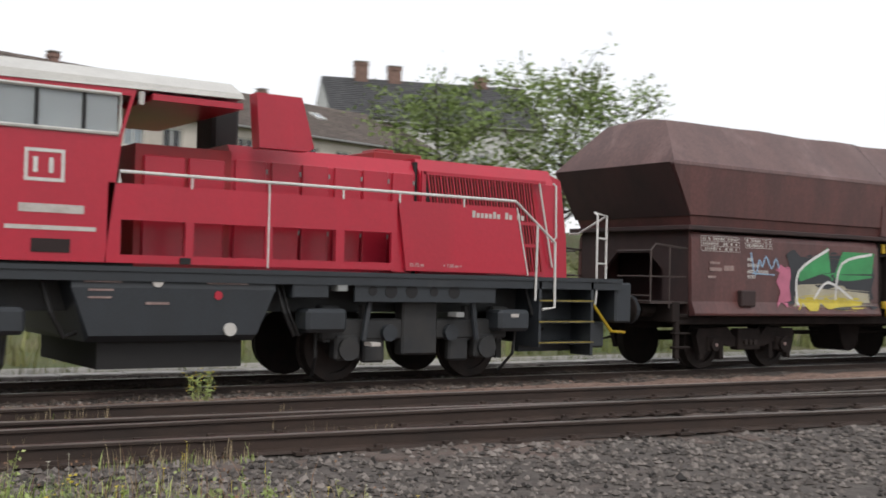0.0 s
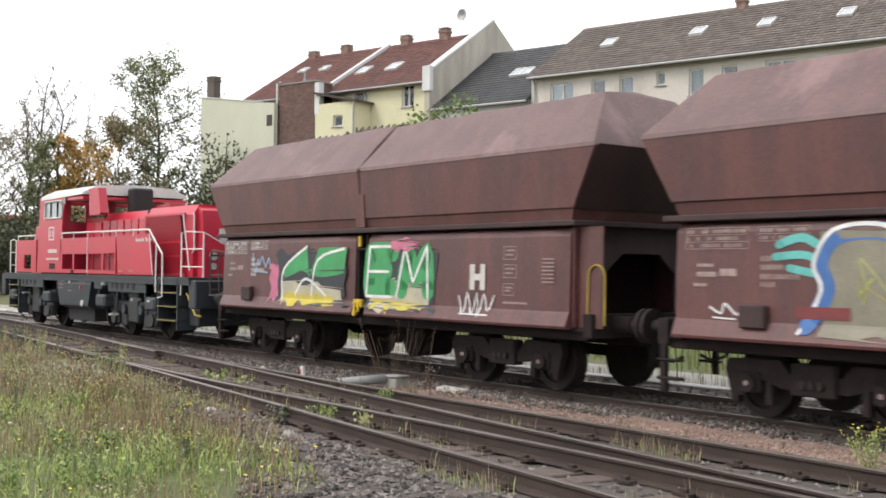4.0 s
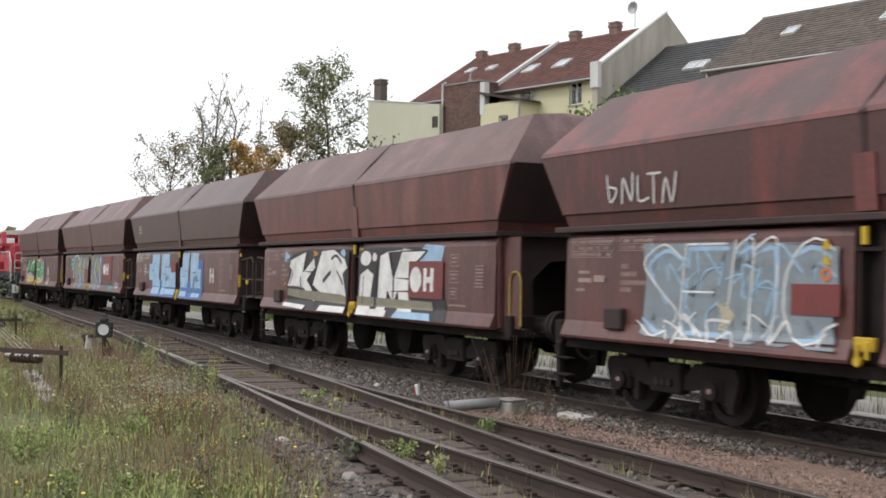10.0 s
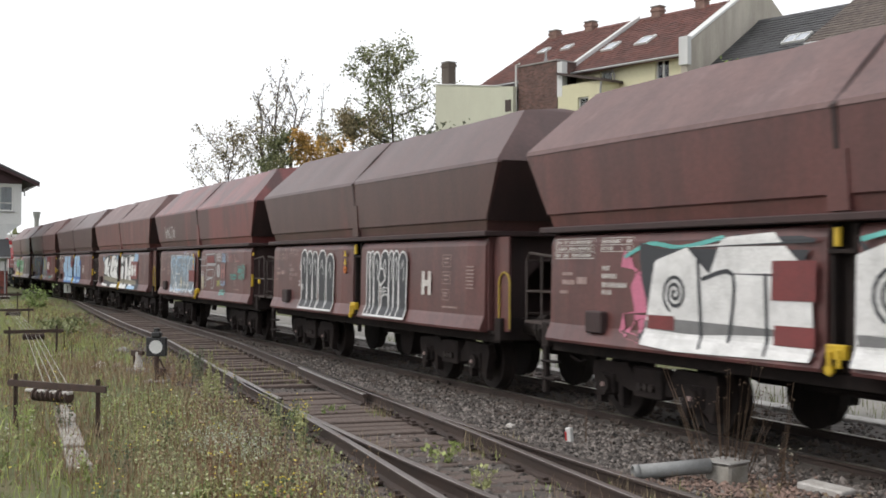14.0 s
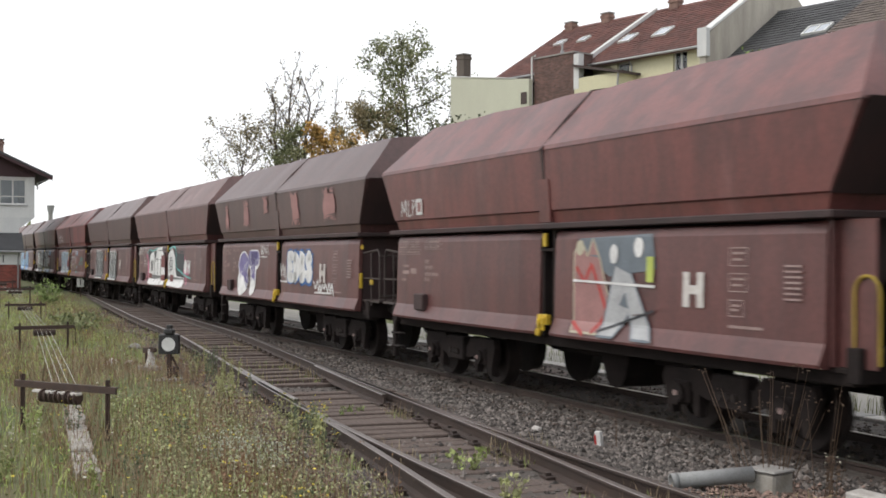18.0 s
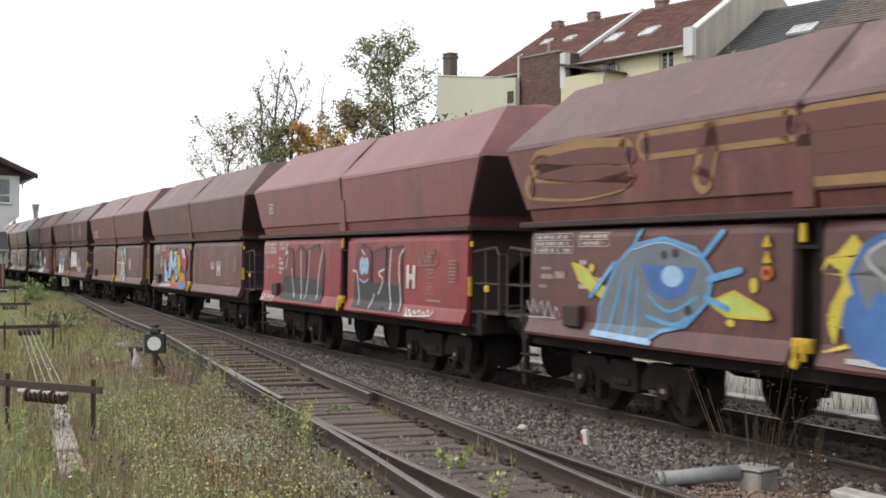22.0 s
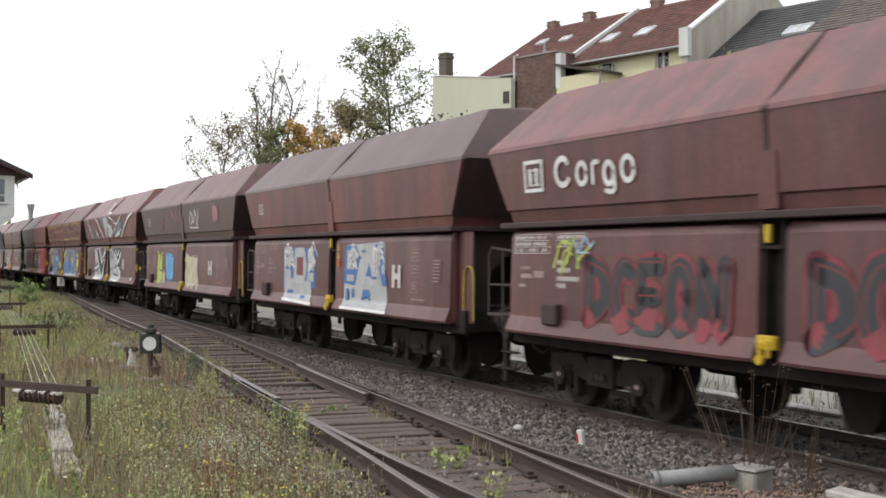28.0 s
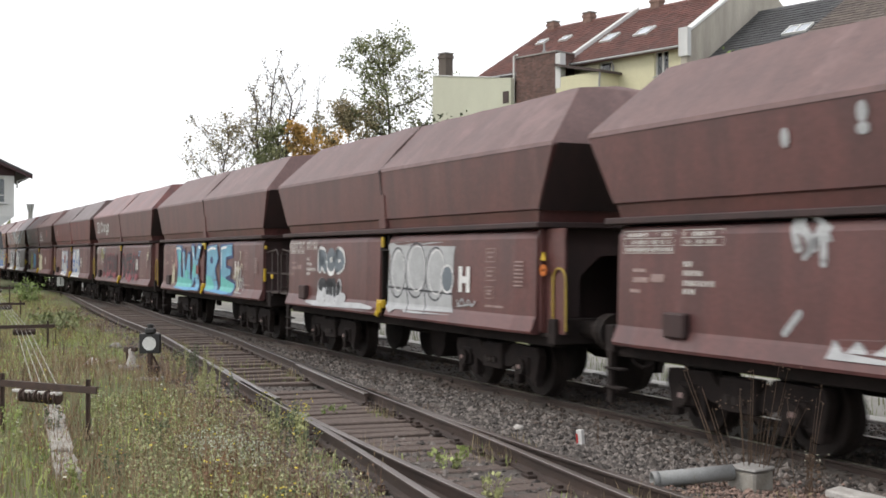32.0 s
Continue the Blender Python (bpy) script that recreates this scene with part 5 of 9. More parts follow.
def oh(x, z=1.68, r=0.19):
    return [("dots", "white", [(x, z, r, r)]), ("blocks", "white", [(x + .3, x + .42, z - .2, z + .2), (x + .55, x + .67, z - .2, z + .2), (x + .42, x + .55, z - .05, z + .05)])]


A0, A1, B0, B1 = 1.0, 6.06, 6.52, 11.54
ART = {
    0: ([("patch", "pink", 3.0, 3.75, 1.05, 1.95, .2), ("patch", "ink", 3.3, 6.04, 1.03, 2.2, .25), ("patch", "cream", 3.45, 5.9, 1.03, 1.6, .2), ("poly", "green", [(3.6, 1.75), (4.5, 2.25), (4.6, 1.6), (4.95, 2.2), (5.9, 2.2), (5.8, 1.7), (5.0, 1.62), (4.3, 1.75), (3.7, 1.6)]), ("patch", "yellow", 3.6, 5.6, 1.03, 1.4, .2), ("lines", "white", [([(3.62, 1.2), (3.66, 1.78), (4.5, 2.2)], .05), ([(4.7, 1.3), (4.9, 1.95), (5.8, 2.15)], .05), ([(4.1, 1.3), (4.5, 1.6), (5.2, 1.3)], .05)]), ("tag", "light_blue", 2.4, 3.1, 1.75, 2.05, .03)],
        [("patch", "ink", B0, 8.6, 1.03, 2.25, .2), ("patch", "cream", B0 + .05, 8.5, 1.03, 1.7, .2), ("word", "green", "EM", B0, 8.5, 1.3, 2.25, .34, .1), ("patch", "yellow", 6.7, 8.3, 1.03, 1.35, .2), ("word", "white", "EM", B0 + .05, 8.4, 1.3, 2.2, .05, .1), ("patch", "pink", 7.2, 8.1, 2.05, 2.34, .15), ("tag", "white", 9.2, 10.0, 1.15, 1.4, .03)]),
    1: ([("patch", "olive", 3.1, A1, 1.05, 2.3, .1), ("lines", "turquoise", [([(2.55, 2.12), (2.85, 2.2), (3.1, 2.1)], .1), ([(2.5, 1.98), (2.9, 2.0), (3.15, 1.9)], .09), ([(2.7, 1.85), (3.1, 1.78)], .09)]), ("lines", "blue", [([(2.95, 1.2), (3.2, 1.6), (3.1, 1.9), (3.3, 2.2), (3.8, 2.26), (4.2, 2.1), (4.1, 1.75), (4.3, 1.4), (4.2, 1.08)], .2), ([(4.75, 2.22), (4.55, 1.7), (4.75, 1.3), (4.65, 1.08)], .2), ([(5.35, 2.2), (5.15, 1.75), (5.25, 1.3)], .17), ([(5.75, 2.2), (5.8, 1.8), (5.65, 1.35)], .15)]), ("lines", "white", [([(2.86, 1.12), (3.12, 1.6), (3.02, 1.9), (3.25, 2.27), (3.8, 2.33), (4.29, 2.12), (4.19, 1.75), (4.4, 1.4), (4.3, 1.05)], .05), ([(4.65, 2.3), (4.45, 1.7), (4.65, 1.3), (4.55, 1.06)], .05), ([(5.26, 2.25), (5.06, 1.75), (5.16, 1.25)], .045), ([(5.85, 2.25), (5.9, 1.8), (5.75, 1.3)], .045)]), ("haze", "lime", 3.5, 5.4, 1.45, 2.0, .025, 16), ("haze", "yellow", 3.5, 5.4, 1.45, 2.0, .02, 10), ("blocks", "maroon", [(5.45, 6.02, 1.25, 1.8), (2.8, 3.5, 1.28, 1.42)]), ("tag", "white", 1.6, 2.05, 1.28, 1.4, .03)],
        [("patch", "olive", B0, 8.5, 1.05, 2.3, .06), ("lines", "blue", [([(6.75, 2.3), (6.85, 1.7), (6.7, 1.08)], .18), ([(7.75, 2.28), (7.35, 1.75), (7.65, 1.45), (7.55, 1.08)], .2), ([(8.35, 2.28), (8.2, 1.7), (8.4, 1.35), (8.2, 1.08)], .16)]), ("lines", "white", [([(6.64, 2.3), (6.74, 1.7), (6.58, 1.06)], .05), ([(7.63, 2.3), (7.22, 1.76), (7.53, 1.42), (7.42, 1.06)], .05), ([(8.24, 2.3), (8.08, 1.7), (8.28, 1.35), (8.08, 1.06)], .05)]), ("haze", "lime", 6.8, 8.1, 1.4, 2.0, .025, 12), ("haze", "yellow", 6.8, 8.1, 1.5, 2.0, .022, 9), ("patch", "maroon", 8.5, 10.15, 1.38, 2.3, .02), *oh(8.95, 1.8, .2), ("blocks", "slate", [(9.5, 9.62, 1.05, 1.35), (9.7, 9.9, 1.02, 1.25)]), ("patch", "teal", 9.75, 10.6, 1.02, 1.3, .1), ("tag", "white", 10.7, 11.35, 1.2, 1.36, .04)]),
    2: ([("blocks", "blue", [(3.3, 6.04, 1.02, 1.6)]), ("blocks", "light_blue", [(2.95, 4.15, 1.5, 2.0), (3.3, 4.2, 2.0, 2.3), (3.4, 4.3, 1.08, 1.5), (4.4, 5.3, 1.5, 2.3), (4.9, 6.02, 1.1, 1.9), (4.5, 4.9, 1.08, 1.5)]), ("lines", "blue", [([(3.3, 1.8), (3.5, 1.8), (3.5, 2.0), (3.8, 2.0)], .025), ([(4.6, 1.7), (4.9, 1.7), (4.9, 1.9), (5.3, 1.9)], .025)]), ("blocks", "maroon", [(5.5, 6.02, 1.75, 2.05)])],
        [("blocks", "blue", [(B0, 8.6, 1.02, 1.5), (8.2, 8.75, 1.02, 2.1)]), ("blocks", "light_blue", [(B0, 7.35, 1.45, 1.9), (6.75, 7.4, 1.9, 2.3), (6.6, 7.25, 1.08, 1.45), (7.55, 8.3, 1.5, 2.3), (7.8, 8.55, 1.08, 1.85), (7.6, 8.0, 1.3, 1.5)]), ("lines", "blue", [([(7.8, 1.75), (8.1, 1.75), (8.1, 1.55), (8.4, 1.55)], .03), ([(6.8, 1.65), (7.0, 1.65), (7.0, 1.8), (7.2, 1.8)], .025)])]),
    3: ([("poly", "black", [(2.75, 1.05), (2.7, 1.6), (2.95, 2.2), (4.0, 2.32), (6.04, 2.3), (6.04, 1.03), (4.6, 1.03)]), ("patch", "orange", 4.15, 4.5, 2.12, 2.3, .08), ("patch", "light_blue", 2.45, 2.85, 2.0, 2.3, .1), ("dots", "light_blue", [(5.75, 2.2, .12, .09)]), ("patch", "orange", 2.4, 2.7, 1.45, 1.62, .08),
        *cut("white", "black", [(2.87, 2.09), (3.81, 2.27), (3.63, 1.82), (4.25, 2.14), (4.33, 1.91), (3.87, 1.65), (4.13, 1.51), (4.4, 1.16), (3.43, 1.49), (2.7, 1.5), (2.96, 1.85), (2.8, 1.93)], .035), *cut("white", "black", [(4.66, 2.27), (5.3, 2.3), (5.88, 2.1), (6.03, 1.91), (5.8, 1.8), (6.0, 1.33), (4.71, 1.36), (4.19, 1.55)], .035),
        ("lines", "black", [([(2.85, 1.55), (3.05, 1.8)], .035), ([(3.5, 1.7), (3.55, 1.5), (3.75, 1.45)], .045), ([(4.8, 1.65), (5.15, 1.82)], .09), ([(5.2, 2.1), (5.45, 2.16), (5.7, 2.02)], .06), ([(5.5, 1.85), (5.8, 1.6)], .05), ([(4.05, 1.65), (4.25, 1.4), (4.45, 1.12)], .06)]), ("poly", "olive", [(2.75, 1.3), (2.8, 1.46), (5.98, 1.38), (6.0, 1.2), (4.5, 1.22)]), ("poly", "white", [(2.6, 1.04), (2.6, 1.16), (3.95, 1.14), (3.85, 1.03)]), ("poly", "white", [(4.65, 1.03), (4.75, 1.15), (6.03, 1.15), (6.03, 1.03)])],
        [("poly", "black", [(B0, 1.03), (B0, 2.32), (9.6, 2.3), (9.9, 1.9), (10.2, 1.03)]), ("poly", "light_blue", [(8.9, 2.05), (9.3, 2.33), (10.0, 2.3), (9.9, 2.0)]), ("dots", "white", [(6.85, 2.1, .24, .14), (7.25, 2.12, .1, .08)]), ("patch", "orange", 6.55, 6.75, 2.22, 2.33, .05),
        *cut("white", "black", [(6.56, 1.25), (6.62, 1.8), (6.95, 1.92), (7.25, 1.8), (7.1, 1.25), (7.25, 1.08), (6.56, 1.08)], .035), *cut("white", "black", [(7.4, 1.1), (7.5, 2.15), (7.85, 2.24), (8.1, 1.72), (8.45, 2.28), (9.4, 2.22), (8.75, 1.9), (8.75, 1.4), (8.95, 1.1), (8.3, 1.1), (8.3, 1.5), (8.1, 1.25), (7.85, 1.5), (7.8, 1.1)], .035),
        ("poly", "olive", [(B0, 1.2), (B0, 1.38), (9.6, 1.36), (9.7, 1.2)]), ("lines", "black", [([(7.3, 2.0), (7.35, 1.05)], .09), ([(8.1, 1.7), (8.1, 1.4)], .05), ([(6.8, 1.75), (6.75, 1.2)], .03)]), ("poly", "white", [(6.6, 1.03), (6.6, 1.15), (7.9, 1.15), (7.9, 1.03)]), ("poly", "light_blue", [(8.2, 1.03), (8.3, 1.15), (9.6, 1.15), (9.7, 1.03)]), ("blocks", "maroon", [(8.72, 10.0, 1.4, 2.04)]), *oh(9.0, 1.72, .22)]),
    4: ([("patch", "mist", 2.75, 5.95, 1.05, 2.28, .1), ("word", "light_blue", "SEmC", 2.8, 5.9, 1.15, 2.2, .05, .1), ("word", "mist", "SEmC", 2.95, 5.75, 1.2, 2.1, .14, .1), ("word", "white", "SEmC", 2.7, 5.95, 1.1, 2.25, .025, .1), ("patch", "cream", 4.1, 4.45, 1.15, 1.6, .15), ("haze", "light_blue", 2.9, 5.7, 1.15, 2.1, .03, 26), ("haze", "white", 3.3, 5.8, 1.03, 1.2, .04, 10), ("blocks", "maroon", [(5.3, 5.98, 1.45, 1.78)]), ("up_lines", "white", [([(2.0, 3.15), (2.05, 2.8), (2.2, 2.95), (2.05, 3.0)], .03), ([(2.3, 2.78), (2.35, 3.1), (2.5, 2.8), (2.55, 3.15)], .03), ([(2.65, 3.1), (2.65, 2.8), (2.85, 2.82)], .03), ([(2.85, 3.12), (3.1, 3.12)], .03), ([(2.97, 3.12), (2.95, 2.75)], .03), ([(3.12, 2.75), (3.2, 3.05), (3.3, 2.75), (3.4, 3.1)], .03)])],
        [("edge", "silver", [(7.25, 2.23), (8.22, 2.25), (8.4, 1.98), (7.43, 1.97), (7.25, 2.23)], .03), ("edge", "silver", [(7.43, 1.94), (8.35, 1.94), (8.13, 1.3), (7.9, 1.31), (8.0, 1.59), (7.34, 1.52), (7.28, 1.34), (7.12, 1.34), (7.43, 1.94)], .035), ("edge", "silver", [(7.47, 1.8), (8.13, 1.83), (8.05, 1.6), (7.38, 1.6), (7.47, 1.8)], .025), ("edge", "silver", [(6.56, 2.1), (7.2, 2.11)], .02), ("edge", "silver", [(6.84, 1.99), (6.96, 2.17), (7.22, 2.17), (7.1, 1.97)], .025), ("edge", "silver", [(6.7, 1.92), (7.4, 1.92), (7.3, 2.2)], .02), ("poly", "maroon", [(7.4, 2.0), (7.38, 2.18), (8.2, 2.2), (8.3, 2.0)]), ("poly", "cream", [(6.84, 1.63), (7.12, 1.63), (7.09, 1.26), (6.93, 1.28)]), ("edge", "silver", [(6.8, 1.66), (7.2, 1.66), (7.1, 1.75), (6.85, 1.75), (6.8, 1.66)], .025),
        ("dots", "silver", [(8.71, 1.79, .18, .18)]), ("lines", "rose", [([(8.62, 1.75), (8.68, 1.88), (8.74, 1.7), (8.82, 1.88)], .025)]), ("blocks", "rose", [(8.99, 9.12, 1.58, 1.98), (9.25, 9.38, 1.58, 1.98), (9.12, 9.25, 1.73, 1.83)]), ("word", "white", "KEES", 8.54, 8.98, 2.05, 2.25, .022, .1), ("word", "light_blue", "EAL", 9.08, 9.5, 2.02, 2.26, .045, .05), ("word", "silver", "CO", 9.52, 9.78, 2.05, 2.24, .025, 0), ("lines", "rose", [([(9.85, 2.24), (9.85, 2.02), (10.0, 2.2), (10.1, 2.02), (10.3, 2.22), (10.45, 2.05), (10.8, 2.06)], .03)]), ("word", "teal", "SALCO", 10.66, 11.28, 1.75, 1.95, .03, .05), ("word", "teal", "NCR", 10.78, 11.3, 1.58, 1.72, .025, .05), ("word", "teal", "OCD", 9.98, 10.55, 1.58, 1.72, .03, .0), ("word", "turquoise", "ECU", 8.95, 9.45, 1.14, 1.28, .035, .05), ("word", "lime", "SAL", 8.64, 9.0, 1.4, 1.55, .022, .05), ("word", "light_blue", "CAUO", 9.02, 9.5, 1.4, 1.52, .025, .05)]),
    5: ([*fingers([(3.1, 3.5, 2.3), (3.5, 3.86, 2.27), (3.86, 4.2, 2.25), (4.25, 4.72, 2.28), (4.75, 5.2, 2.2)]), ("word", "white", "D", 3.1, 3.22, 1.85, 1.98, .025, 0), ("word", "white", "L", 3.04, 3.15, 1.5, 1.62, .025, 0), ("word", "white", "B", 3.25, 3.38, 1.42, 1.55, .025, 0)],
        [*fingers([(6.92, 7.1, 2.22), (7.1, 7.29, 2.23), (7.29, 7.58, 2.22), (7.64, 8.02, 2.24), (8.02, 8.24, 2.23), (8.24, 8.48, 2.23), (8.48, 8.84, 2.21)]), *cut("ink", "white", [(7.58, 1.72), (7.66, 1.92), (7.82, 1.9), (7.9, 1.72), (7.7, 1.6)], .035), ("word", "white", "UEC", 7.72, 8.02, 1.4, 1.56, .022, 0)]),
    6: ([("patch", "pink", 2.7, 3.6, 1.05, 2.2, .4), ("lines", "turquoise", [([(2.8, 2.1), (3.3, 2.25), (3.9, 2.2), (4.6, 2.3)], .05)]), ("patch", "ink", 3.1, A1, 1.06, 2.34, .2), ("poly", "white", [(3.2, 1.1), (3.4, 2.05), (4.0, 2.2), (4.4, 1.9), (4.6, 2.3), (5.4, 2.34), (5.95, 1.9), (6.0, 1.1)]), ("patch", "grey", 3.2, 6.0, 1.22, 1.4, .05), ("patch", "white", 3.2, 6.0, 1.03, 1.18, .02), ("lines", "ink", [([(4.2, 2.1), (4.3, 1.1)], .05), ([(4.3, 1.85), (4.8, 1.9), (4.75, 1.2)], .05), ([(5.3, 1.9), (5.35, 1.1)], .05)]), ("spiral", "ink", 3.8, 1.68, .22, .04), ("blocks", "maroon", [(5.4, 6.02, 1.65, 2.05), (3.3, 3.8, 1.26, 1.42), (5.45, 6.02, 1.2, 1.4)])],
        [("patch", "pink", 7.4, 9.6, 1.02, 2.1, .5), ("patch", "ink", B0, 9.0, 1.06, 2.3, .2), ("poly", "white", [(B0, 1.06), (B0, 2.1), (7.1, 2.28), (7.6, 2.0), (7.65, 1.6), (7.9, 1.35), (8.9, 1.4), (8.95, 1.06)]), ("patch", "grey", B0, 8.9, 1.22, 1.4, .05), ("patch", "white", B0, 8.9, 1.03, 1.18, .02), ("spiral", "ink", 7.0, 1.75, .28, .045), ("lines", "turquoise", [([(6.6, 2.25), (7.2, 2.34), (7.7, 2.2), (7.8, 1.7), (8.4, 1.55), (9.3, 1.4), (9.9, 1.35)], .05)]), *oh(9.15, 1.7, .21), ("blocks", "maroon", [(6.95, 7.4, 1.2, 1.42)])]),
    7: ([*outlined("ST", 2.9, 4.8, 1.05, 2.2, .4, "white", "purple", .09, .05), ("haze", "white", 3.0, 4.5, 1.2, 1.9, .02, 14), ("tag", "white", 4.9, 5.6, 2.05, 2.25, .03), ("up_patch", "rose", 1.5, 1.9, 2.7, 3.45, .15), ("up_patch", "rose", 3.3, 3.9, 2.75, 3.5, .2), ("up_patch", "rose", 5.2, 5.6, 3.0, 3.5, .1)],
        [("patch", "blue", 7.2, 9.0, 1.35, 2.25, .15), *outlined("EDBS", 7.15, 8.95, 1.4, 2.2, .26, "blue", "white", .08, -.1), ("tag", "white", 6.6, 7.2, 1.5, 1.8, .035), ("tag", "white", 9.1, 10.3, 1.3, 1.5, .05), ("up_patch", "rose", 7.4, 8.0, 2.7, 3.5, .15), ("up_patch", "rose", 9.6, 10.4, 2.7, 3.5, .2)]),
    8: ([("up_lines", "white", [([(1.25, 2.75), (1.3, 3.0), (1.38, 2.8), (1.45, 3.02), (1.48, 2.75)], .025), ([(1.58, 3.0), (1.56, 2.75), (1.68, 2.76)], .025), ([(1.74, 2.75), (1.76, 3.0), (1.86, 2.95), (1.76, 2.86)], .025)]), ("up_blocks", "white", [(1.9, 2.15, 2.75, 3.02)]), ("up_blocks", "rose", [(1.95, 2.1, 2.8, 2.96)])],
        [("poly", "slate", [(7.1, 2.28), (8.8, 2.32), (8.9, 1.9), (7.9, 1.8)]), *cut("rose", "cream", [(7.1, 1.08), (7.08, 2.1), (7.25, 2.25), (7.4, 2.05), (7.52, 2.28), (7.7, 2.0), (7.9, 1.55), (7.75, 1.08)], .03), ("edge", "red", [(7.15, 1.9), (7.35, 1.72), (7.5, 1.95), (7.7, 1.65), (7.88, 1.35), (7.6, 1.1)], .06), ("dots", "cream", [(7.22, 2.16, .09, .1)]), ("edge", "red", [(7.1, 1.2), (7.4, 1.06)], .05), *cut("silver", "slate", [(7.75, 1.06), (8.05, 1.95), (8.4, 1.85), (8.9, 1.06), (8.5, 1.06), (8.35, 1.35), (8.1, 1.06)], .03), ("poly", "slate", [(8.15, 1.45), (8.28, 1.62), (8.36, 1.42)]), ("dots", "white", [(8.02, 2.08, .09, .12), (8.55, 2.16, .1, .12)]), ("blocks", "lime", [(8.72, 8.86, 1.75, 2.05)]), ("edge", "white", [(7.1, 1.74), (8.88, 1.7)], .03), ("edge", "ink", [(7.75, 1.12), (8.88, 1.42)], .03)]),
    9: ([("poly", "orange", [(3.3, 1.2), (3.6, 1.6), (5.6, 1.5), (5.9, 1.12), (4.5, 1.05)]), ("poly", "red", [(2.95, 2.12), (3.6, 2.24), (3.9, 2.0), (3.5, 1.8), (3.2, 1.95)]), ("poly", "red", [(4.75, 2.2), (5.5, 2.15), (5.9, 1.95), (5.8, 1.55), (5.3, 1.75), (5.0, 1.95)]), ("poly", "red", [(3.4, 1.3), (4.6, 1.15), (5.6, 1.25), (5.8, 1.05), (4.2, 1.04)]), ("poly", "blue", [(4.9, 1.04), (5.2, 1.25), (6.02, 1.2), (6.02, 1.04)]), *cut("yellow", "ink", [(4.5, 2.12), (4.95, 2.05), (5.2, 1.75), (5.0, 1.4), (4.75, 1.2), (4.6, 1.6)], .05), *cut("light_blue", "ink", [(2.98, 1.2), (2.95, 1.9), (3.15, 1.98), (3.2, 1.6), (3.45, 1.5), (3.5, 1.2)], .03), *cut("light_blue", "white", [(5.28, 2.2), (5.6, 2.18), (5.75, 1.98), (5.6, 1.92), (5.45, 2.05)], .03),
        *cut("light_blue", "ink", [(3.5, 1.3), (3.72, 2.2), (4.05, 2.22), (4.2, 1.85), (4.45, 2.24), (4.6, 2.15), (4.85, 1.25), (4.55, 1.22), (4.45, 1.65), (4.25, 1.45), (4.05, 1.65), (3.85, 1.26)], .07), ("lines", "yellow", [([(3.6, 2.05), (3.95, 2.02)], .06), ([(4.2, 2.1), (4.75, 2.12)], .06), ([(3.5, 1.75), (3.75, 1.72)], .05)]), ("patch", "silver", 2.6, 4.2, 1.03, 1.15, .03), ("lines", "ink", [([(1.45, 1.35), (1.8, 1.4), (2.2, 1.25), (2.5, 1.2)], .08)]), ("lines", "silver", [([(1.45, 1.3), (1.9, 1.32), (2.3, 1.2)], .04)])],
        [("haze", "rose", 6.6, 8.8, 1.15, 2.1, .035, 46), ("haze", "rose", 6.6, 8.6, 1.5, 2.0, .02, 25), ("tag", "white", 8.7, 9.2, 1.7, 1.85, .03), ("up_haze", "rose", 5.3, 6.2, 2.85, 3.2, .05, 14)]),
    10: ([*cut("maroon", "ink", [(2.6, 1.1), (2.75, 1.95), (2.95, 2.2), (3.3, 2.15), (3.4, 1.1)], .05), *cut("maroon", "ink", [(3.45, 1.1), (3.5, 2.1), (3.8, 2.25), (4.15, 2.1), (4.2, 1.1)], .05), *cut("maroon", "ink", [(4.25, 1.1), (4.3, 2.15), (4.9, 2.25), (5.3, 2.0), (5.2, 1.1)], .05), ("patch", "ink", 2.62, 5.2, 1.08, 1.62, .06), ("lines", "white", [([(2.75, 2.05), (2.95, 2.12), (2.85, 1.75)], .03), ([(3.25, 1.75), (3.35, 1.4), (3.5, 1.15)], .03), ([(3.85, 2.15), (3.9, 1.5), (4.0, 1.12)], .035), ([(4.4, 2.15), (4.35, 1.6), (4.2, 1.12)], .03), ([(5.2, 2.15), (5.0, 1.65), (4.95, 1.15)], .035)]), ("tag", "white", 1.2, 2.2, 1.05, 1.15, .025)],
         [*cut("maroon", "ink", [(7.0, 1.1), (7.05, 1.95), (7.4, 2.25), (7.8, 2.1), (7.8, 1.1)], .05), *cut("maroon", "ink", [(7.9, 1.1), (7.95, 2.1), (8.5, 2.2), (8.45, 1.1)], .05), *cut("maroon", "ink", [(8.55, 1.1), (8.6, 2.15), (9.2, 2.2), (9.25, 1.1)], .05), ("patch", "ink", 7.02, 9.25, 1.07, 1.6, .06), ("lines", "white", [([(6.95, 1.75), (7.15, 1.7), (7.3, 1.15)], .03), ([(8.45, 1.8), (8.2, 1.72), (8.4, 1.6), (8.2, 1.35)], .03), ([(8.0, 1.35), (7.85, 1.1)], .03), ([(8.75, 2.15), (8.7, 1.5), (8.85, 1.1)], .035), ([(9.3, 2.15), (9.1, 1.9), (9.25, 1.1)], .035), ([(7.5, 2.05), (7.35, 2.15)], .03)]), ("dots", "light_blue", [(7.4, 1.85, .13, .17), (7.6, 1.85, .12, .16)]), ("dots", "black", [(7.42, 1.85, .02, .03), (7.6, 1.86, .02, .03)]), ("lines", "light_blue", [([(7.3, 1.6), (7.5, 1.55), (7.7, 1.6)], .03)]), ("tag", "rose", 9.9, 10.7, 1.9, 2.15, .025), ("tag", "white", 9.5, 10.6, 1.06, 1.15, .025)]),
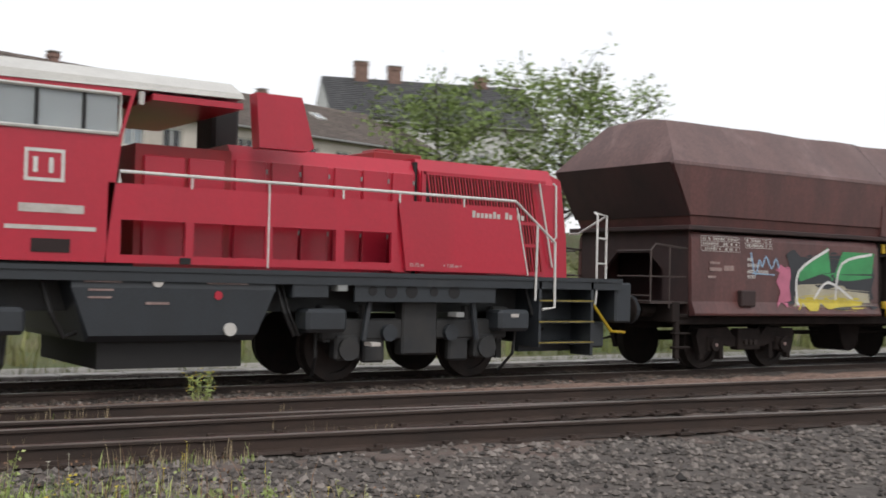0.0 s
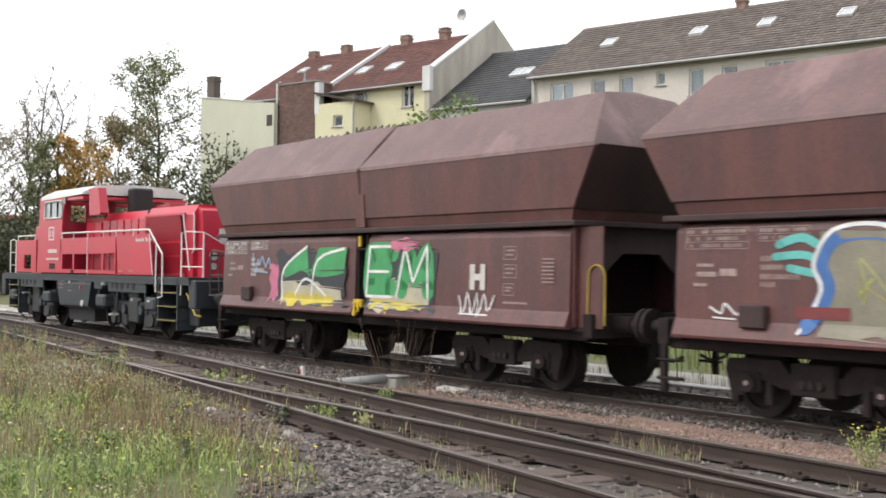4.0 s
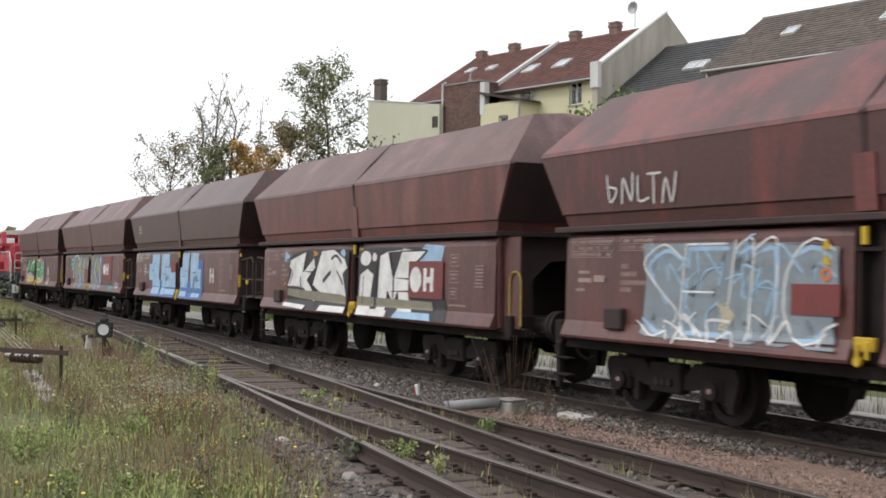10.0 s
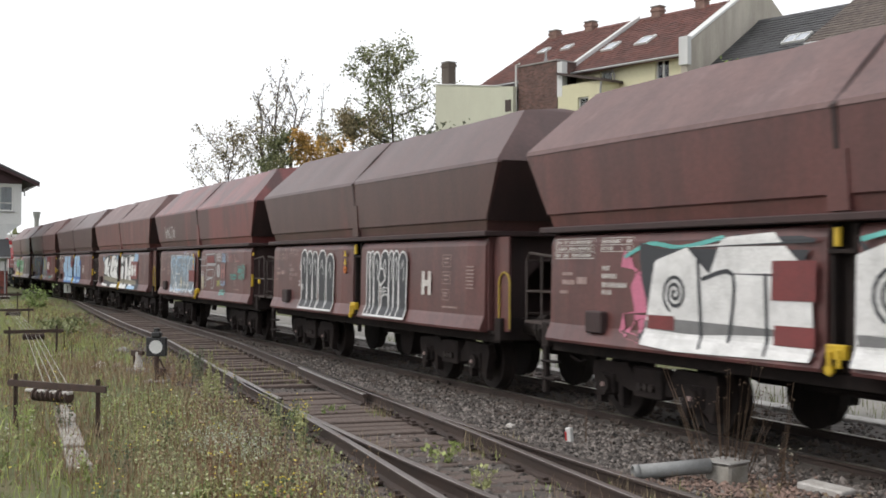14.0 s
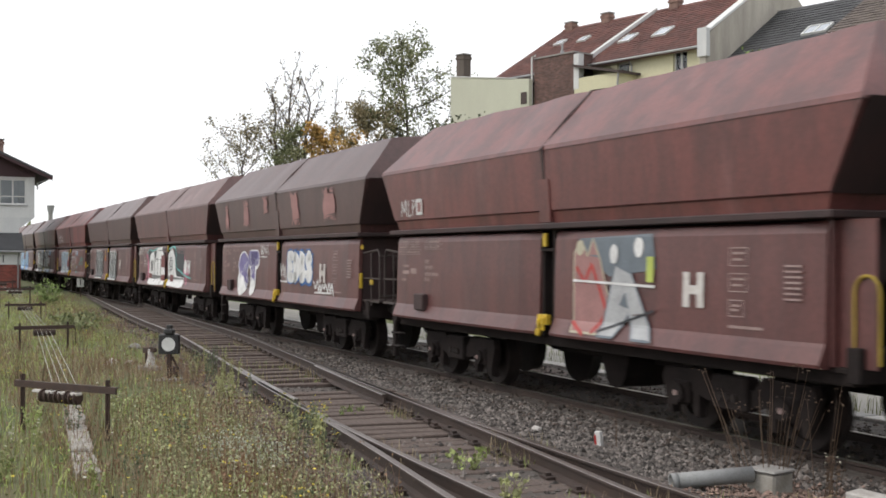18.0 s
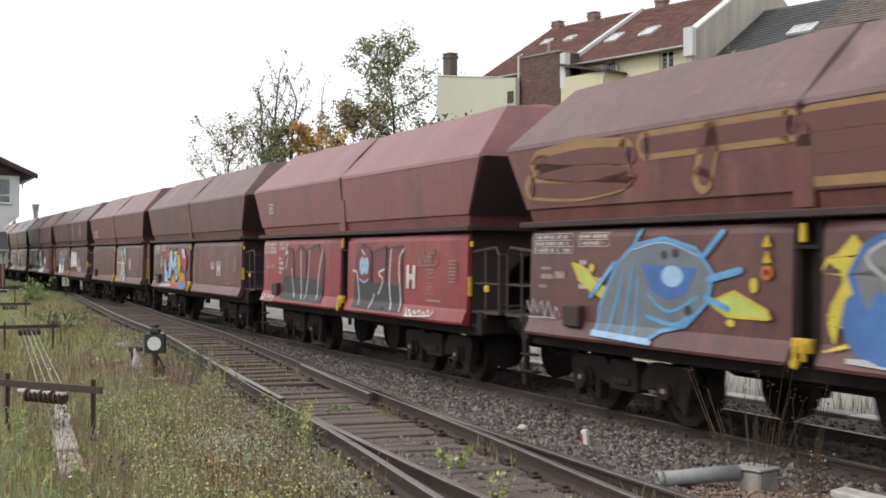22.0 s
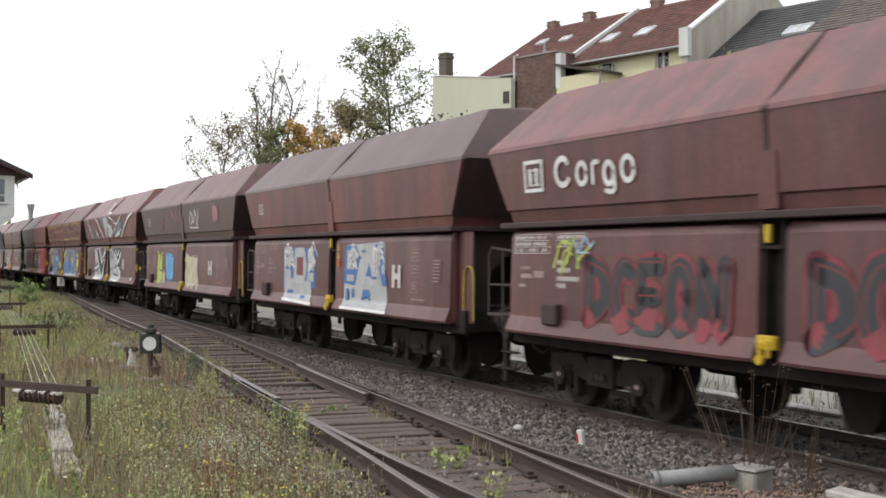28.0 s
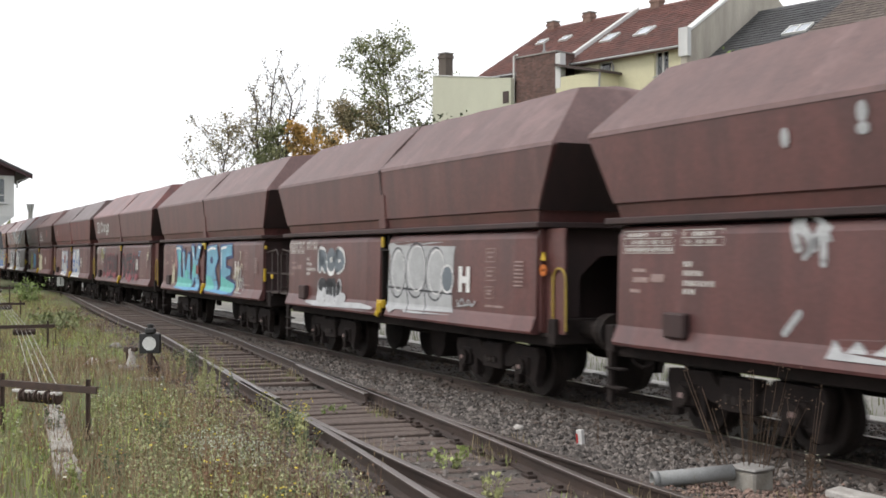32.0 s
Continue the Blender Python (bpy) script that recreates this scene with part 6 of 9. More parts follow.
    11: ([("up_word", "gold", "STES", 0.95, 11.5, 2.72, 3.5, .34, .12), ("up_word", "bare", "STES", 1.05, 11.4, 2.8, 3.42, .2, .12), *cut("lime", "yellow", [(2.15, 1.95), (2.4, 1.9), (2.75, 1.7), (3.1, 1.6), (3.0, 1.5), (2.6, 1.6), (2.3, 1.75)], .035), *cut("lime", "yellow", [(4.9, 1.55), (5.3, 1.68), (5.8, 1.5), (5.85, 1.42), (5.2, 1.42)], .035), ("dots", "yellow", [(2.6, 1.9, .06, .05), (5.6, 1.75, .06, .08), (5.25, 1.35, .07, .04)]), *cut("slate", "sky", [(2.75, 1.09), (2.8, 1.43), (3.15, 1.95), (3.5, 2.17), (4.08, 2.25), (4.66, 2.13), (4.95, 1.86), (4.88, 1.56), (4.5, 1.28), (4.08, 1.2), (3.85, 1.08)], .045), ("poly", "blue", [(3.65, 1.95), (4.7, 1.93), (4.5, 1.62), (4.15, 1.55), (3.85, 1.65)]), ("dots", "light_blue", [(4.25, 1.82, .2, .12)]), ("lines", "sky", [([(3.5, 2.15), (3.62, 2.34)], .06), ([(4.8, 2.05), (5.1, 2.3)], .07), ([(4.9, 1.8), (5.4, 1.9)], .08), ([(4.85, 1.6), (5.2, 1.5)], .07), ([(2.6, 1.55), (3.1, 1.95)], .07), ([(3.0, 1.1), (3.3, 1.85)], .04), ([(3.3, 1.1), (3.5, 1.95)], .04), ([(3.55, 1.1), (3.6, 1.8)], .035), ([(3.8, 1.6), (4.2, 1.42), (4.7, 1.6)], .035), ([(3.8, 1.35), (4.3, 1.28), (4.6, 1.4)], .05)]), ("lines", "light_blue", [([(3.5, 2.12), (4.1, 2.2), (4.7, 2.05)], .02), ([(2.7, 1.6), (3.05, 1.92)], .02)]), ("dots", "ink", [(4.1, 2.06, .06, .05), (4.3, 2.08, .06, .05), (4.55, 1.45, .06, .06)]), ("poly", "light_blue", [(2.7, 1.05), (2.7, 1.14), (4.0, 1.1), (3.95, 1.03)]), ("tag", "silver", 1.05, 1.9, 1.25, 1.42, .022)],
         [("patch", "yellow", B0, 11.45, 1.03, 2.3, .5), ("patch", "yellow", 6.6, 7.3, 1.2, 2.2, .3), ("patch", "blue", 7.0, 10.9, 1.05, 2.28, .3), *outlined("STO", 6.9, 10.4, 1.06, 2.3, .5, "blue", "grey", .14, .08), ("patch", "slate", 7.3, 11.0, 1.06, 1.45, .12), ("word", "silver", "STO", 7.0, 10.3, 1.2, 2.25, .04, .08), ("patch", "silver", 6.9, 11.0, 1.03, 1.17, .03), ("dots", "orange", [(9.2, 1.75, .1, .16), (7.6, 1.75, .08, .06)])]),
    12: ([("up_poly", "slate", [(1.57, 3.47), (2.74, 3.0), (3.37, 2.7), (2.8, 2.72)]), ("up_poly", "slate", [(4.54, 3.55), (4.97, 3.32), (5.35, 2.99), (5.87, 3.26), (6.74, 3.27), (6.6, 3.5)]), ("up_poly", "silver", [(5.3, 3.5), (5.84, 3.51), (6.22, 3.23), (7.24, 3.16), (7.18, 2.72), (5.94, 2.72), (5.5, 3.21)]), ("up_poly", "slate", [(7.36, 2.8), (8.25, 3.09), (8.86, 3.29), (9.59, 3.31), (8.95, 2.98), (8.25, 2.74)]), ("up_poly", "silver", [(7.9, 2.74), (8.6, 2.76), (9.0, 2.95), (8.4, 2.92)]), ("up_edge", "white", [(1.5, 3.5), (1.75, 3.3), (1.9, 3.28), (2.12, 3.07), (2.54, 2.78), (2.7, 2.72)], .055), ("up_edge", "white", [(3.6, 3.5), (3.9, 3.38), (4.0, 3.4), (4.22, 3.25), (4.6, 3.05), (4.89, 2.94), (5.28, 2.72)], .07), ("up_edge", "rose", [(2.74, 3.48), (3.33, 3.01), (3.7, 3.2), (4.23, 3.05)], .03), ("up_edge", "white", [(6.0, 3.5), (6.3, 3.35), (6.55, 3.18), (6.9, 3.1), (7.36, 2.88), (7.7, 2.95), (8.04, 3.04), (8.2, 3.2), (8.46, 3.23), (8.86, 3.35), (9.32, 3.5)], .045), ("up_edge", "white", [(5.7, 4.05), (6.1, 3.9), (6.4, 3.72), (6.6, 3.6), (6.9, 3.62), (7.4, 3.58)], .06), ("up_edge", "white", [(6.65, 3.5), (7.48, 3.38), (7.7, 3.25), (8.3, 3.18)], .05), ("up_edge", "white", [(9.28, 2.72), (9.5, 2.9), (9.76, 3.04), (10.24, 3.22), (10.62, 3.38), (11.39, 3.5)], .08), ("up_edge", "silver", [(9.2, 2.72), (9.7, 2.98)], .16), ("up_edge", "white", [(8.04, 2.72), (8.76, 2.81), (9.0, 2.92), (9.23, 2.98)], .06), ("up_edge", "silver", [(3.7, 2.99), (4.23, 2.72)], .14), ("up_edge", "rose", [(10.4, 2.88), (10.55, 2.96), (10.7, 2.9), (10.98, 2.89)], .035),
         ("poly", "silver", [(3.42, 2.29), (4.65, 2.31), (5.2, 1.92), (5.87, 2.28), (6.03, 2.28), (5.51, 1.05), (3.43, 1.03), (3.61, 1.65)]), ("poly", "ink", [(3.7, 2.24), (4.57, 2.27), (5.2, 1.84), (5.51, 2.0), (5.87, 2.15), (5.51, 1.54), (5.13, 1.22), (4.57, 1.67), (4.23, 1.91)]), ("poly", "slate", [(3.5, 1.62), (4.1, 1.75), (4.5, 1.5), (4.2, 1.35)]), ("edge", "white", [(4.48, 2.27), (4.7, 2.1), (4.89, 1.92), (5.21, 1.73)], .09), ("edge", "white", [(5.21, 1.69), (5.5, 1.95), (5.87, 2.22)], .07), ("edge", "white", [(5.87, 2.2), (5.75, 1.9), (6.0, 1.78)], .05), ("edge", "white", [(3.52, 1.48), (4.0, 1.52), (4.4, 1.59), (4.85, 1.25), (5.28, 1.04)], .06), ("edge", "white", [(3.7, 2.16), (4.06, 2.07), (4.2, 1.9)], .06), ("edge", "ink", [(3.6, 1.35), (4.2, 1.42), (4.6, 1.2)], .05), ("edge", "ink", [(4.7, 1.65), (4.9, 1.35)], .06), ("patch", "white", 3.4, 5.3, 1.03, 1.14, .03)],
         [("poly", "silver", [(6.68, 2.28), (7.48, 2.21), (7.82, 1.87), (8.46, 1.95), (9.14, 2.28), (9.12, 1.05), (7.25, 1.03), (6.88, 1.58)]), ("poly", "ink", [(7.42, 2.21), (8.25, 2.29), (9.14, 2.25), (9.09, 1.41), (8.46, 1.57), (7.6, 1.34), (8.15, 1.69), (7.6, 1.81)]), ("poly", "slate", [(6.75, 2.2), (7.3, 2.15), (7.5, 1.9), (7.0, 1.75)]), ("poly", "silver", [(7.6, 2.08), (8.35, 1.85), (8.3, 1.62), (7.75, 1.75)]), ("edge", "white", [(7.6, 2.14), (8.0, 1.98), (8.41, 1.82), (8.36, 1.63), (8.95, 1.4), (9.07, 1.08)], .07), ("edge", "white", [(8.04, 2.2), (8.3, 2.05), (8.51, 2.01), (8.71, 2.19)], .06), ("edge", "white", [(8.51, 1.73), (8.8, 1.85), (9.05, 2.07)], .13), ("edge", "white", [(7.77, 1.41), (8.31, 1.5)], .08), ("edge", "ink", [(7.0, 1.45), (7.5, 1.55), (7.8, 1.3), (8.6, 1.25)], .05), ("edge", "white", [(7.5, 2.15), (7.35, 1.85), (7.45, 1.6), (7.7, 1.5)], .05), ("patch", "white", 7.2, 9.1, 1.03, 1.13, .03), ("blocks", "white", [(11.15, 11.35, 1.12, 1.22)])]),
    13: ([("patch", "lime", 2.9, 3.8, 1.05, 2.2, .2), ("patch", "sky", 4.1, 5.3, 1.1, 2.15, .2), ("lines", "ink", [([(3.4, 2.1), (3.3, 1.6), (3.7, 1.5), (3.6, 1.1)], .05)]), ("patch", "cream", 3.7, 4.2, 1.1, 1.6, .15), ("up_haze", "rose", 2.5, 6.0, 2.8, 3.3, .12, 6)],
         [("patch", "cream", 6.7, 8.4, 1.03, 2.2, .25), ("dots", "yellow", [(6.8, 1.9, .1, .08)]), ("up_lines", "white", [([(7.2, 2.95), (7.4, 3.25), (7.6, 3.05), (7.3, 2.9)], .05), ([(7.5, 3.2), (7.7, 2.95), (7.9, 3.3), (8.1, 2.85), (8.3, 3.3)], .05), ([(7.2, 2.82), (8.2, 2.8)], .04)]), ("up_patch", "rose", 9.8, 10.4, 2.9, 3.35, .05)]),
    14: ([("patch", "blue", 3.4, 5.5, 1.3, 2.25, .06), ("poly", "silver", [(3.42, 2.22), (3.5, 1.12), (5.3, 1.06), (5.2, 1.5), (3.9, 1.55), (3.85, 2.22)]), ("blocks", "blue", [(3.55, 3.9, 2.0, 2.06), (3.55, 3.9, 1.74, 1.8), (3.7, 4.1, 1.22, 1.3), (4.6, 4.9, 1.14, 1.22)]), ("poly", "silver", [(4.1, 1.45), (4.15, 2.2), (4.75, 2.2), (4.95, 1.85), (4.8, 1.45)]), ("blocks", "maroon", [(4.3, 4.72, 1.62, 2.0)]), ("poly", "silver", [(4.95, 1.5), (5.1, 2.2), (5.35, 2.2), (5.4, 1.5)]), ("blocks", "blue", [(5.05, 5.35, 1.88, 1.93), (5.05, 5.35, 1.68, 1.73)]), ("haze", "white", 3.5, 3.9, 1.75, 2.0, .06, 10), ("haze", "white", 5.05, 5.3, 1.7, 2.0, .06, 10), ("lines", "white", [([(3.5, 1.1), (5.4, 1.05)], .06)])],
         [("poly", "silver", [(7.1, 1.06), (7.15, 2.24), (9.05, 2.28), (9.25, 1.06)]), ("poly", "blue", [(7.12, 1.5), (7.15, 2.22), (7.7, 2.22), (7.95, 1.9), (7.7, 1.48)]), ("blocks", "silver", [(7.25, 7.62, 2.02, 2.14), (7.25, 7.62, 1.78, 1.9), (7.25, 7.62, 1.56, 1.68)]), ("poly", "silver", [(7.7, 1.5), (8.05, 2.26), (8.6, 2.26), (9.0, 1.5)]), ("poly", "blue", [(8.2, 1.66), (8.36, 1.92), (8.5, 1.66)]), ("poly", "blue", [(8.62, 2.24), (9.0, 2.24), (9.2, 1.5), (9.0, 1.5)]), ("dots", "silver", [(9.02, 1.8, .07, .1)]), ("poly", "blue", [(8.0, 1.2), (8.1, 1.42), (8.4, 1.42), (8.5, 1.15), (8.3, 1.28)]), ("blocks", "blue", [(7.25, 7.4, 1.2, 1.42), (7.55, 7.65, 1.26, 1.42), (7.85, 8.0, 1.98, 2.02), (8.5, 8.75, 1.62, 1.66), (8.0, 8.2, 2.1, 2.14)]), ("haze", "white", 7.35, 7.7, 1.75, 2.0, .06, 12), ("haze", "white", 8.55, 8.85, 1.75, 2.0, .06, 12), ("lines", "white", [([(7.1, 1.06), (9.3, 1.05)], .05)])]),
    15: ([*outlined("DCEON", 2.95, 5.75, 1.12, 2.08, .24, "crimson", "ink", .06), ("word", "maroon", "DCEON", 3.05, 5.65, 1.2, 2.0, .025, 0), ("haze", "lime", 2.15, 2.8, 1.7, 1.95, .05, 5), ("tag", "light_blue", 2.75, 3.15, 2.12, 2.26, .03), ("up_blocks", "white", [(1.45, 1.95, 2.9, 2.95), (1.45, 1.95, 3.28, 3.33), (1.45, 1.5, 2.95, 3.28), (1.9, 1.95, 2.95, 3.28), (1.58, 1.64, 3.0, 3.22), (1.74, 1.8, 3.0, 3.22)]), ("up_lines", "white", [(oval(2.45, 3.13, .17, .17, 40, 320), .08), (oval(2.9, 3.08, .11, .13), .07), ([(3.15, 2.95), (3.15, 3.18), (3.28, 3.2)], .06), (oval(3.5, 3.05, .1, .13), .07), ([(3.62, 3.1), (3.6, 2.84), (3.42, 2.84)], .06), (oval(3.9, 3.08, .12, .14), .07)])],
         [*outlined("DCEON", 6.85, 9.9, 1.1, 2.1, .26, "crimson", "ink", .06), ("word", "maroon", "DCEON", 6.95, 9.8, 1.2, 2.0, .025, 0), ("tag", "light_blue", 9.75, 10.2, 2.05, 2.2, .03), ("haze", "cream", 11.1, 11.45, 1.8, 2.2, .05, 4)]),
    16: ([("patch", "cream", 2.4, 3.0, 1.1, 1.85, .2), ("patch", "rose", 2.6, 3.3, 1.5, 2.34, .3), ("haze", "yellow", 5.2, 5.9, 1.9, 2.2, .05, 6), *cut("aqua", "navy", [(2.95, 2.3), (3.7, 2.28), (3.62, 1.9), (3.75, 1.1), (3.2, 1.08), (3.25, 1.7)], .07), *cut("aqua", "navy", [(3.75, 2.2), (4.1, 2.15), (4.2, 1.5), (4.45, 2.1), (4.75, 2.1), (4.8, 1.5), (5.0, 1.06), (3.95, 1.06)], .07), *cut("aqua", "navy", [(4.85, 2.34), (5.2, 2.3), (5.35, 1.9), (5.6, 2.34), (6.0, 2.3), (5.6, 1.7), (6.03, 1.06), (5.5, 1.08), (5.35, 1.4), (5.1, 1.08), (4.95, 1.4), (5.1, 1.75)], .07), ("lines", "white", [([(3.0, 2.22), (3.3, 2.24), (3.55, 2.2)], .05), ([(3.82, 2.1), (3.95, 1.7)], .05), ([(5.0, 2.25), (5.15, 2.0)], .05), ([(5.7, 2.25), (5.9, 2.22)], .05)]), ("dots", "turquoise", [(3.5, 1.98, .16, .18), (4.4, 1.5, .22, .12), (5.3, 1.6, .2, .2)]), ("poly", "turquoise", [(3.2, 1.1), (3.25, 1.4), (5.0, 1.35), (5.1, 1.1)]), ("patch", "sky", 3.0, 6.0, 1.03, 1.14, .03), ("blocks", "maroon", [(5.5, 5.8, 1.5, 1.75)])],
         [("patch", "yellow", 6.6, 7.2, 2.2, 2.34, .1), ("patch", "rose", 8.0, 8.8, 2.1, 2.34, .15), *cut("aqua", "navy", [(6.6, 1.1), (6.62, 2.25), (7.6, 2.3), (7.85, 1.95), (7.5, 1.65), (7.95, 1.1), (7.3, 1.08), (7.1, 1.4), (7.05, 1.08)], .08), *cut("aqua", "navy", [(8.0, 2.28), (9.1, 2.3), (9.2, 2.0), (8.6, 1.95), (8.6, 1.75), (9.1, 1.7), (9.0, 1.5), (8.6, 1.45), (9.5, 1.35), (9.4, 1.06), (8.1, 1.08)], .08), ("dots", "navy", [(7.15, 1.9, .15, .1)]), ("lines", "white", [([(6.72, 2.15), (7.1, 2.22), (7.5, 2.2)], .06), ([(8.1, 2.2), (8.6, 2.24)], .06), ([(8.1, 2.1), (8.15, 1.7)], .05)]), ("poly", "turquoise", [(6.65, 1.1), (6.65, 1.5), (7.2, 1.45), (7.6, 1.1)]), ("poly", "turquoise", [(8.15, 1.1), (8.15, 1.5), (9.4, 1.3), (9.3, 1.1)]), ("patch", "sky", 6.6, 9.4, 1.03, 1.14, .03), ("haze", "cream", 9.3, 9.9, 1.1, 1.9, .06, 10), ("tag", "silver", 9.6, 10.3, 1.15, 1.6, .035)]),
    17: ([*outlined("ROD", 3.0, 4.5, 1.65, 2.2, .2, "white", "slate", .08), *outlined("SmL", 3.0, 4.6, 1.08, 1.6, .18, "silver", "ink", .07), ("patch", "silver", 2.4, 6.0, 1.03, 1.17, .04)],
         [("patch", "silver", B0 + .05, 9.2, 1.05, 2.3, .12), ("lines", "ink", [(oval(7.0, 1.75, .32, .42), .03), (oval(7.75, 1.8, .4, .45), .03), (oval(8.5, 1.75, .36, .42), .03), ([(6.55, 1.5), (9.1, 1.45)], .035), ([(7.4, 1.5), (7.5, 1.08)], .03), ([(8.1, 1.5), (8.2, 1.08)], .03)]), ("lines", "white", [(oval(7.05, 1.78, .26, .34), .02), (oval(7.8, 1.83, .33, .37), .02), (oval(8.55, 1.78, .3, .35), .02)]), ("dots", "slate", [(8.95, 1.68, .21, .21)]), ("lines", "white", [(oval(8.95, 1.68, .21, .21), .03)]), ("blocks", "white", [(9.35, 9.47, 1.49, 1.88), (9.6, 9.72, 1.49, 1.88), (9.47, 9.6, 1.63, 1.73)]), ("tag", "silver", 9.3, 9.9, 1.3, 1.38, .03)]),
    18: ([("haze", "silver", 4.0, 4.5, 2.0, 2.2, .12, 5), ("lines", "silver", [([(3.9, 1.3), (4.1, 1.5)], .08)]), ("poly", "silver", [(4.5, 1.1), (4.55, 1.3), (4.7, 1.15), (4.85, 1.3), (5.0, 1.15), (5.3, 1.35), (5.25, 1.1)]), ("up_dots", "silver", [(3.9, 3.2, .06, .1), (4.9, 3.35, .07, .1), (4.9, 3.2, .08, .06)])],
         [("blocks", "white", [(9.42, 9.54, 1.49, 1.88), (9.67, 9.79, 1.49, 1.88), (9.54, 9.67, 1.63, 1.73)]), ("haze", "silver", 7.0, 8.0, 1.3, 1.8, .08, 6)]),
}
for k in range(19):
    wagon, ahead, doors = TRAIN_THINGS[k]
    stencils(wagon, doors, k)
    for side in (0, 1):
        draw(doors[side], ART[k][side], random.Random(7 * k + side), wagon)


# ---- houses along the bank ----
PLASTER = material("beige_plaster", (0.6, 0.555, 0.505), 0.9, 0.0, (0.53, 0.485, 0.44), 0.6, 0.8, (1, 1, 0.35), 30, 0.25, (0.4, 0.355, 0.32), 0.25, 0.6)
PINKPLASTER = material("pinkish_plaster", (0.5, 0.4, 0.355), 0.9, 0.0, (0.43, 0.345, 0.31), 0.6, 0.8, (1, 1, 0.35), 30, 0.25)
YELLOWWALL = material("pale_yellow_plaster", (0.66, 0.63, 0.43), 0.9, 0.0, (0.58, 0.55, 0.38), 0.5, 0.8, (1, 1, 0.3), 30, 0.2)
CREAM = material("cream_render", (0.57, 0.58, 0.46), 0.9, 0.0, (0.5, 0.5, 0.4), 0.4, 0.8, (1, 1, 0.4), 30, 0.2)
WHITEWALL = material("white_plaster", (0.72, 0.72, 0.7), 0.9, 0.0, (0.56, 0.57, 0.57), 0.6, 0.9, (1, 1, 0.3), 30, 0.2)
FIREWALL = material("stained_concrete", (0.52, 0.48, 0.41), 0.9, 0.0, (0.34, 0.31, 0.265), 1.0, 0.9, (1, 1, 0.2), 30, 0.3)


def brickwork(name, a, b, mortar):
    """Courses of brick on upright walls, each brick with its own shade, joints sunk."""
    m = material(name, a, 0.92, 0.0, b, 1.4, 0.8, (1, 1, 1), 25, 0.0)
    n, l = m.node_tree.nodes, m.node_tree.links
    bsdf = n["Principled BSDF"]
    tc, sep, add, com = n.new("ShaderNodeTexCoord"), n.new("ShaderNodeSeparateXYZ"), n.new("ShaderNodeMath"), n.new("ShaderNodeCombineXYZ")
    l.new(tc.outputs["Object"], sep.inputs[0])
    l.new(sep.outputs[0], add.inputs[0])
    l.new(sep.outputs[1], add.inputs[1])
    l.new(add.outputs[0], com.inputs[0])
    l.new(sep.outputs[2], com.inputs[1])
    br = n.new("ShaderNodeTexBrick")
    br.inputs["Color1"].default_value, br.inputs["Color2"].default_value = (1.25, 1.15, 1.1, 1), (0.62, 0.6, 0.6, 1)
    br.inputs["Mortar"].default_value = (*mortar, 1)
    br.inputs["Scale"].default_value, br.inputs["Brick Width"].default_value, br.inputs["Row Height"].default_value = 1.0, 0.25, 0.077
    br.inputs["Mortar Size"].default_value = 0.007
    l.new(com.outputs[0], br.inputs["Vector"])
    old = bsdf.inputs["Base Color"].links[0].from_socket
    mul = n.new("ShaderNodeMix")
    mul.data_type, mul.blend_type = "RGBA", "MULTIPLY"
    mul.inputs[0].default_value = 1.0
    l.new(old, mul.inputs[6])
    l.new(br.outputs["Color"], mul.inputs[7])
    l.new(mul.outputs[2], bsdf.inputs["Base Color"])
    bp = n.new("ShaderNodeBump")
    bp.invert = True
    bp.inputs["Strength"].default_value, bp.inputs["Distance"].default_value = 0.7, 0.01
    l.new(br.outputs["Fac"], bp.inputs["Height"])
    l.new(bp.outputs[0], bsdf.inputs["Normal"])
    return m


BRICKWALL = brickwork("old_dark_brick", (0.16, 0.093, 0.078), (0.1, 0.068, 0.06), (1.1, 1.3, 1.4))
BASEBRICK = brickwork("red_brick", (0.26, 0.075, 0.058), (0.17, 0.06, 0.05), (1.1, 1.6, 1.7))
CHALKBOARD = material("pale_boards", (0.55, 0.53, 0.48), 0.85, 0.0, (0.36, 0.34, 0.3), 3.0, 0.8, (6, 6, 0.5), 40, 0.3)
MAROONBOARD = material("maroon_gable_boards", (0.06, 0.026, 0.03), 0.75, 0.0, (0.04, 0.02, 0.023), 3.0, 0.8, (6, 6, 0.4), 40, 0.3)
TILEBROWN = material("brown_roof_tile", (0.155, 0.125, 0.108), 0.85, 0.0, (0.105, 0.085, 0.076), 0.7, 0.8, grain=20, bump=0.2, spread=0.22)
TILERED = material("red_roof_tile", (0.18, 0.072, 0.057), 0.85, 0.0, (0.105, 0.052, 0.045), 0.8, 0.9, grain=20, bump=0.2, spread=0.25)
SLATE = material("dark_slate", (0.075, 0.076, 0.08), 0.7, 0.0, (0.05, 0.05, 0.053), 0.8, 0.8, grain=20, bump=0.2, third=(0.14, 0.14, 0.145), third_scale=0.9, third_cut=0.7, spread=0.2)
CHIMNEYBRICK = material("chimney_brick", (0.3, 0.19, 0.155), 0.9, 0.0, (0.13, 0.085, 0.072), 3.0, 0.9, grain=14, bump=0.5)
ZINC = material("zinc_sheet", (0.36, 0.36, 0.36), 0.5, 0.3, (0.26, 0.26, 0.26), 2.0)
DARKWOOD = material("dark_boards", (0.075, 0.052, 0.046), 0.8, 0.0, (0.045, 0.034, 0.031), 4.0, 0.8, (6, 6, 0.4), 40, 0.4)
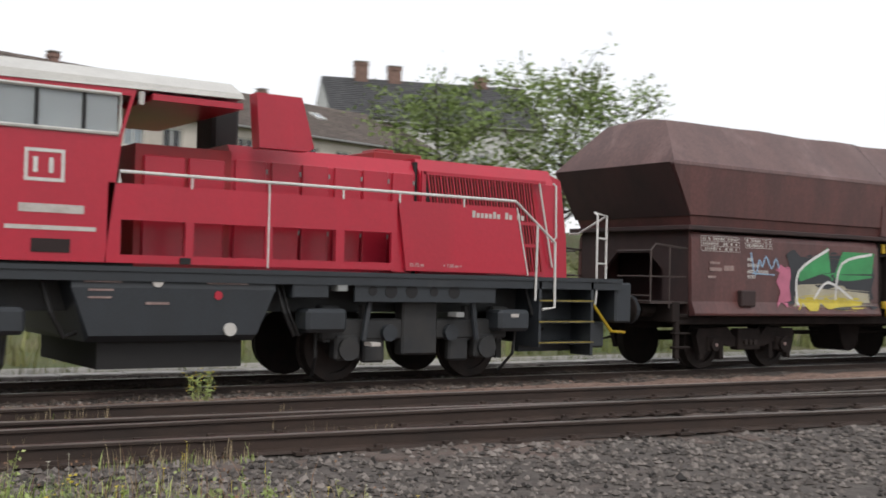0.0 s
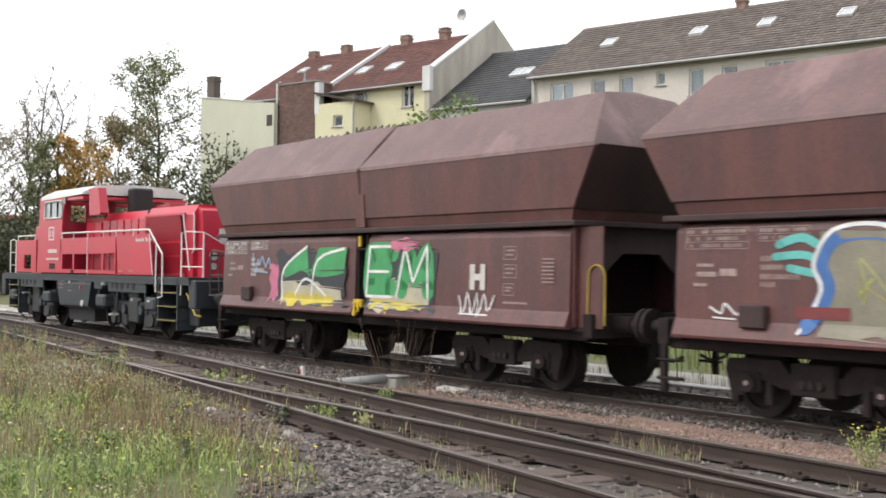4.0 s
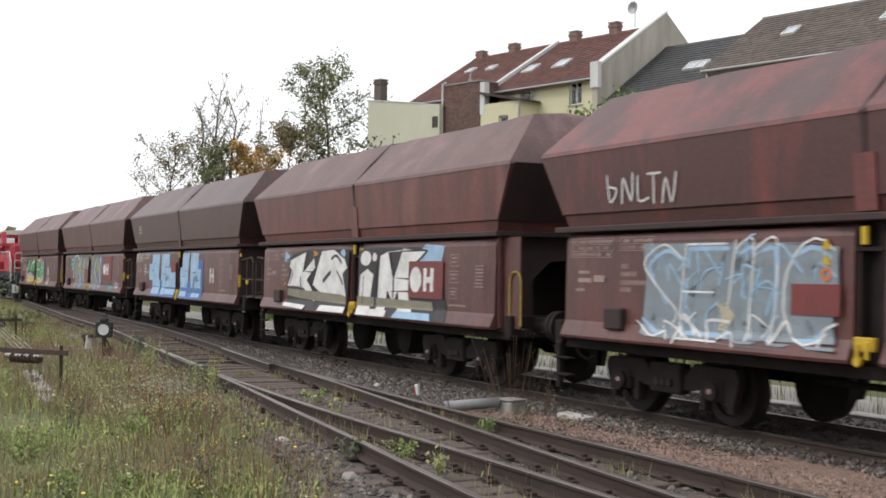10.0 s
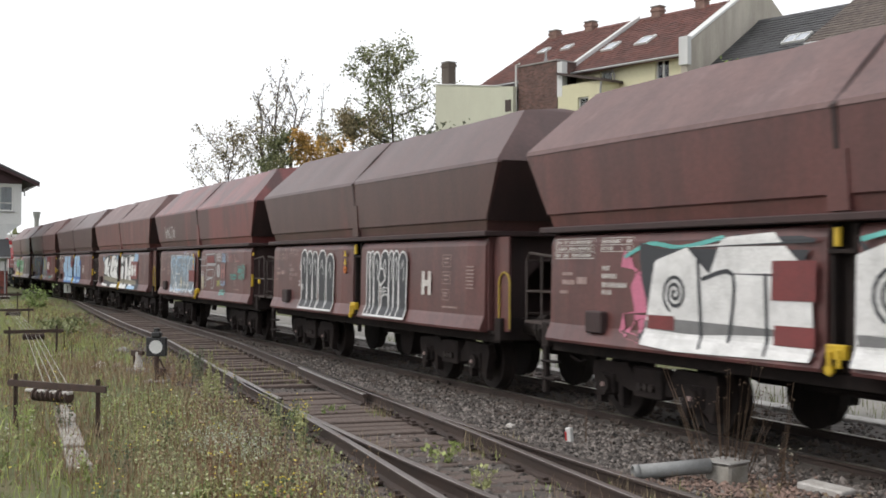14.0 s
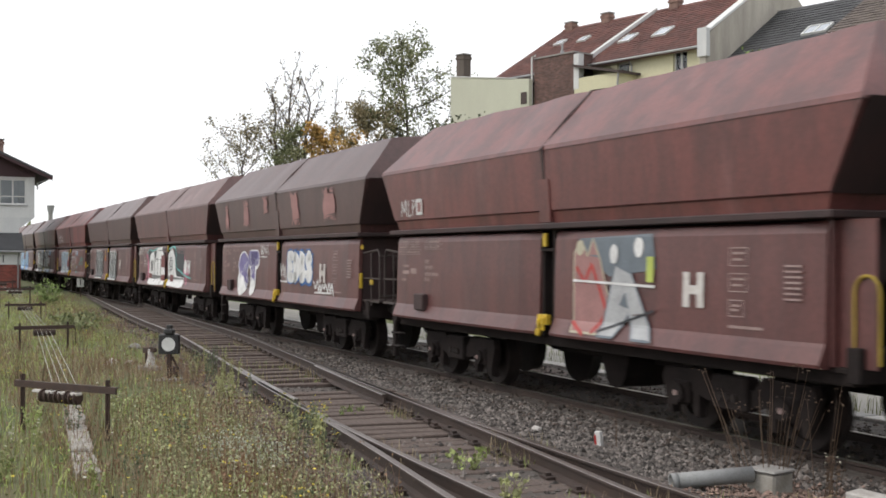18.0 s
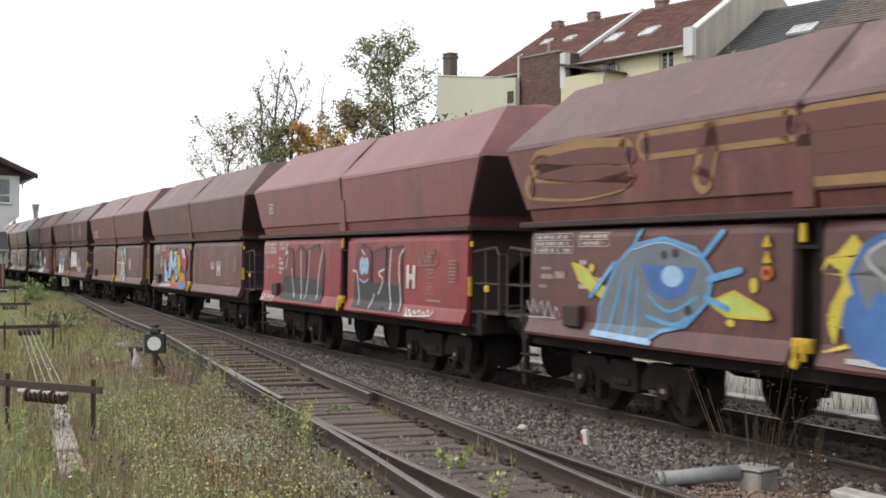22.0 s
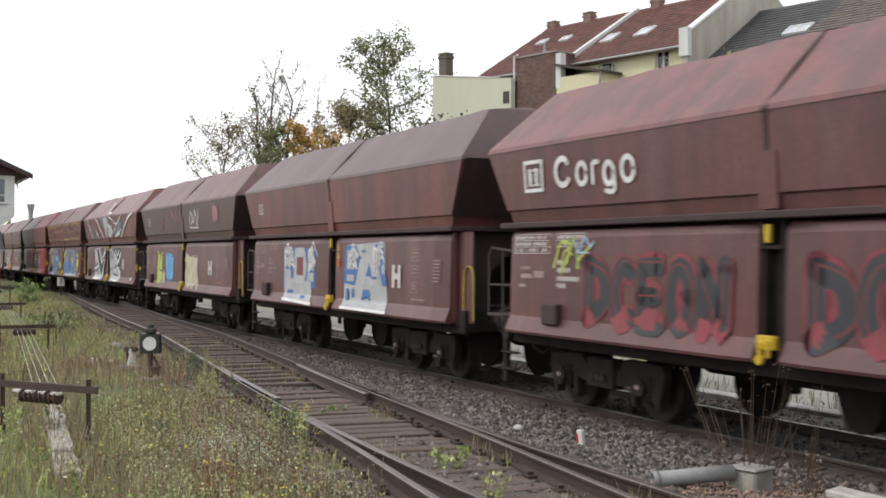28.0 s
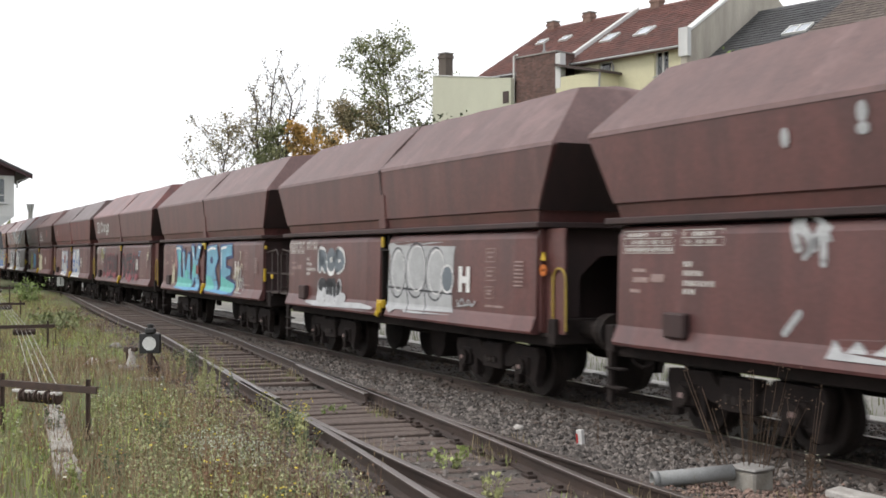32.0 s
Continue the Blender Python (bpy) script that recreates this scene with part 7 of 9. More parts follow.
GREYWOOD = material("weathered_wood", (0.14, 0.115, 0.095), 0.85, 0.0, (0.085, 0.07, 0.06), 4.0, 0.8, (6, 6, 0.5), 40, 0.4)
CURTAIN = material("net_curtain", (0.74, 0.74, 0.73), 0.9, 0.0, (0.55, 0.56, 0.58), 5.0, 0.8, (3, 1, 0.2))
REDFASCIA = material("red_fascia", (0.5, 0.03, 0.035), 0.5, 0.0, (0.4, 0.03, 0.035), 1.0)
GREENDOOR = material("green_door", (0.03, 0.06, 0.045), 0.6)
ROW = pose(0, 50.6, 0, 0, 0, 14.57)       # the row of houses: its fronts lie in y = 0 of this frame
WINDOW_ME = {}


def window_meshes(w, h, lights):
    key = (w, h, lights)
    if key not in WINDOW_ME:
        f = 0.085
        bm = panel_with_holes(-w / 2, w / 2, 0, h, [(-w / 2 + f + i * (w - f) / lights, -w / 2 + (i + 1) * (w - f) / lights, f, h - f) for i in range(lights)], 0.12, 0.19)
        pane = boxes((-w / 2 + f * 0.5, w / 2 - f * 0.5, 0.15, 0.165, f * 0.5, h - f * 0.5))
        sill = boxes((-w / 2 - 0.08, w / 2 + 0.08, -0.09, 0.12, -0.07, -0.012), bevel=0.012)
        rag = bmesh.new()
        n = int(w / 0.09)
        fold = [(-w / 2 + 0.03 + (w - 0.06) * i / n, 0.26 + 0.035 * (i % 2)) for i in range(n + 1)]
        prism(rag, fold + [(x, y + 0.01) for x, y in fold[::-1]], 0.02, h - 0.02, "xy")
        WINDOW_ME[key] = [mesh_of(b, s) for b, s in ((bm, "window"), (pane, "pane"), (sill, "sill"), (rag, "curtain"))]
    return WINDOW_ME[key]


def window(parent, u, z, w, h, lights, dice, m=None):
    """z is the window's middle; the opening is cut already."""
    a, b, c, d = window_meshes(w, h, lights)
    win = put("window", a, WHITE, parent, m=(m or Matrix()) @ pose(u, 0, z - h / 2))
    p = put("pane", b, CLEAR, win)
    p.visible_shadow = False
    put("sill", c, ZINC, win)
    if dice.random() < 0.82:
        put("curtain", d, CURTAIN, win)
    return win


def see_through(name):
    """Window glass that lets the dark room or a curtain show and mirrors the sky at a slant."""
    m = bpy.data.materials.new(name)
    m.use_nodes = True
    n, l = m.node_tree.nodes, m.node_tree.links
    tr, gl, mx, fr = n.new("ShaderNodeBsdfTransparent"), n.new("ShaderNodeBsdfGlossy"), n.new("ShaderNodeMixShader"), n.new("ShaderNodeFresnel")
    gl.inputs["Roughness"].default_value = 0.03
    tr.inputs[0].default_value = (0.75, 0.8, 0.82, 1)
    fr.inputs[0].default_value = 1.75
    l.new(fr.outputs[0], mx.inputs[0])
    l.new(tr.outputs[0], mx.inputs[1])
    l.new(gl.outputs[0], mx.inputs[2])
    l.new(mx.outputs[0], n["Material Output"].inputs["Surface"])
    return m


CLEAR = see_through("window_pane")


def tiled(u0, u1, low, high, mat, parent, tw=0.27, course=0.33, lap=0.026, holes=()):
    """Overlapping tiles on a slope from low (v, z) to high (v, z), each with its own lip."""
    dice = random.Random(int(u0 * 10))
    L = math.hypot(high[0] - low[0], high[1] - low[1])
    dv, dz = (high[0] - low[0]) / L, (high[1] - low[1]) / L
    nv, nz = -dz, dv
    verts, faces = [], []
    n, k = int(L / course), int((u1 - u0) / tw)
    for i in range(n):
        s0, s1 = L * i / n, L * (i + 1.1) / n
        for j in range(k):
            a, b = u0 + (u1 - u0) * j / k, u0 + (u1 - u0) * (j + 0.94) / k
            if any(h[0] < (a + b) / 2 < h[1] and h[2] < (s0 + s1) / 2 < h[3] for h in holes):
                continue
            e = lap + dice.uniform(0, 0.02)
            q = len(verts)
            for u, s, up in ((a, s0, e), (b, s0, e + 0.012), (b, s1, 0.012), (a, s1, 0.005), (a, s0, 0), (b, s0, 0)):
                verts.append((u, low[0] + dv * s + nv * up, low[1] + dz * s + nz * up))
            faces += [(q, q + 1, q + 2, q + 3), (q + 4, q + 5, q + 1, q)]
    me = bpy.data.meshes.new("roof_tiles")
    me.from_pydata(verts, [], faces)
    ob = put("roof_tiles", me, mat, parent)
    ob["kind"] = "stuff"
    return ob


def skylight(parent, u, z, low, high, w=0.75, h=1.0, lights=1):
    a = math.degrees(math.atan2(high[1] - low[1], high[0] - low[0]))
    k = (z - low[1]) / (high[1] - low[1])
    m = pose(u, low[0] + k * (high[0] - low[0]), z, a)
    bm = bmesh.new()
    fr = panel_with_holes(-w / 2, w / 2, -h / 2, h / 2, [(-w / 2 + 0.06 + i * (w - 0.06) / lights, -w / 2 + (i + 1) * (w - 0.06) / lights, -h / 2 + 0.06, h / 2 - 0.06) for i in range(lights)], -0.14, -0.02)
    sk = part("skylight", fr, WHITE, parent, "white-framed roof window", m @ pose(0, 0, 0, -90))
    part("pane", boxes((-w / 2 + 0.05, w / 2 - 0.05, -0.11, -0.085, -h / 2 + 0.05, h / 2 - 0.05)), SKYPANE, sk)
    bm.free()


SKYPANE = material("roof_pane", (0.4, 0.43, 0.46), 0.05, 0.0, (0.3, 0.33, 0.36), 0.8, 0.6, bump=0.0, spec=1.0)


def chimney(parent, u, v, z0, z1, w=0.55, d=0.5, mat=None, pots=0):
    bm = boxes((u - w / 2, u + w / 2, v - d / 2, v + d / 2, z0, z1), (u - w / 2 - .05, u + w / 2 + .05, v - d / 2 - .05, v + d / 2 + .05, z1 - 0.28, z1 - 0.12))
    c = part("chimney", bm, mat or CHIMNEYBRICK, parent, "brick chimney")
    part("cap", boxes((u - w / 2 - .06, u + w / 2 + .06, v - d / 2 - .06, v + d / 2 + .06, z1 + 0.002, z1 + 0.07)), CONCRETE, c)
    for i in range(pots):
        bm = bmesh.new()
        disc(bm, (u - w / 4 + i * w / 2, v), 0.1, z1 + 0.07, z1 + 0.4, 8, "z")
        part("chimney_pot", bm, CHIMNEYBRICK, c)


def gable_house(name, label, u0, u1, z0, eave, ridge, vr, wins, wall, roof, sky=(), seed=1, base=None, category="house", gutter=True, end_walls=True, m=None):
    """A long house with a saddle roof; wins holds (u, z, width, height, lights)."""
    H = thing(name, label, category, m=m or ROW)
    dice = random.Random(seed)
    holes = [(u - w / 2, u + w / 2, z - h / 2, z + h / 2) for u, z, w, h, _ in wins]
    part("wall", panel_with_holes(u0, u1, z0, eave, holes, 0, 0.35), wall, H)
    part("back_wall", boxes((u0, u1, 2 * vr - 0.35, 2 * vr, z0, eave)), wall, H)
    for a in (u0, u1 - 0.3):
        part("gable_wall", prism(bmesh.new(), [(0.352, z0), (2 * vr - 0.352, z0), (2 * vr - .352, eave - .02), (vr, ridge - 0.27), (0.352, eave - .02)], a, a + 0.3, "yz"), wall, H)
    part("floor_slab", boxes((u0 + .3, u1 - .3, 0.36, 2 * vr - 0.36, eave - 0.2, eave - 0.05), *[(u0 + .3, u1 - .3, 0.36, 2 * vr - 0.36, z, z + 0.2) for z in (eave - 2.85, eave - 5.5)]), CONCRETE, H)
    t = (ridge - eave) / vr
    low, high = (-0.4, eave - 0.4 * t + 0.03), (vr, ridge)
    part("roof", prism(bmesh.new(), [(-0.4, low[1] - 0.04), (vr, ridge - 0.04), (2 * vr + 0.4, low[1] - 0.04), (2 * vr + .4, low[1] - 0.22), (vr, ridge - 0.24), (-0.4, low[1] - 0.22)], u0 - 0.02, u1 + 0.02, "yz"), roof, H)
    tiled(u0, u1, low, high, roof, H)
    ridge_bm = bmesh.new()
    for i in range(int((u1 - u0) / 0.4)):
        a = u0 + 0.4 * i
        prism(ridge_bm, [(vr - 0.15, ridge - 0.06), (vr, ridge + 0.09), (vr + 0.15, ridge - 0.06)], a, a + 0.385, "yz")
    part("ridge_tiles", ridge_bm, roof, H)
    if gutter:
        bm = bmesh.new()
        tube(bm, [(u0, -0.46, low[1] - 0.1), (u1, -0.46, low[1] - 0.1)], 0.075, 8)
        part("gutter", bm, ZINC, H)
    for u, z, w, h, lights in wins:
        window(H, u, z, w, h, lights, dice)
    for s in sky:
        skylight(H, s[0], s[1], low, high, *s[2:])
    return H


def drainpipe(parent, u, z0, z1):
    bm = bmesh.new()
    tube(bm, [(u, -0.42, z1), (u, -0.12, z1 - 0.4), (u, -0.1, z0)], 0.05, 8)
    part("drainpipe", bm, ZINC, parent)


wins = []
for u in (-41.4, -29, -25, -11.6, -7.7):
    wins += [(u, z, 1.5, 1.35, 2) for z in (11.45, 8.85, 6.25)]
for u in (-39.1, -37.4, -33.4, -31.6, -22.3, -20.6, -16.1, -14.5):
    wins += [(u, z, 0.85, 1.35, 1) for z in (11.45, 8.85, 6.25)]
for u in (-35.4, -18.4):
    wins += [(u, 11.8, 0.5, 0.7, 1), (u, 9.8, 0.95, 1.6, 1), (u, 7.2, 0.95, 1.6, 1)]
flats = gable_house("apartment_building", "long beige-grey plastered apartment block with brown tiled roof", -43.4, -5.8, 2.2, 12.8, 16.2, 5.5, wins, PLASTER, TILEBROWN,
                    [(u, 14.6) for u in (-40.1, -34.7, -30.9, -26.8, -23.4, -14, -9.5)], 4, category="apartment building")
for u in (-23.4, -9.4, -43.1):
    drainpipe(flats, u, 2.6, 12.6)
for u in (-33.4, -21.5, -14.0):
    chimney(flats, u, 5.5, 15.9, 16.75, 0.5, 0.5)
part("stair_bay", panel_with_holes(-9.3, -5.82, 2.2, 12.55, [(-8.46, -6.94, z - .69, z + .69) for z in (11.45, 8.85, 6.25)], -0.03, -0.003), PINKPLASTER, flats, "pinkish plastered end bay")
us = [-3.4, 1.9, 4.4, 7.0, 9.7, 12.3, 14.9, 17.4, 19.9, 22.5, 25.1, 27.7, 30.4, 33.0, 35.6, 38.2]
low_flats = gable_house("apartment_building", "lower pale plastered apartment block with dull brown tiled roof", -5.75, 42, 2.2, 10.4, 13.1, 5.2,
                        [(u, z, 1.3 if i % 3 else 0.9, 1.25, 2 if i % 3 else 1) for i, u in enumerate(us) for z in (8.9, 6.3)], PLASTER, TILEBROWN,
                        [(u, 12.0) for u in (-4.4, 0.7, 6.1, 12.4, 16.7, 23, 28.7, 33.5)], 9, category="apartment building")
for u in (-5.3, 10.9, 24, 40):
    drainpipe(low_flats, u, 2.6, 10.2)
for u in (3.2, 15.5, 30.5):
    chimney(low_flats, u, 5.2, 12.9, 13.6, 0.5, 0.5)

slate = gable_house("slate_house", "white house with a steep dark slate roof and twin skylights", -50.3, -43.45, 2.2, 11.6, 15.5, 5.8, [(-47, 9.8, 1.2, 1.3, 2), (-45, 9.8, 1.0, 1.3, 1)], WHITEWALL, SLATE, [(-45.9, 13.5, 1.4, 0.95, 2)], 5)

red = gable_house("tenement_house", "pale yellow tenement house with weathered red tiled roof", -67.0, -50.75, 2.2, 13.3, 17.0, 6.0, [(-52.4, 12.35, 0.95, 1.35, 2), (-56.4, 12.55, 0.9, 0.7, 1), (-56.2, 9.2, 1.0, 1.5, 2), (-53.6, 9.2, 1.0, 1.5, 2)], YELLOWWALL, TILERED,
                  [(-58.0, 14.7, 0.85, 1.1), (-55.4, 14.7, 0.95, 1.1), (-65.0, 15.6, 0.7, .7), (-62.8, 15.5, 0.7, .7)], 6)
part("firewall", prism(bmesh.new(), [(-0.5, 2.2), (12.3, 2.2), (12.3, 13.4), (6.0, 17.7), (-0.5, 13.5)], -50.72, -50.33, "yz"), FIREWALL, red, "stained grey concrete firewall gable")
part("coping", prism(bmesh.new(), [(-0.56, 13.52), (6.0, 17.73), (6.0, 17.85), (-0.56, 13.66)], -50.78, -50.28, "yz"), WHITE, red, "pale coping strip")
part("pillar", boxes((-50.8, -50.2, -0.62, -0.3, 12.4, 13.9), bevel=0.02), WHITEWALL, red)
part("parapet", prism(bmesh.new(), [(-0.5, 12.95), (6.0, 17.0), (6.0, 17.25), (-0.5, 13.3)], -59.3, -59.0, "yz"), WHITEWALL, red, "white sloping parapet across the roof")
part("fascia", boxes((-67.0, -58.6, -0.62, -0.44, 12.5, 12.85)), DARKWOOD, red)
for u, z in ((-66.3, 17.5), (-63.1, 17.6), (-57.6, 17.65), (-54.3, 17.75)):
    chimney(red, u, 6.0, 16.6, z - 0.1, 0.65, 0.5)
drainpipe(red, -55.7, 3, 13.0)
dish = bmesh.new()
for i in range(10):
    a, b = 2 * math.pi * i / 10, 2 * math.pi * (i + 1) / 10
    dish.faces.new([dish.verts.new(p) for p in ((0, 0.1, 0), (0.4 * math.cos(a), -0.05, 0.4 * math.sin(a)), (0.4 * math.cos(b), -0.05, 0.4 * math.sin(b)))])
tube(dish, [(0, 0.1, 0), (0, 0.2, -0.3), (0, 0.2, -1.2)], 0.03)
part("satellite_dish", dish, ZINC, red, "small grey satellite dish", pose(-52.6, 5.6, 18.3))

wing = thing("brick_wing", "dark brick side wing with a bare windowless wall", "house", m=ROW)
part("wall", boxes((-61.9, -58.7, -1.6, -0.02, 2.2, 13.6)), BRICKWALL, wing)
part("coping", boxes((-61.95, -58.65, -1.65, -0.02, 13.602, 13.68)), CONCRETE, wing)
part("corner_pipe", tube(bmesh.new(), [(-62.0, -1.7, 3), (-62.0, -1.7, 13.75), (-61.7, -1.7, 13.8)], 0.06), WHITE, wing)
part("stub_pillar", boxes((-58.69, -58.3, -1.62, -1.2, 11.5, 13.5)), WHITEWALL, wing)
bm = bmesh.new()
tube(bm, [(-60.4, -0.8, 13.6), (-60.4, -0.8, 14.0)], 0.12)
tube(bm, [(-60.4, -0.8, 14.0), (-60.4, -0.8, 14.4)], 0.06)
part("vent_pipe", bm, ZINC, wing)
lean = thing("side_extension", "low pale yellow extension with a dark lean-to roof", "house", m=ROW)
part("wall", panel_with_holes(-58.64, -55.4, 2.2, 12.1, [(-57.1, -56.3, 10.6, 11.3)], -1.6, -1.3), YELLOWWALL, lean)
part("side_wall", boxes((-55.7, -55.4, -1.298, -0.02, 2.2, 12.1)), YELLOWWALL, lean)
part("roof", prism(bmesh.new(), [(-58.64, 12.75), (-55.1, 12.0), (-55.1, 12.15), (-58.64, 12.9)], -1.8, -0.05), DARKWOOD, lean)
window(lean, -56.7, 10.95, 0.8, 0.7, 1, random.Random(3), pose(0, -1.6, 0))
bm = bmesh.new()
tube(bm, [(-55.2, -1.75, 12.0), (-55.3, -1.7, 11.5), (-55.3, -1.7, 3)], 0.06)
part("drainpipe", bm, ZINC, lean)
block = thing("cream_building", "plain pale cream rendered building with a flat roof", "house", m=ROW)
part("wall", prism(bmesh.new(), [(-69.1, 2.0), (-61.95, 2.0), (-61.95, 12.45), (-63.3, 12.6), (-69.1, 13.38)], -2.0, -1.7), CREAM, block)
part("side_wall", boxes((-69.1, -68.8, -1.69, 9, 2, 13.25)), CREAM, block)
part("flat_roof", prism(bmesh.new(), [(-69.2, 13.3), (-63.3, 12.5), (-61.97, 12.36), (-61.97, 12.25), (-63.3, 12.4), (-69.2, 13.18)], -1.69, -0.05), DARKWOOD, block)
part("edge_flashing", prism(bmesh.new(), [(-69.15, 13.39), (-63.3, 12.61), (-63.3, 12.66), (-69.15, 13.45)], -2.05, -1.65), WHITE, block)
chimney(block, -69.0, -1.0, 12.9, 14.85, 0.7, 0.6, GREYWOOD)
part("dark_board", boxes((-62.6, -62.1, -2.03, -2.002, 11.0, 11.7)), DARKWOOD, block)

fence = thing("balcony_fence", "weathered wooden plank fence round a raised terrace", "fence", m=ROW)
terrace = tagged(part("raised_terrace", boxes((-53.8, -44, -7.6, -0.05, 2.2, 7.7)), FIREWALL, None, "", ROW), "raised concrete terrace before the houses", "terrace")
for i in range(64):
    u = -53.7 + i * 0.152
    part("plank", boxes((u, u + 0.12, -7.5, -7.47, 7.75, 9.0 + 0.08 * ((i * 7) % 3) + (0.3 if i > 25 else 0))), GREYWOOD, fence)
for z in (8.0, 8.7):
    part("fence_rail", boxes((-53.75, -43.95, -7.46, -7.38, z, z + 0.1)), GREYWOOD, fence)
for u in (-53.7, -50.6, -47.3, -44.1):
    part("post", boxes((u, u + 0.14, -7.38, -7.24, 7.7, 9.3)), GREYWOOD, fence)

right_house = gable_house("corner_house", "white-gabled house with a dark roof and red brick chimneys", 0, 16, 2.0, 13.0, 16.6, 5.5, [(3, 10, 1.2, 1.4, 2), (7, 10, 1.2, 1.4, 2), (11, 10, 1.2, 1.4, 2)], WHITEWALL, SLATE, [], 8, m=pose(35.2, 66.5, 0, 0, 0, -20))
for u, z in ((3.0, 17.9), (5.6, 17.7), (12.5, 17.3)):
    chimney(right_house, u, 5.5, 16.2, z, 1.0, 0.7)

# ---- signal box and what stands at the far end ----
BOXM = pose(-72.0, 4.1, 0, 0, 0, 90)       # its gable looks along the track: x runs across it, y into it
cabin = thing("signal_box", "white plastered railway signal box with dark maroon gable", "signal box", m=BOXM)
part("front_wall", panel_with_holes(-2.7, 2.8, 4.25, 7.0, [(-1.85, 0.35, 5.0, 6.5), (0.85, 2.35, 5.0, 6.5)], 0, 0.3), WHITEWALL, cabin)
part("lower_wall", panel_with_holes(-2.7, 1.94, 0.9, 4.248, [(-0.68, 0.1, 3.3, 4.05)], 0, 0.3), WHITEWALL, cabin)
part("jetty", prism(bmesh.new(), [(1.942, 3.6), (2.8, 4.247), (1.942, 4.247)], 0, 8), WHITEWALL, cabin, "flared white jetty under the upper storey")
part("brick_base", boxes((-2.72, 1.98, 0.0, 8, -0.5, 0.898)), BASEBRICK, cabin)
for a, z0, z1 in ((2.5, 4.25, 7.0), (1.64, 0.9, 4.248), (-2.7, 0.9, 7.0)):
    part("side_wall", boxes((a, a + 0.3, 0.302, 8, z0, z1)), WHITEWALL, cabin)
part("back_wall", boxes((-2.4, 2.5, 7.7, 8, 4.25, 7)), WHITEWALL, cabin)
part("floor_slab", boxes((-2.4, 2.5, 0.31, 7.69, 4.05, 4.2)), CONCRETE, cabin)
for i in range(29):
    gb = bmesh.new()
    x0 = -2.75 + i * 0.193
    top = 8.25 - abs(x0 + 0.09) * 0.46
    prism(gb, [(x0, 6.62), (x0 + 0.19, 6.62), (x0 + 0.19, top), (x0, top)], -0.06 - 0.008 * (i % 2), -0.004)
    part("board", gb, MAROONBOARD, cabin, "dark maroon gable board")
for s in (-1, 1):
    part("roof", prism(bmesh.new(), [(0, 8.45), (s * 3.75, 6.72), (s * 3.75, 6.6), (0, 8.3)], -0.7, 8.6), SLATE, cabin)
    part("verge_board", prism(bmesh.new(), [(0, 8.29), (s * 3.74, 6.59), (s * 3.74, 6.42), (0, 8.12)], -0.69, -0.64), MAROONBOARD, cabin)
    bm = bmesh.new()
    tube(bm, [(s * 3.6, -0.5, 6.55), (s * 3.3, -0.35, 6.38), (s * 2.95, -0.12, 6.3), (s * 2.95, -0.12, 5.9)], 0.05)
    part("gutter_pipe", bm, ZINC, cabin)
chimney(cabin, 1.1, 4, 7.6, 9.1, 0.5, 0.5)
rng = random.Random(2)
for u, w, z, h, k in ((-0.75, 2.2, 5.75, 1.5, 3), (1.6, 1.5, 5.75, 1.5, 2)):
    win = window(cabin, u, z, w, h, k, rng)
    part("transom", boxes((-w / 2 + 0.07, w / 2 - 0.07, 0.115, 0.185, 0.45, 0.51)), WHITE, win)
part("hatch_window", boxes((-0.67, 0.09, 0.14, 0.17, 3.31, 4.04)), PANE, cabin, "small dark window")
for k in range(3):
    part("side_window", boxes((2.802, 2.83, 1.0 + 2.2 * k, 2.6 + 2.2 * k, 5.0, 6.5)), PANE, cabin)
part("light_fitting", boxes((0.62, 0.78, -0.16, -0.004, 4.42, 4.62), bevel=0.02), ZINC, cabin)
porch = thing("signal_box_porch", "brick lean-to before the signal box with mossy slate roof", "shed", m=BOXM)
part("brick_wall", panel_with_holes(-2.6, 1.94, -0.4, 1.5, [(-1.55, -0.9, -0.39, 1.48), (-0.1, 0.73, 0.45, 1.2)], -1.2, -0.95), BASEBRICK, porch)
part("name_band", boxes((-2.6, 1.94, -1.2, -0.95, 1.502, 2.3)), WHITEWALL, porch, "whitewashed band with the box's name")
for a in (-2.6, 1.69):
    part("side_wall", prism(bmesh.new(), [(-0.948, -0.4), (-0.004, -0.4), (-0.004, 3.1), (-0.948, 2.45)], a, a + 0.25, "yz"), BASEBRICK, porch)
part("roof", prism(bmesh.new(), [(-1.45, 2.28), (-0.004, 3.25), (-0.004, 3.35), (-1.45, 2.38)], -2.75, 2.1, "yz"), SLATE, porch)
part("gutter", tube(bmesh.new(), [(-2.75, -1.5, 2.28), (2.1, -1.5, 2.25)], 0.06, 8), ZINC, porch)
part("drainpipe", tube(bmesh.new(), [(1.85, -1.5, 2.25), (1.8, -1.27, 1.9), (1.8, -1.27, -0.3)], 0.045, 8), ZINC, porch)
part("door", boxes((-1.54, -0.91, -1.12, -1.06, -0.38, 1.47)), GREENDOOR, porch, "dark green door")
part("hatch", boxes((-0.08, 0.71, -1.16, -1.1, 0.47, 1.18), bevel=0.01), CHALKBOARD, porch, "pale boarded hatch")
letters("W1", 0.62, BLACK, porch, pose(0.2, -1.204, 1.62) @ FACE)
annex = thing("signal_box_annex", "low lean-to beside the signal box with dark slate roof", "shed", m=BOXM)
part("wall", boxes((-5.4, -2.76, 0.5, 6, -0.4, 2.6)), WHITEWALL, annex)
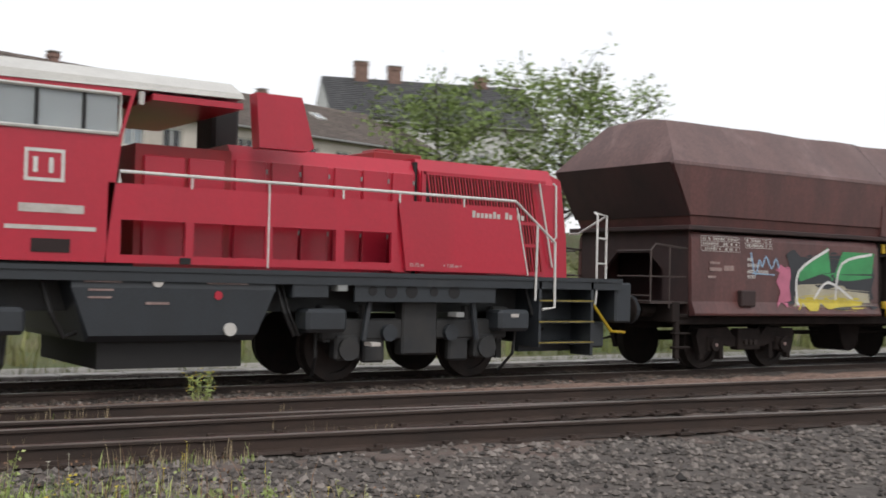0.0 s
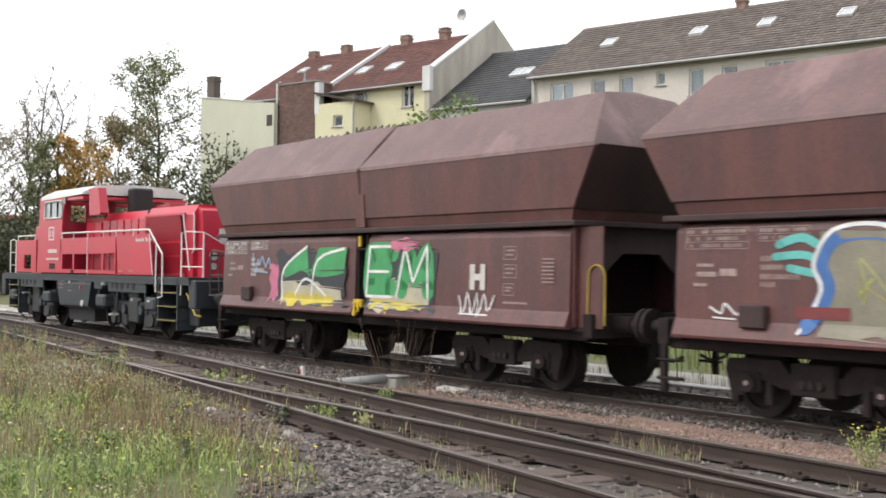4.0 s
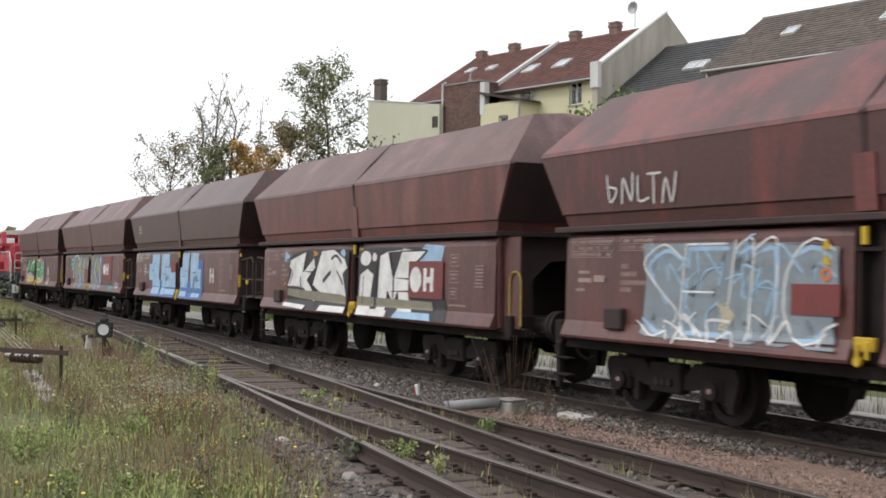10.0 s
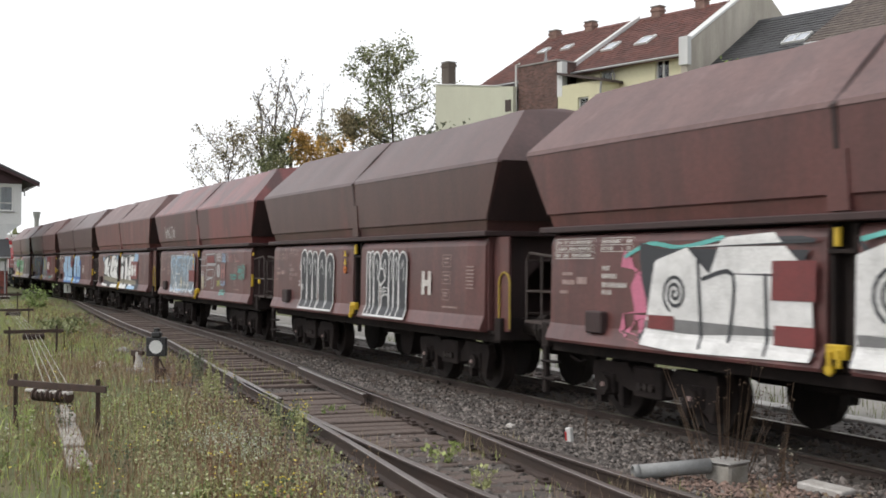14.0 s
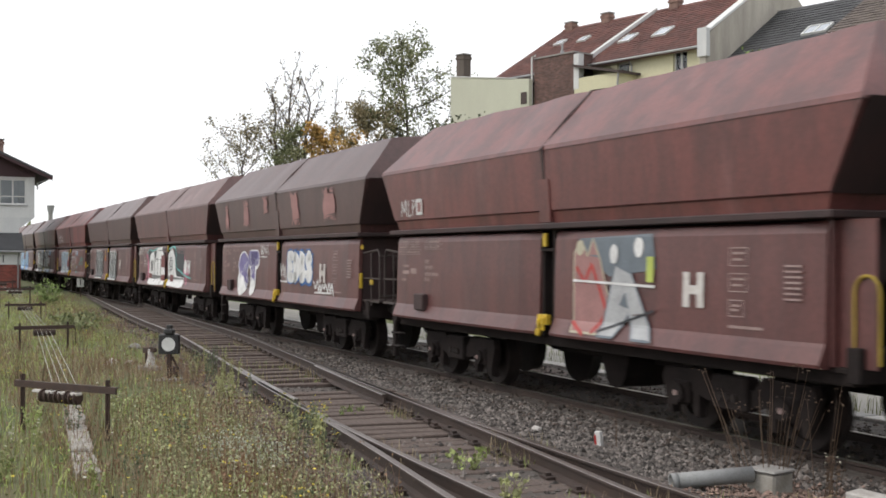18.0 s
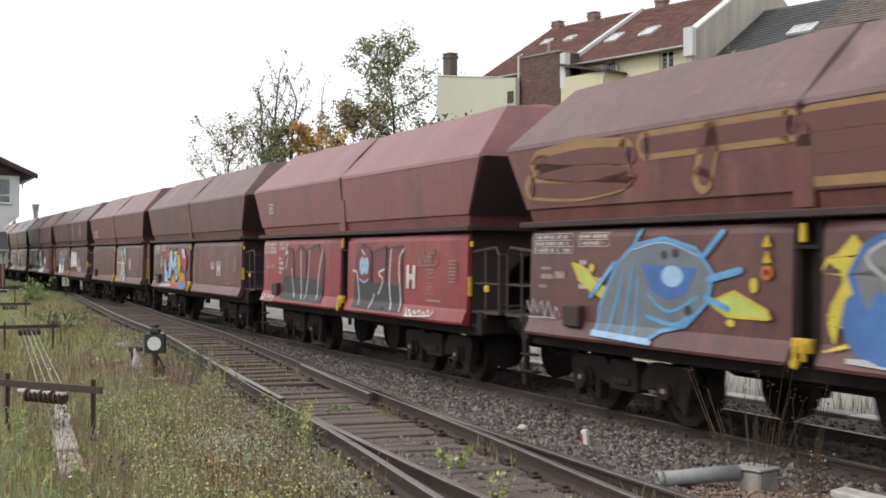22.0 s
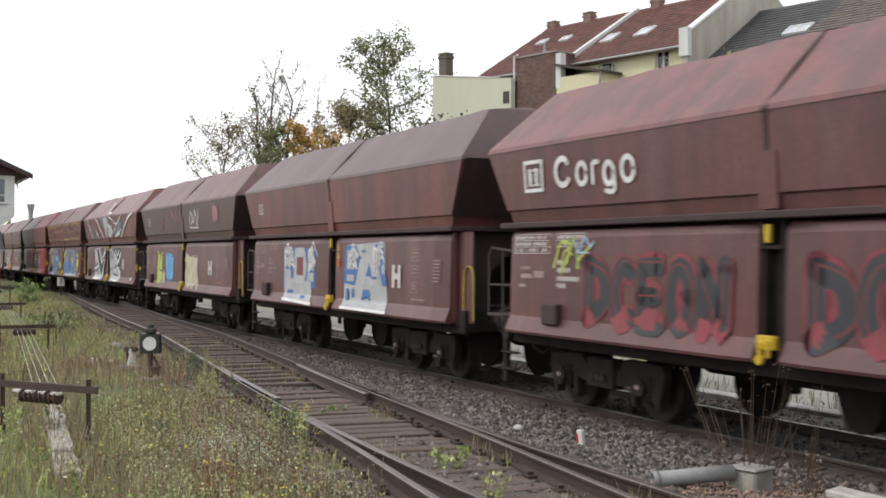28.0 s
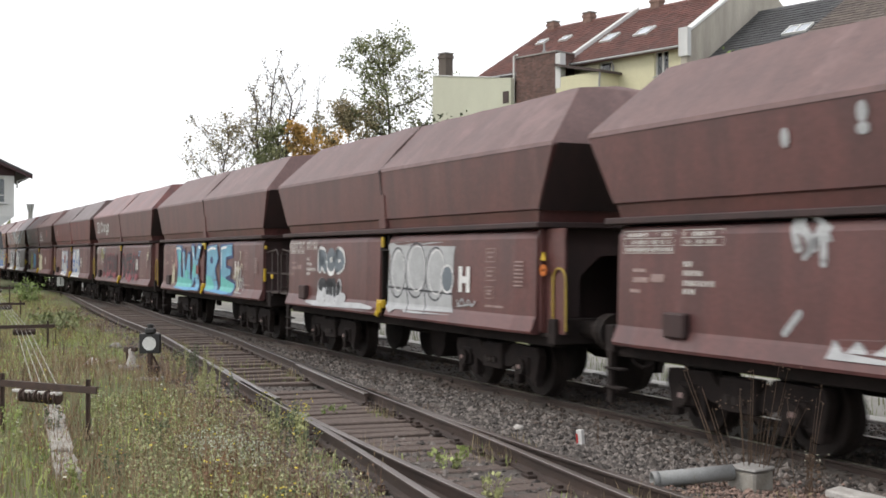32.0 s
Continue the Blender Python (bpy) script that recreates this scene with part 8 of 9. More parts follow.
part("roof", prism(bmesh.new(), [(-5.8, 2.55), (-2.76, 3.5), (-2.76, 3.65), (-5.8, 2.7)], 0.2, 6.4), SLATE, annex)

shed = thing("brick_shed", "old grey-brown brick shed with a red-edged flat canopy roof", "shed", m=pose(-96, 22.5, -0.3, 0, 0, 12))
part("wall", boxes((-3, 6, 0, 6, 0, 4.4)), BRICKWALL, shed)
part("canopy", prism(bmesh.new(), [(-4.5, 4.2), (6.6, 5.9), (6.6, 6.2), (-4.5, 4.5)], -1.0, 6.8), REDFASCIA, shed, "red roof edge")
part("soffit", prism(bmesh.new(), [(-4.45, 4.1), (6.55, 5.8), (6.55, 5.89), (-4.45, 4.19)], -0.95, 6.75), DARKWOOD, shed)
part("door", boxes((0.2, 1.4, -0.06, -0.005, 0, 2.1)), DARKWOOD, shed)
store = thing("flat_white_hall", "long low white hall with a red band under its roof", "hall", m=pose(-190, 30, -0.3, 0, 0, 78))
part("wall", boxes((-16, 18, 0, 14, 0, 5.0)), WHITEWALL, store)
part("red_band", boxes((-16.1, 18.1, -0.12, 14.1, 5.0, 5.9)), REDFASCIA, store, "red roof band")
part("roof", boxes((-16, 18, 0.1, 13.9, 5.9, 6.6)), WHITE, store)
for i in range(6):
    part("window", boxes((-13 + 5 * i, -10.5 + 5 * i, -0.05, -0.004, 1.2, 3.2)), PANE, store)
tower = thing("vent_tower", "pale round ventilation tower with a dark flared cap", "tower", m=pose(-168, 18.2, -0.3))
part("shaft", disc(bmesh.new(), (0, 0), 0.3, 0, 8.3, 12, "z"), CONCRETE, tower)
bm = bmesh.new()
tube(bm, [(0, 0, 8.1), (0, 0, 8.6), (0, 0, 9.2)], 0.32, 12, 1.7)
part("cap", bm, ZINC, tower)


# ---- trees and shrubs ----
BARK = material("bark", (0.085, 0.07, 0.058), 0.9, 0.0, (0.05, 0.042, 0.036), 4.0, 0.8, (3, 3, 0.5), 30, 0.4)
LEAFGREEN = material("green_leaves", (0.175, 0.21, 0.09), 0.75, 0.0, (0.23, 0.225, 0.115), 0.5, 0.9, grain=8, bump=0, spread=0.4)
LEAFDARK = material("dark_leaves", (0.055, 0.072, 0.034), 0.75, 0.0, (0.085, 0.09, 0.045), 0.5, 0.9, grain=8, bump=0, spread=0.4)
LEAFBRIGHT = material("fresh_leaves", (0.19, 0.28, 0.075), 0.75, 0.0, (0.22, 0.27, 0.1), 0.6, 0.9, grain=8, bump=0, spread=0.4)
LEAFGOLD = material("golden_leaves", (0.55, 0.31, 0.07), 0.75, 0.0, (0.42, 0.29, 0.1), 0.6, 0.9, grain=8, bump=0, spread=0.4)
LEAFBROWN = material("olive_brown_leaves", (0.27, 0.215, 0.12), 0.75, 0.0, (0.21, 0.2, 0.105), 0.6, 0.9, grain=8, bump=0, spread=0.4)


def leaf_mesh(name, spots, size, dice, flat=0.0):
    verts, faces = [], []
    for p in spots:
        a = Vector((dice.gauss(0, 1), dice.gauss(0, 1), dice.gauss(0, 1 - flat))).normalized()
        b = a.orthogonal().normalized()
        b = (b * math.cos(k := dice.uniform(0, 6.28)) + a.cross(b) * math.sin(k)).normalized()
        s = size * dice.uniform(0.55, 1.3)
        w = s * 0.36
        q = len(verts)
        mid = Vector(p)
        verts += [mid - a * s * 0.5, mid + b * w - a * s * 0.06, mid + a * s * 0.5 + b.cross(a) * s * 0.12, mid - b * w - a * s * 0.06]
        faces.append((q, q + 1, q + 2, q + 3))
    me = bpy.data.meshes.new(name)
    me.from_pydata(verts, [], faces)
    return me


def tree(label, x, y, height, spread, leaves, mat, seed, size=0.2, trunk=0.16, start=0.3, limbs=14, upright=0.6, name="tree", category="tree", sink=0.0, clump=0.55, lean=0.0):
    """Tapered trunk, limbs in two orders, and leaves round the twigs; upright bends the limbs upwards."""
    dice = random.Random(seed)
    T = thing(name, label, category, m=pose(x, y, ground_z(x, y) - 0.1 - sink))
    wood, twigs = bmesh.new(), []
    stem = [Vector((lean * (i / 8) ** 2 * height + dice.uniform(-.02, .02) * height * min(1, i / 3), dice.uniform(-.02, .02) * height * min(1, i / 3), height * 0.97 * i / 8)) for i in range(9)]
    tube(wood, stem, trunk, 7, 0.18)
    for i in range(limbs):
        f = start + (0.98 - start) * (i + dice.random()) / limbs
        k = min(7, int(f * 8))
        base = stem[k].lerp(stem[k + 1], f * 8 - k)
        az = i * 2.4 + dice.uniform(-.5, .5)
        reach = spread * (0.35 + 0.65 * math.sin(math.pi * min(1, max(0.12, (1.02 - f) / (1.02 - start)) ** 0.8 * 0.75))) * dice.uniform(0.65, 1.1)
        d = Vector((math.cos(az), math.sin(az), upright * dice.uniform(0.6, 1.4)))
        pts = [base + d * reach * s + Vector((0, 0, 0.18 * reach * s * s)) + Vector((dice.uniform(-.06, .06), dice.uniform(-.06, .06), dice.uniform(-.05, .05))) * reach * s for s in (0, 0.33, 0.66, 1)]
        tube(wood, pts, trunk * 0.5 * (1.15 - f), 5, 0.3)
        for j in range(9):
            s = 0.2 + 0.8 * (j + dice.random()) / 9
            q = min(2, int(s * 3))
            b = pts[q].lerp(pts[q + 1], s * 3 - q)
            e = Vector((dice.gauss(0, 1), dice.gauss(0, 1), dice.gauss(0.5 + upright * 0.5, 0.6))).normalized() * reach * dice.uniform(0.2, 0.42)
            tip = b + e
            tube(wood, [b, b + e * 0.55 + Vector((0, 0, 0.03 * reach)), tip], trunk * 0.17, 3, 0.35)
            twigs.append((b, tip))
    part("trunk", wood, BARK, T)
    if leaves:
        spots = []
        for _ in range(leaves):
            b, tip = twigs[int(len(twigs) * dice.random())]
            c = b.lerp(tip, dice.uniform(0.35, 1.08))
            spots.append(c + Vector((dice.gauss(0, 1), dice.gauss(0, 1), dice.gauss(0, 0.8))) * clump * 0.33)
        put("crown", leaf_mesh("crown", spots, size, dice), mat, T)["kind"] = "stuff"
    return T


def shrub(label, x, y, w, h, leaves, mat, seed, size=0.16, z=None):
    """A bush of many stems with a ragged outline."""
    dice = random.Random(seed)
    S = thing("shrub", label, "shrub", m=pose(x, y, (ground_z(x, y) if z is None else z) - 0.05))
    wood, ends = bmesh.new(), []
    for i in range(16):
        a, r = i * 2.4, w * 0.5 * math.sqrt((i + 0.5) / 16)
        top = Vector((r * math.cos(a), r * math.sin(a), h * dice.uniform(0.6, 1.0) * (1 - 0.45 * (2 * r / w) ** 2)))
        mid = Vector((top.x * 0.45, top.y * 0.45, top.z * 0.55))
        tube(wood, [(top.x * 0.15, top.y * 0.15, 0), mid, top], 0.02 + 0.008 * h, 4, 0.25)
        ends.append((mid, top))
        for k in range(3):
            b = mid.lerp(top, dice.random())
            ends.append((b, b + Vector((dice.gauss(0, 1), dice.gauss(0, 1), dice.gauss(0.2, 0.6))) * w * 0.12))
    part("stem", wood, BARK, S)["kind"] = "stuff"
    spots = []
    for _ in range(leaves):
        b, t = ends[int(len(ends) * dice.random())]
        p = b.lerp(t, dice.uniform(-0.5, 1.05)) + Vector((dice.gauss(0, 1), dice.gauss(0, 1), dice.gauss(0, 1))) * w * 0.07
        p.z = abs(p.z)
        spots.append(p)
    put("crown", leaf_mesh("crown", spots, size, dice), mat, S)["kind"] = "stuff"
    return S


def at(az, dist):
    return dist * math.sin(math.radians(az)), dist * math.cos(math.radians(az))


tree("tall slender tree with sparse green autumn foliage", *at(-67.0, 80), 17.4, 3.6, 9500, LEAFGREEN, 41, 0.19, 0.2, 0.36, 28, 0.4, clump=0.9)
tree("young tree with sparse olive-brown autumn leaves", *at(-68.9, 78), 12.4, 2.6, 6500, LEAFBROWN, 12, 0.19, 0.12, 0.3, 13, 0.7, clump=0.8)
tree("small tree with golden orange autumn leaves", *at(-71.2, 78), 10.9, 1.5, 5600, LEAFGOLD, 13, 0.19, 0.1, 0.45, 11, 0.7, clump=0.7)
tree("thin bare tree with upright leafless stems", *at(-70.4, 82), 15.6, 0.9, 60, LEAFBROWN, 14, 0.18, 0.09, 0.35, 12, 1.5)
tree("thin bare tree with upright leafless stems", *at(-70.0, 83), 13.6, 0.8, 50, LEAFBROWN, 24, 0.18, 0.08, 0.4, 9, 1.6)
for k, (az, h) in enumerate(((-71.8, 15.6), (-72.5, 16.2), (-73.3, 15.0))):
    tree("nearly leafless tree with many upright bare branches", *at(az, 80 + k), h - 0.4, 1.7, 700, LEAFBROWN, 31 + k, 0.15, 0.2, 0.25, 22, 1.2, lean=(-0.02, 0.0, -0.06)[k])
tree("ivy-grown tree stump with a dense green crown", *at(-72.7, 78), 11.0, 1.5, 6000, LEAFGREEN, 16, 0.16, 0.16, 0.35, 12, 0.5, clump=0.8)
tree("low spreading tree with sparse grey-brown leaves", *at(-74.9, 80), 11.4, 2.9, 4600, LEAFBROWN, 17, 0.15, 0.15, 0.3, 20, 0.75, clump=0.7)
tree("low spreading tree with sparse grey-brown leaves", *at(-73.2, 84), 12.2, 2.2, 1200, LEAFBROWN, 18, 0.15, 0.12, 0.35, 12, 0.8, clump=0.7)
tree("bushy tree with golden brown autumn leaves", *at(-69.9, 76), 9.6, 2.2, 4200, LEAFGOLD, 19, 0.16, 0.12, 0.25, 12, 0.6, clump=0.9)
tree("bushy light green tree before the terrace", *at(-51.6, 44), 6.0, 2.5, 3000, LEAFBRIGHT, 20, 0.17, 0.1, 0.25, 14, 0.5, clump=0.8)
tree("broad light green tree on the railway bank", 23.4, 27.2, 6.2, 3.6, 6500, LEAFBRIGHT, 21, 0.17, 0.14, 0.2, 20, 0.35, clump=0.9)
tree("broad light green tree on the railway bank", 18.6, 28.5, 5.0, 3.0, 4200, LEAFBRIGHT, 22, 0.17, 0.12, 0.2, 16, 0.35, clump=0.9)
tree("nearly bare sapling above the bank bushes", 25.2, 27.8, 7.4, 1.6, 260, LEAFGREEN, 23, 0.16, 0.07, 0.4, 11, 0.9)
dice = random.Random(70)
for i in range(13):
    az = -77 + 1.35 * i + dice.uniform(-.3, .3)
    d = 74 + dice.uniform(-5, 4)
    shrub("dense dark green bush on the far embankment", *at(az, d), dice.uniform(5, 7), dice.uniform(4.5, 7.5), 1700, LEAFDARK if i % 4 else LEAFBROWN, 100 + i, 0.26)
for i in range(15):
    x = -26 + 4.3 * i + dice.uniform(-1, 1)
    y = dice.uniform(20.5, 25)
    shrub("green bush on the grassy railway bank", x, y, dice.uniform(3.2, 4.8), dice.uniform(1.5, 2.4), 1500, LEAFGREEN if i % 3 else LEAFBRIGHT, 130 + i, 0.16)
for i, (az, d, h) in enumerate(((-82.2, 100, 2.6), (-81.4, 95, 3.2), (-80.2, 105, 3.4), (-79, 110, 3.6), (-83.2, 130, 3.6), (-84.0, 120, 3.0), (-86.5, 140, 4), (-88.5, 140, 4), (-91, 120, 5), (-94, 110, 5))):
    shrub("rounded green bush beside the distant tracks", *at(az, d), 4.5, h, 700, LEAFGREEN if i % 2 else LEAFBRIGHT, 160 + i, 0.26)

woods = random.Random(5)
spots = []
for i in range(9000):
    a = math.radians(woods.uniform(-130, 75))
    r = woods.uniform(250, 330)
    z = abs(woods.gauss(0, 1)) * 3.2 + 2 * noise.noise((math.degrees(a) * 0.35, 0, 0))
    spots.append((r * math.sin(a), r * math.cos(a), max(0.2, z)))
far = put("far_woods", leaf_mesh("far_woods", spots, 3.4, woods), LEAFGREEN)
tagged(far, "distant belt of green trees on the horizon", "woods", kind="stuff")


# ---- small railway things ----
IRON = material("rusty_iron", (0.075, 0.045, 0.034), 0.75, 0.2, (0.045, 0.032, 0.028), 9.0, 0.8, bump=0.3)
WIRE = material("pale_wire", (0.42, 0.4, 0.35), 0.5, 0.3)
BLACKPAINT = material("black_enamel", (0.022, 0.022, 0.024), 0.4, 0.0, (0.04, 0.038, 0.036), 6.0, 0.6)
CHALK = material("whitewash", (0.6, 0.58, 0.55), 0.85, 0.0, (0.38, 0.35, 0.32), 6.0, 0.9, bump=0.3)
REDPAINT = material("red_marker", (0.42, 0.03, 0.03), 0.5)


def gz(x, y):
    return max(ground_z(x, y), bed_z(x, y) if y > edge(x) - 1.4 else -9)


SLABGREY = material("weathered_slab", (0.4, 0.38, 0.34), 0.9, 0.0, (0.22, 0.2, 0.17), 5.0, 0.9, bump=0.4)
# dwarf signal
g = gz(-19.2, 3.95)
sig = thing("dwarf_signal", "black dwarf shunting signal with a white disc face", "signal", m=pose(-19.2, 3.95, g, 0, 0, 62) @ Matrix.Scale(0.9, 4))
bm = bmesh.new()
box(bm, -0.19, 0.19, -0.06, 0.06, 0.47, 0.83, bevel=0.015)
part("signal_box_case", bm, BLACKPAINT, sig)
bm = bmesh.new()
ring(bm, (0, 0.65), 0.135, 0.15, -0.075, -0.055, 28)
part("rim", bm, BLACKPAINT, sig)
part("disc", disc(bmesh.new(), (0, 0.65), 0.125, -0.068, -0.058, 28), WHITE, sig, "round white signal disc")
bm = bmesh.new()
disc(bm, (0, 0), 0.05, -0.1, 0.48, 12, "z")
part("post", bm, IRON, sig)
bm = bmesh.new()
box(bm, -0.09, 0.09, -0.08, 0.08, 0.83, 0.93, bevel=0.02)
disc(bm, (0, 0), 0.06, 0.93, 1.0, 12, "z")
part("lamp_top", bm, BLACKPAINT, sig)
bm = bmesh.new()
tube(bm, [(0.05, 0.02, 0.42), (0.14, 0.06, 0.2), (0.1, 0.12, -0.02)], 0.02)
box(bm, 0.02, 0.16, -0.05, 0.08, 0.1, 0.24, bevel=0.01)
part("crank_gear", bm, IRON, sig)
part("footing", boxes((-0.2, 0.2, -0.2, 0.2, -0.25, 0.03), bevel=0.02), CONCRETE, sig)

lever = thing("point_lever_weight", "whitewashed lever weight on a dark iron stand", "point lever", m=pose(-21.0, 3.97, gz(-21, 3.97), 0, 0, 30) @ Matrix.Scale(0.7, 4))
part("stand", boxes((-0.3, 0.3, -0.16, 0.16, -0.1, 0.1), bevel=0.02), CONCRETE, lever)
bm = bmesh.new()
tube(bm, [(0.02, 0, 0.1), (0.06, 0, 0.3), (0.02, 0, 0.52)], 0.13, 10, 0.45)
part("weight", bm, CHALK, lever, "whitewashed cast weight")
part("lever_frame", boxes((-0.2, -0.02, -0.05, 0.05, 0.42, 0.55), (0.08, 0.22, -0.05, 0.05, 0.45, 0.55), (-0.14, -0.1, -0.03, 0.03, 0.1, 0.45)), IRON, lever)

rock = random.Random(8)
ROCK_ME = []
for k in range(4):
    bm = bmesh.new()
    bmesh.ops.create_icosphere(bm, subdivisions=2, radius=1)
    for v in bm.verts:
        v.co *= 1 + 0.3 * noise.noise(v.co * 1.3 + Vector((k * 7, 0, 0)))
        v.co.z *= 0.55
    ROCK_ME.append(mesh_of(bm, "stone"))
for x, y, s, mt in ((-22.5, 3.56, 0.13, CHALK), (-22.1, 3.8, 0.11, SLABGREY), (-22.0, 3.4, 0.09, CHALK), (-6.66, 3.2, 0.09, CHALK), (-4.4, 3.0, 0.1, CONCRETE), (-12.2, 6.9, 0.08, CHALK), (-17.6, 5.1, 0.07, CHALK), (-26, 4.6, 0.15, CONCRETE)):
    ob = put("loose_stone", ROCK_ME[int(rock.random() * 4)], mt, None, "", pose(x, y, gz(x, y) + 0.02, 0, 0, rock.uniform(0, 360)) @ Matrix.Diagonal((s, s * 0.8, s, 1)))
    tagged(ob, "pale loose stone lying beside the track", "stone", "loose stones")

# wire pulley stands
PULLEY = mesh_of(disc(disc(bmesh.new(), (0, 0), 0.055, -0.03, 0.03, 14, "y"), (0, 0), 0.075, -0.012, 0.012, 14, "y"), "pulley")
STANDS = []


def pulley_stand(a, b, ga, top, n, size=1.0, pale=True):
    (xa, ya), (xb, yb) = a, b
    L = math.hypot(xb - xa, yb - ya)
    S = thing("wire_pulley_stand", "rusty iron stand carrying a row of signal wire pulleys", "pulley stand", "signal wire stands", m=pose(xa, ya, ga, 0, 0, math.degrees(math.atan2(yb - ya, xb - xa))))
    for x in (0, L):
        part("post", boxes((x - 0.02, x + 0.02, -0.012, 0.005, -0.3, top + 0.12), (x - 0.02, x - 0.008, -0.03, 0.03, -0.3, top + 0.12)), IRON, S)
    part("crossbar", boxes((-0.12, L + 0.14, -0.035, -0.013, top - 0.03, top + 0.035), (-0.12, L + 0.14, -0.034, 0.02, top + 0.035, top + 0.045)), IRON, S)
    for i in range(n):
        x = L * (0.3 + 0.4 * i / max(1, n - 1)) if n > 4 else L * (0.22 + 0.42 * i / 3)
        p = put("pulley", PULLEY, IRON, S, m=pose(x, -0.07, top - 0.1, 0, 0, 90))
    if pale:
        for i in range(4):
            x = L * (0.2 + 0.15 * i)
            part("roller_cap", boxes((x, x + 0.12, -0.12, -0.045, top - 0.07, top - 0.035), bevel=0.008), CHALK, S, "whitened roller cap")
    STANDS.append(S)


pulley_stand((-14.3, 1.26), (-13.2, 2.05), -0.02, 0.57, 8)
pulley_stand((-25.9, 2.2), (-25.9, 3.17), -0.02, 0.53, 9, pale=False)
pulley_stand((-38.6, 2.95), (-38.6, 3.9), -0.02, 0.5, 9, pale=False)
pulley_stand((-47.5, 3.3), (-47.5, 4.4), -0.02, 0.75, 9)
pulley_stand((-58, 3.6), (-58, 4.6), -0.02, 0.8, 9, pale=False)
wires = thing("signal_wires", "taut pale signal wires strung between pulley stands", "wires")
for i in range(4):
    k = i * 0.085
    bm = bmesh.new()
    tube(bm, [(-13.75 + k * .5, 1.55 + k, 0.49), (-25.95, 2.55 + k, 0.44), (-38.65, 3.3 + k, 0.42), (-47.5, 3.75 + k, 0.6), (-58, 4.0 + k, 0.62)], 0.0045, 4)
    part("wire", bm, WIRE, wires)
chan = thing("wire_channel_cover", "pale weathered concrete cover slabs of a wire channel", "cable cover")
for i in range(8):
    f = (i + 0.5) / 8
    x, y = -15.9 + 5.1 * f, 2.0 - 0.5 * f
    part("slab", boxes((-0.31, 0.31, -0.11, 0.11, -0.1, 0.03), bevel=0.015), SLABGREY, chan, m=pose(x, y, 0.06 + 0.012 * (i % 3), rock.uniform(-3, 3), rock.uniform(-2, 2), -5.6 + rock.uniform(-3, 3)))

# pipe, block and markers beside the main track
drain = thing("drain_pipe", "grey plastic drain pipe lying on the ballast", "pipe", m=pose(-8.47, 6.16, 0.0, 0, -4, 72))
bm = bmesh.new()
for r0, r1_, a, b in ((0.06, 0.07, 0, 0.75), (0.07, 0.073, 0, 0.06)):
    v = []
    for x in (a, b):
        for r in (r0, r1_):
            v.append([bm.verts.new((x, r * math.cos(2 * math.pi * k / 18), 0.06 + r * math.sin(2 * math.pi * k / 18))) for k in range(18)])
    for p, q in ((0, 1), (1, 3), (3, 2), (2, 0)):
        for k in range(18):
            bm.faces.new((v[p][k], v[p][(k + 1) % 18], v[q][(k + 1) % 18], v[q][k]))
bmesh.ops.recalc_face_normals(bm, faces=bm.faces)
smooth(part("tube", bm, PIPE, drain))
well = thing("concrete_block", "square weathered concrete drain block in the ballast", "concrete block", m=pose(-8.2, 7.03, -0.08, 0, 0, 14))
part("block", boxes((-0.15, 0.15, -0.14, 0.15, -0.1, 0.21), bevel=0.02), SLABGREY, well)
part("lid", boxes((-0.165, 0.165, -0.155, 0.165, 0.212, 0.24), bevel=0.012), CONCRETE, well)
slab = tagged(part("loose_slab", boxes((-0.24, 0.24, -0.11, 0.11, 0, 0.07), bevel=0.012), CHALK, None, "", pose(-7.5, 7.6, gz(-7.5, 7.6), 2, 3, 12)), "white broken concrete slab lying on the ballast", "slab")
mark = thing("marker_post", "short red and white marker post beside the rail", "marker post", m=pose(-11.14, 7.12, gz(-11.14, 7.12), 3, -4, 20))
part("post", boxes((-0.04, 0.04, -0.03, 0.03, -0.1, 0.17), bevel=0.008), WHITE, mark)
part("red_band", boxes((-0.043, -0.015, -0.032, 0.032, 0.02, 0.13)), REDPAINT, mark)
for x, y, h in ((-60.5, 8.0, 0.75),):
    mk = thing("marker_board", "small white marker board on a short post", "marker", m=pose(x, y, gz(x, y), 0, 0, 80))
    part("post", boxes((-0.03, 0.03, -0.02, 0.02, -0.2, h)), IRON, mk)
    part("board", boxes((-0.17, 0.17, -0.04, -0.02, h - 0.25, h + 0.2), bevel=0.01), WHITE, mk)
    part("bar", boxes((-0.02, 0.02, -0.045, -0.041, h - 0.18, h + 0.14)), BLACKPAINT, mk)
cable_box = thing("cable_box", "pale concrete cable box behind the main track", "cable box", m=pose(-1.94, 11.9, -0.22, 0, 0, 4))
part("body", boxes((-0.4, 0.4, -0.2, 0.2, 0, 0.3), bevel=0.02), CONCRETE, cable_box)
part("lid", boxes((-0.43, 0.43, -0.23, 0.23, 0.302, 0.37), bevel=0.015), CHALK, cable_box)
kerb = thing("cable_trough", "line of pale concrete cable trough covers beside the track", "cable trough")
COVER = mesh_of(boxes((-0.49, 0.49, -0.16, 0.16, -0.05, 0.09), bevel=0.012), "cover")
for i in range(75):
    x = -52 + i
    put("cover", COVER, CHALK if i % 5 else CONCRETE, kerb, m=pose(x, 11.55 + rock.uniform(-.015, .015), -0.13, 0, rock.uniform(-.8, .8), rock.uniform(-1, 1)))

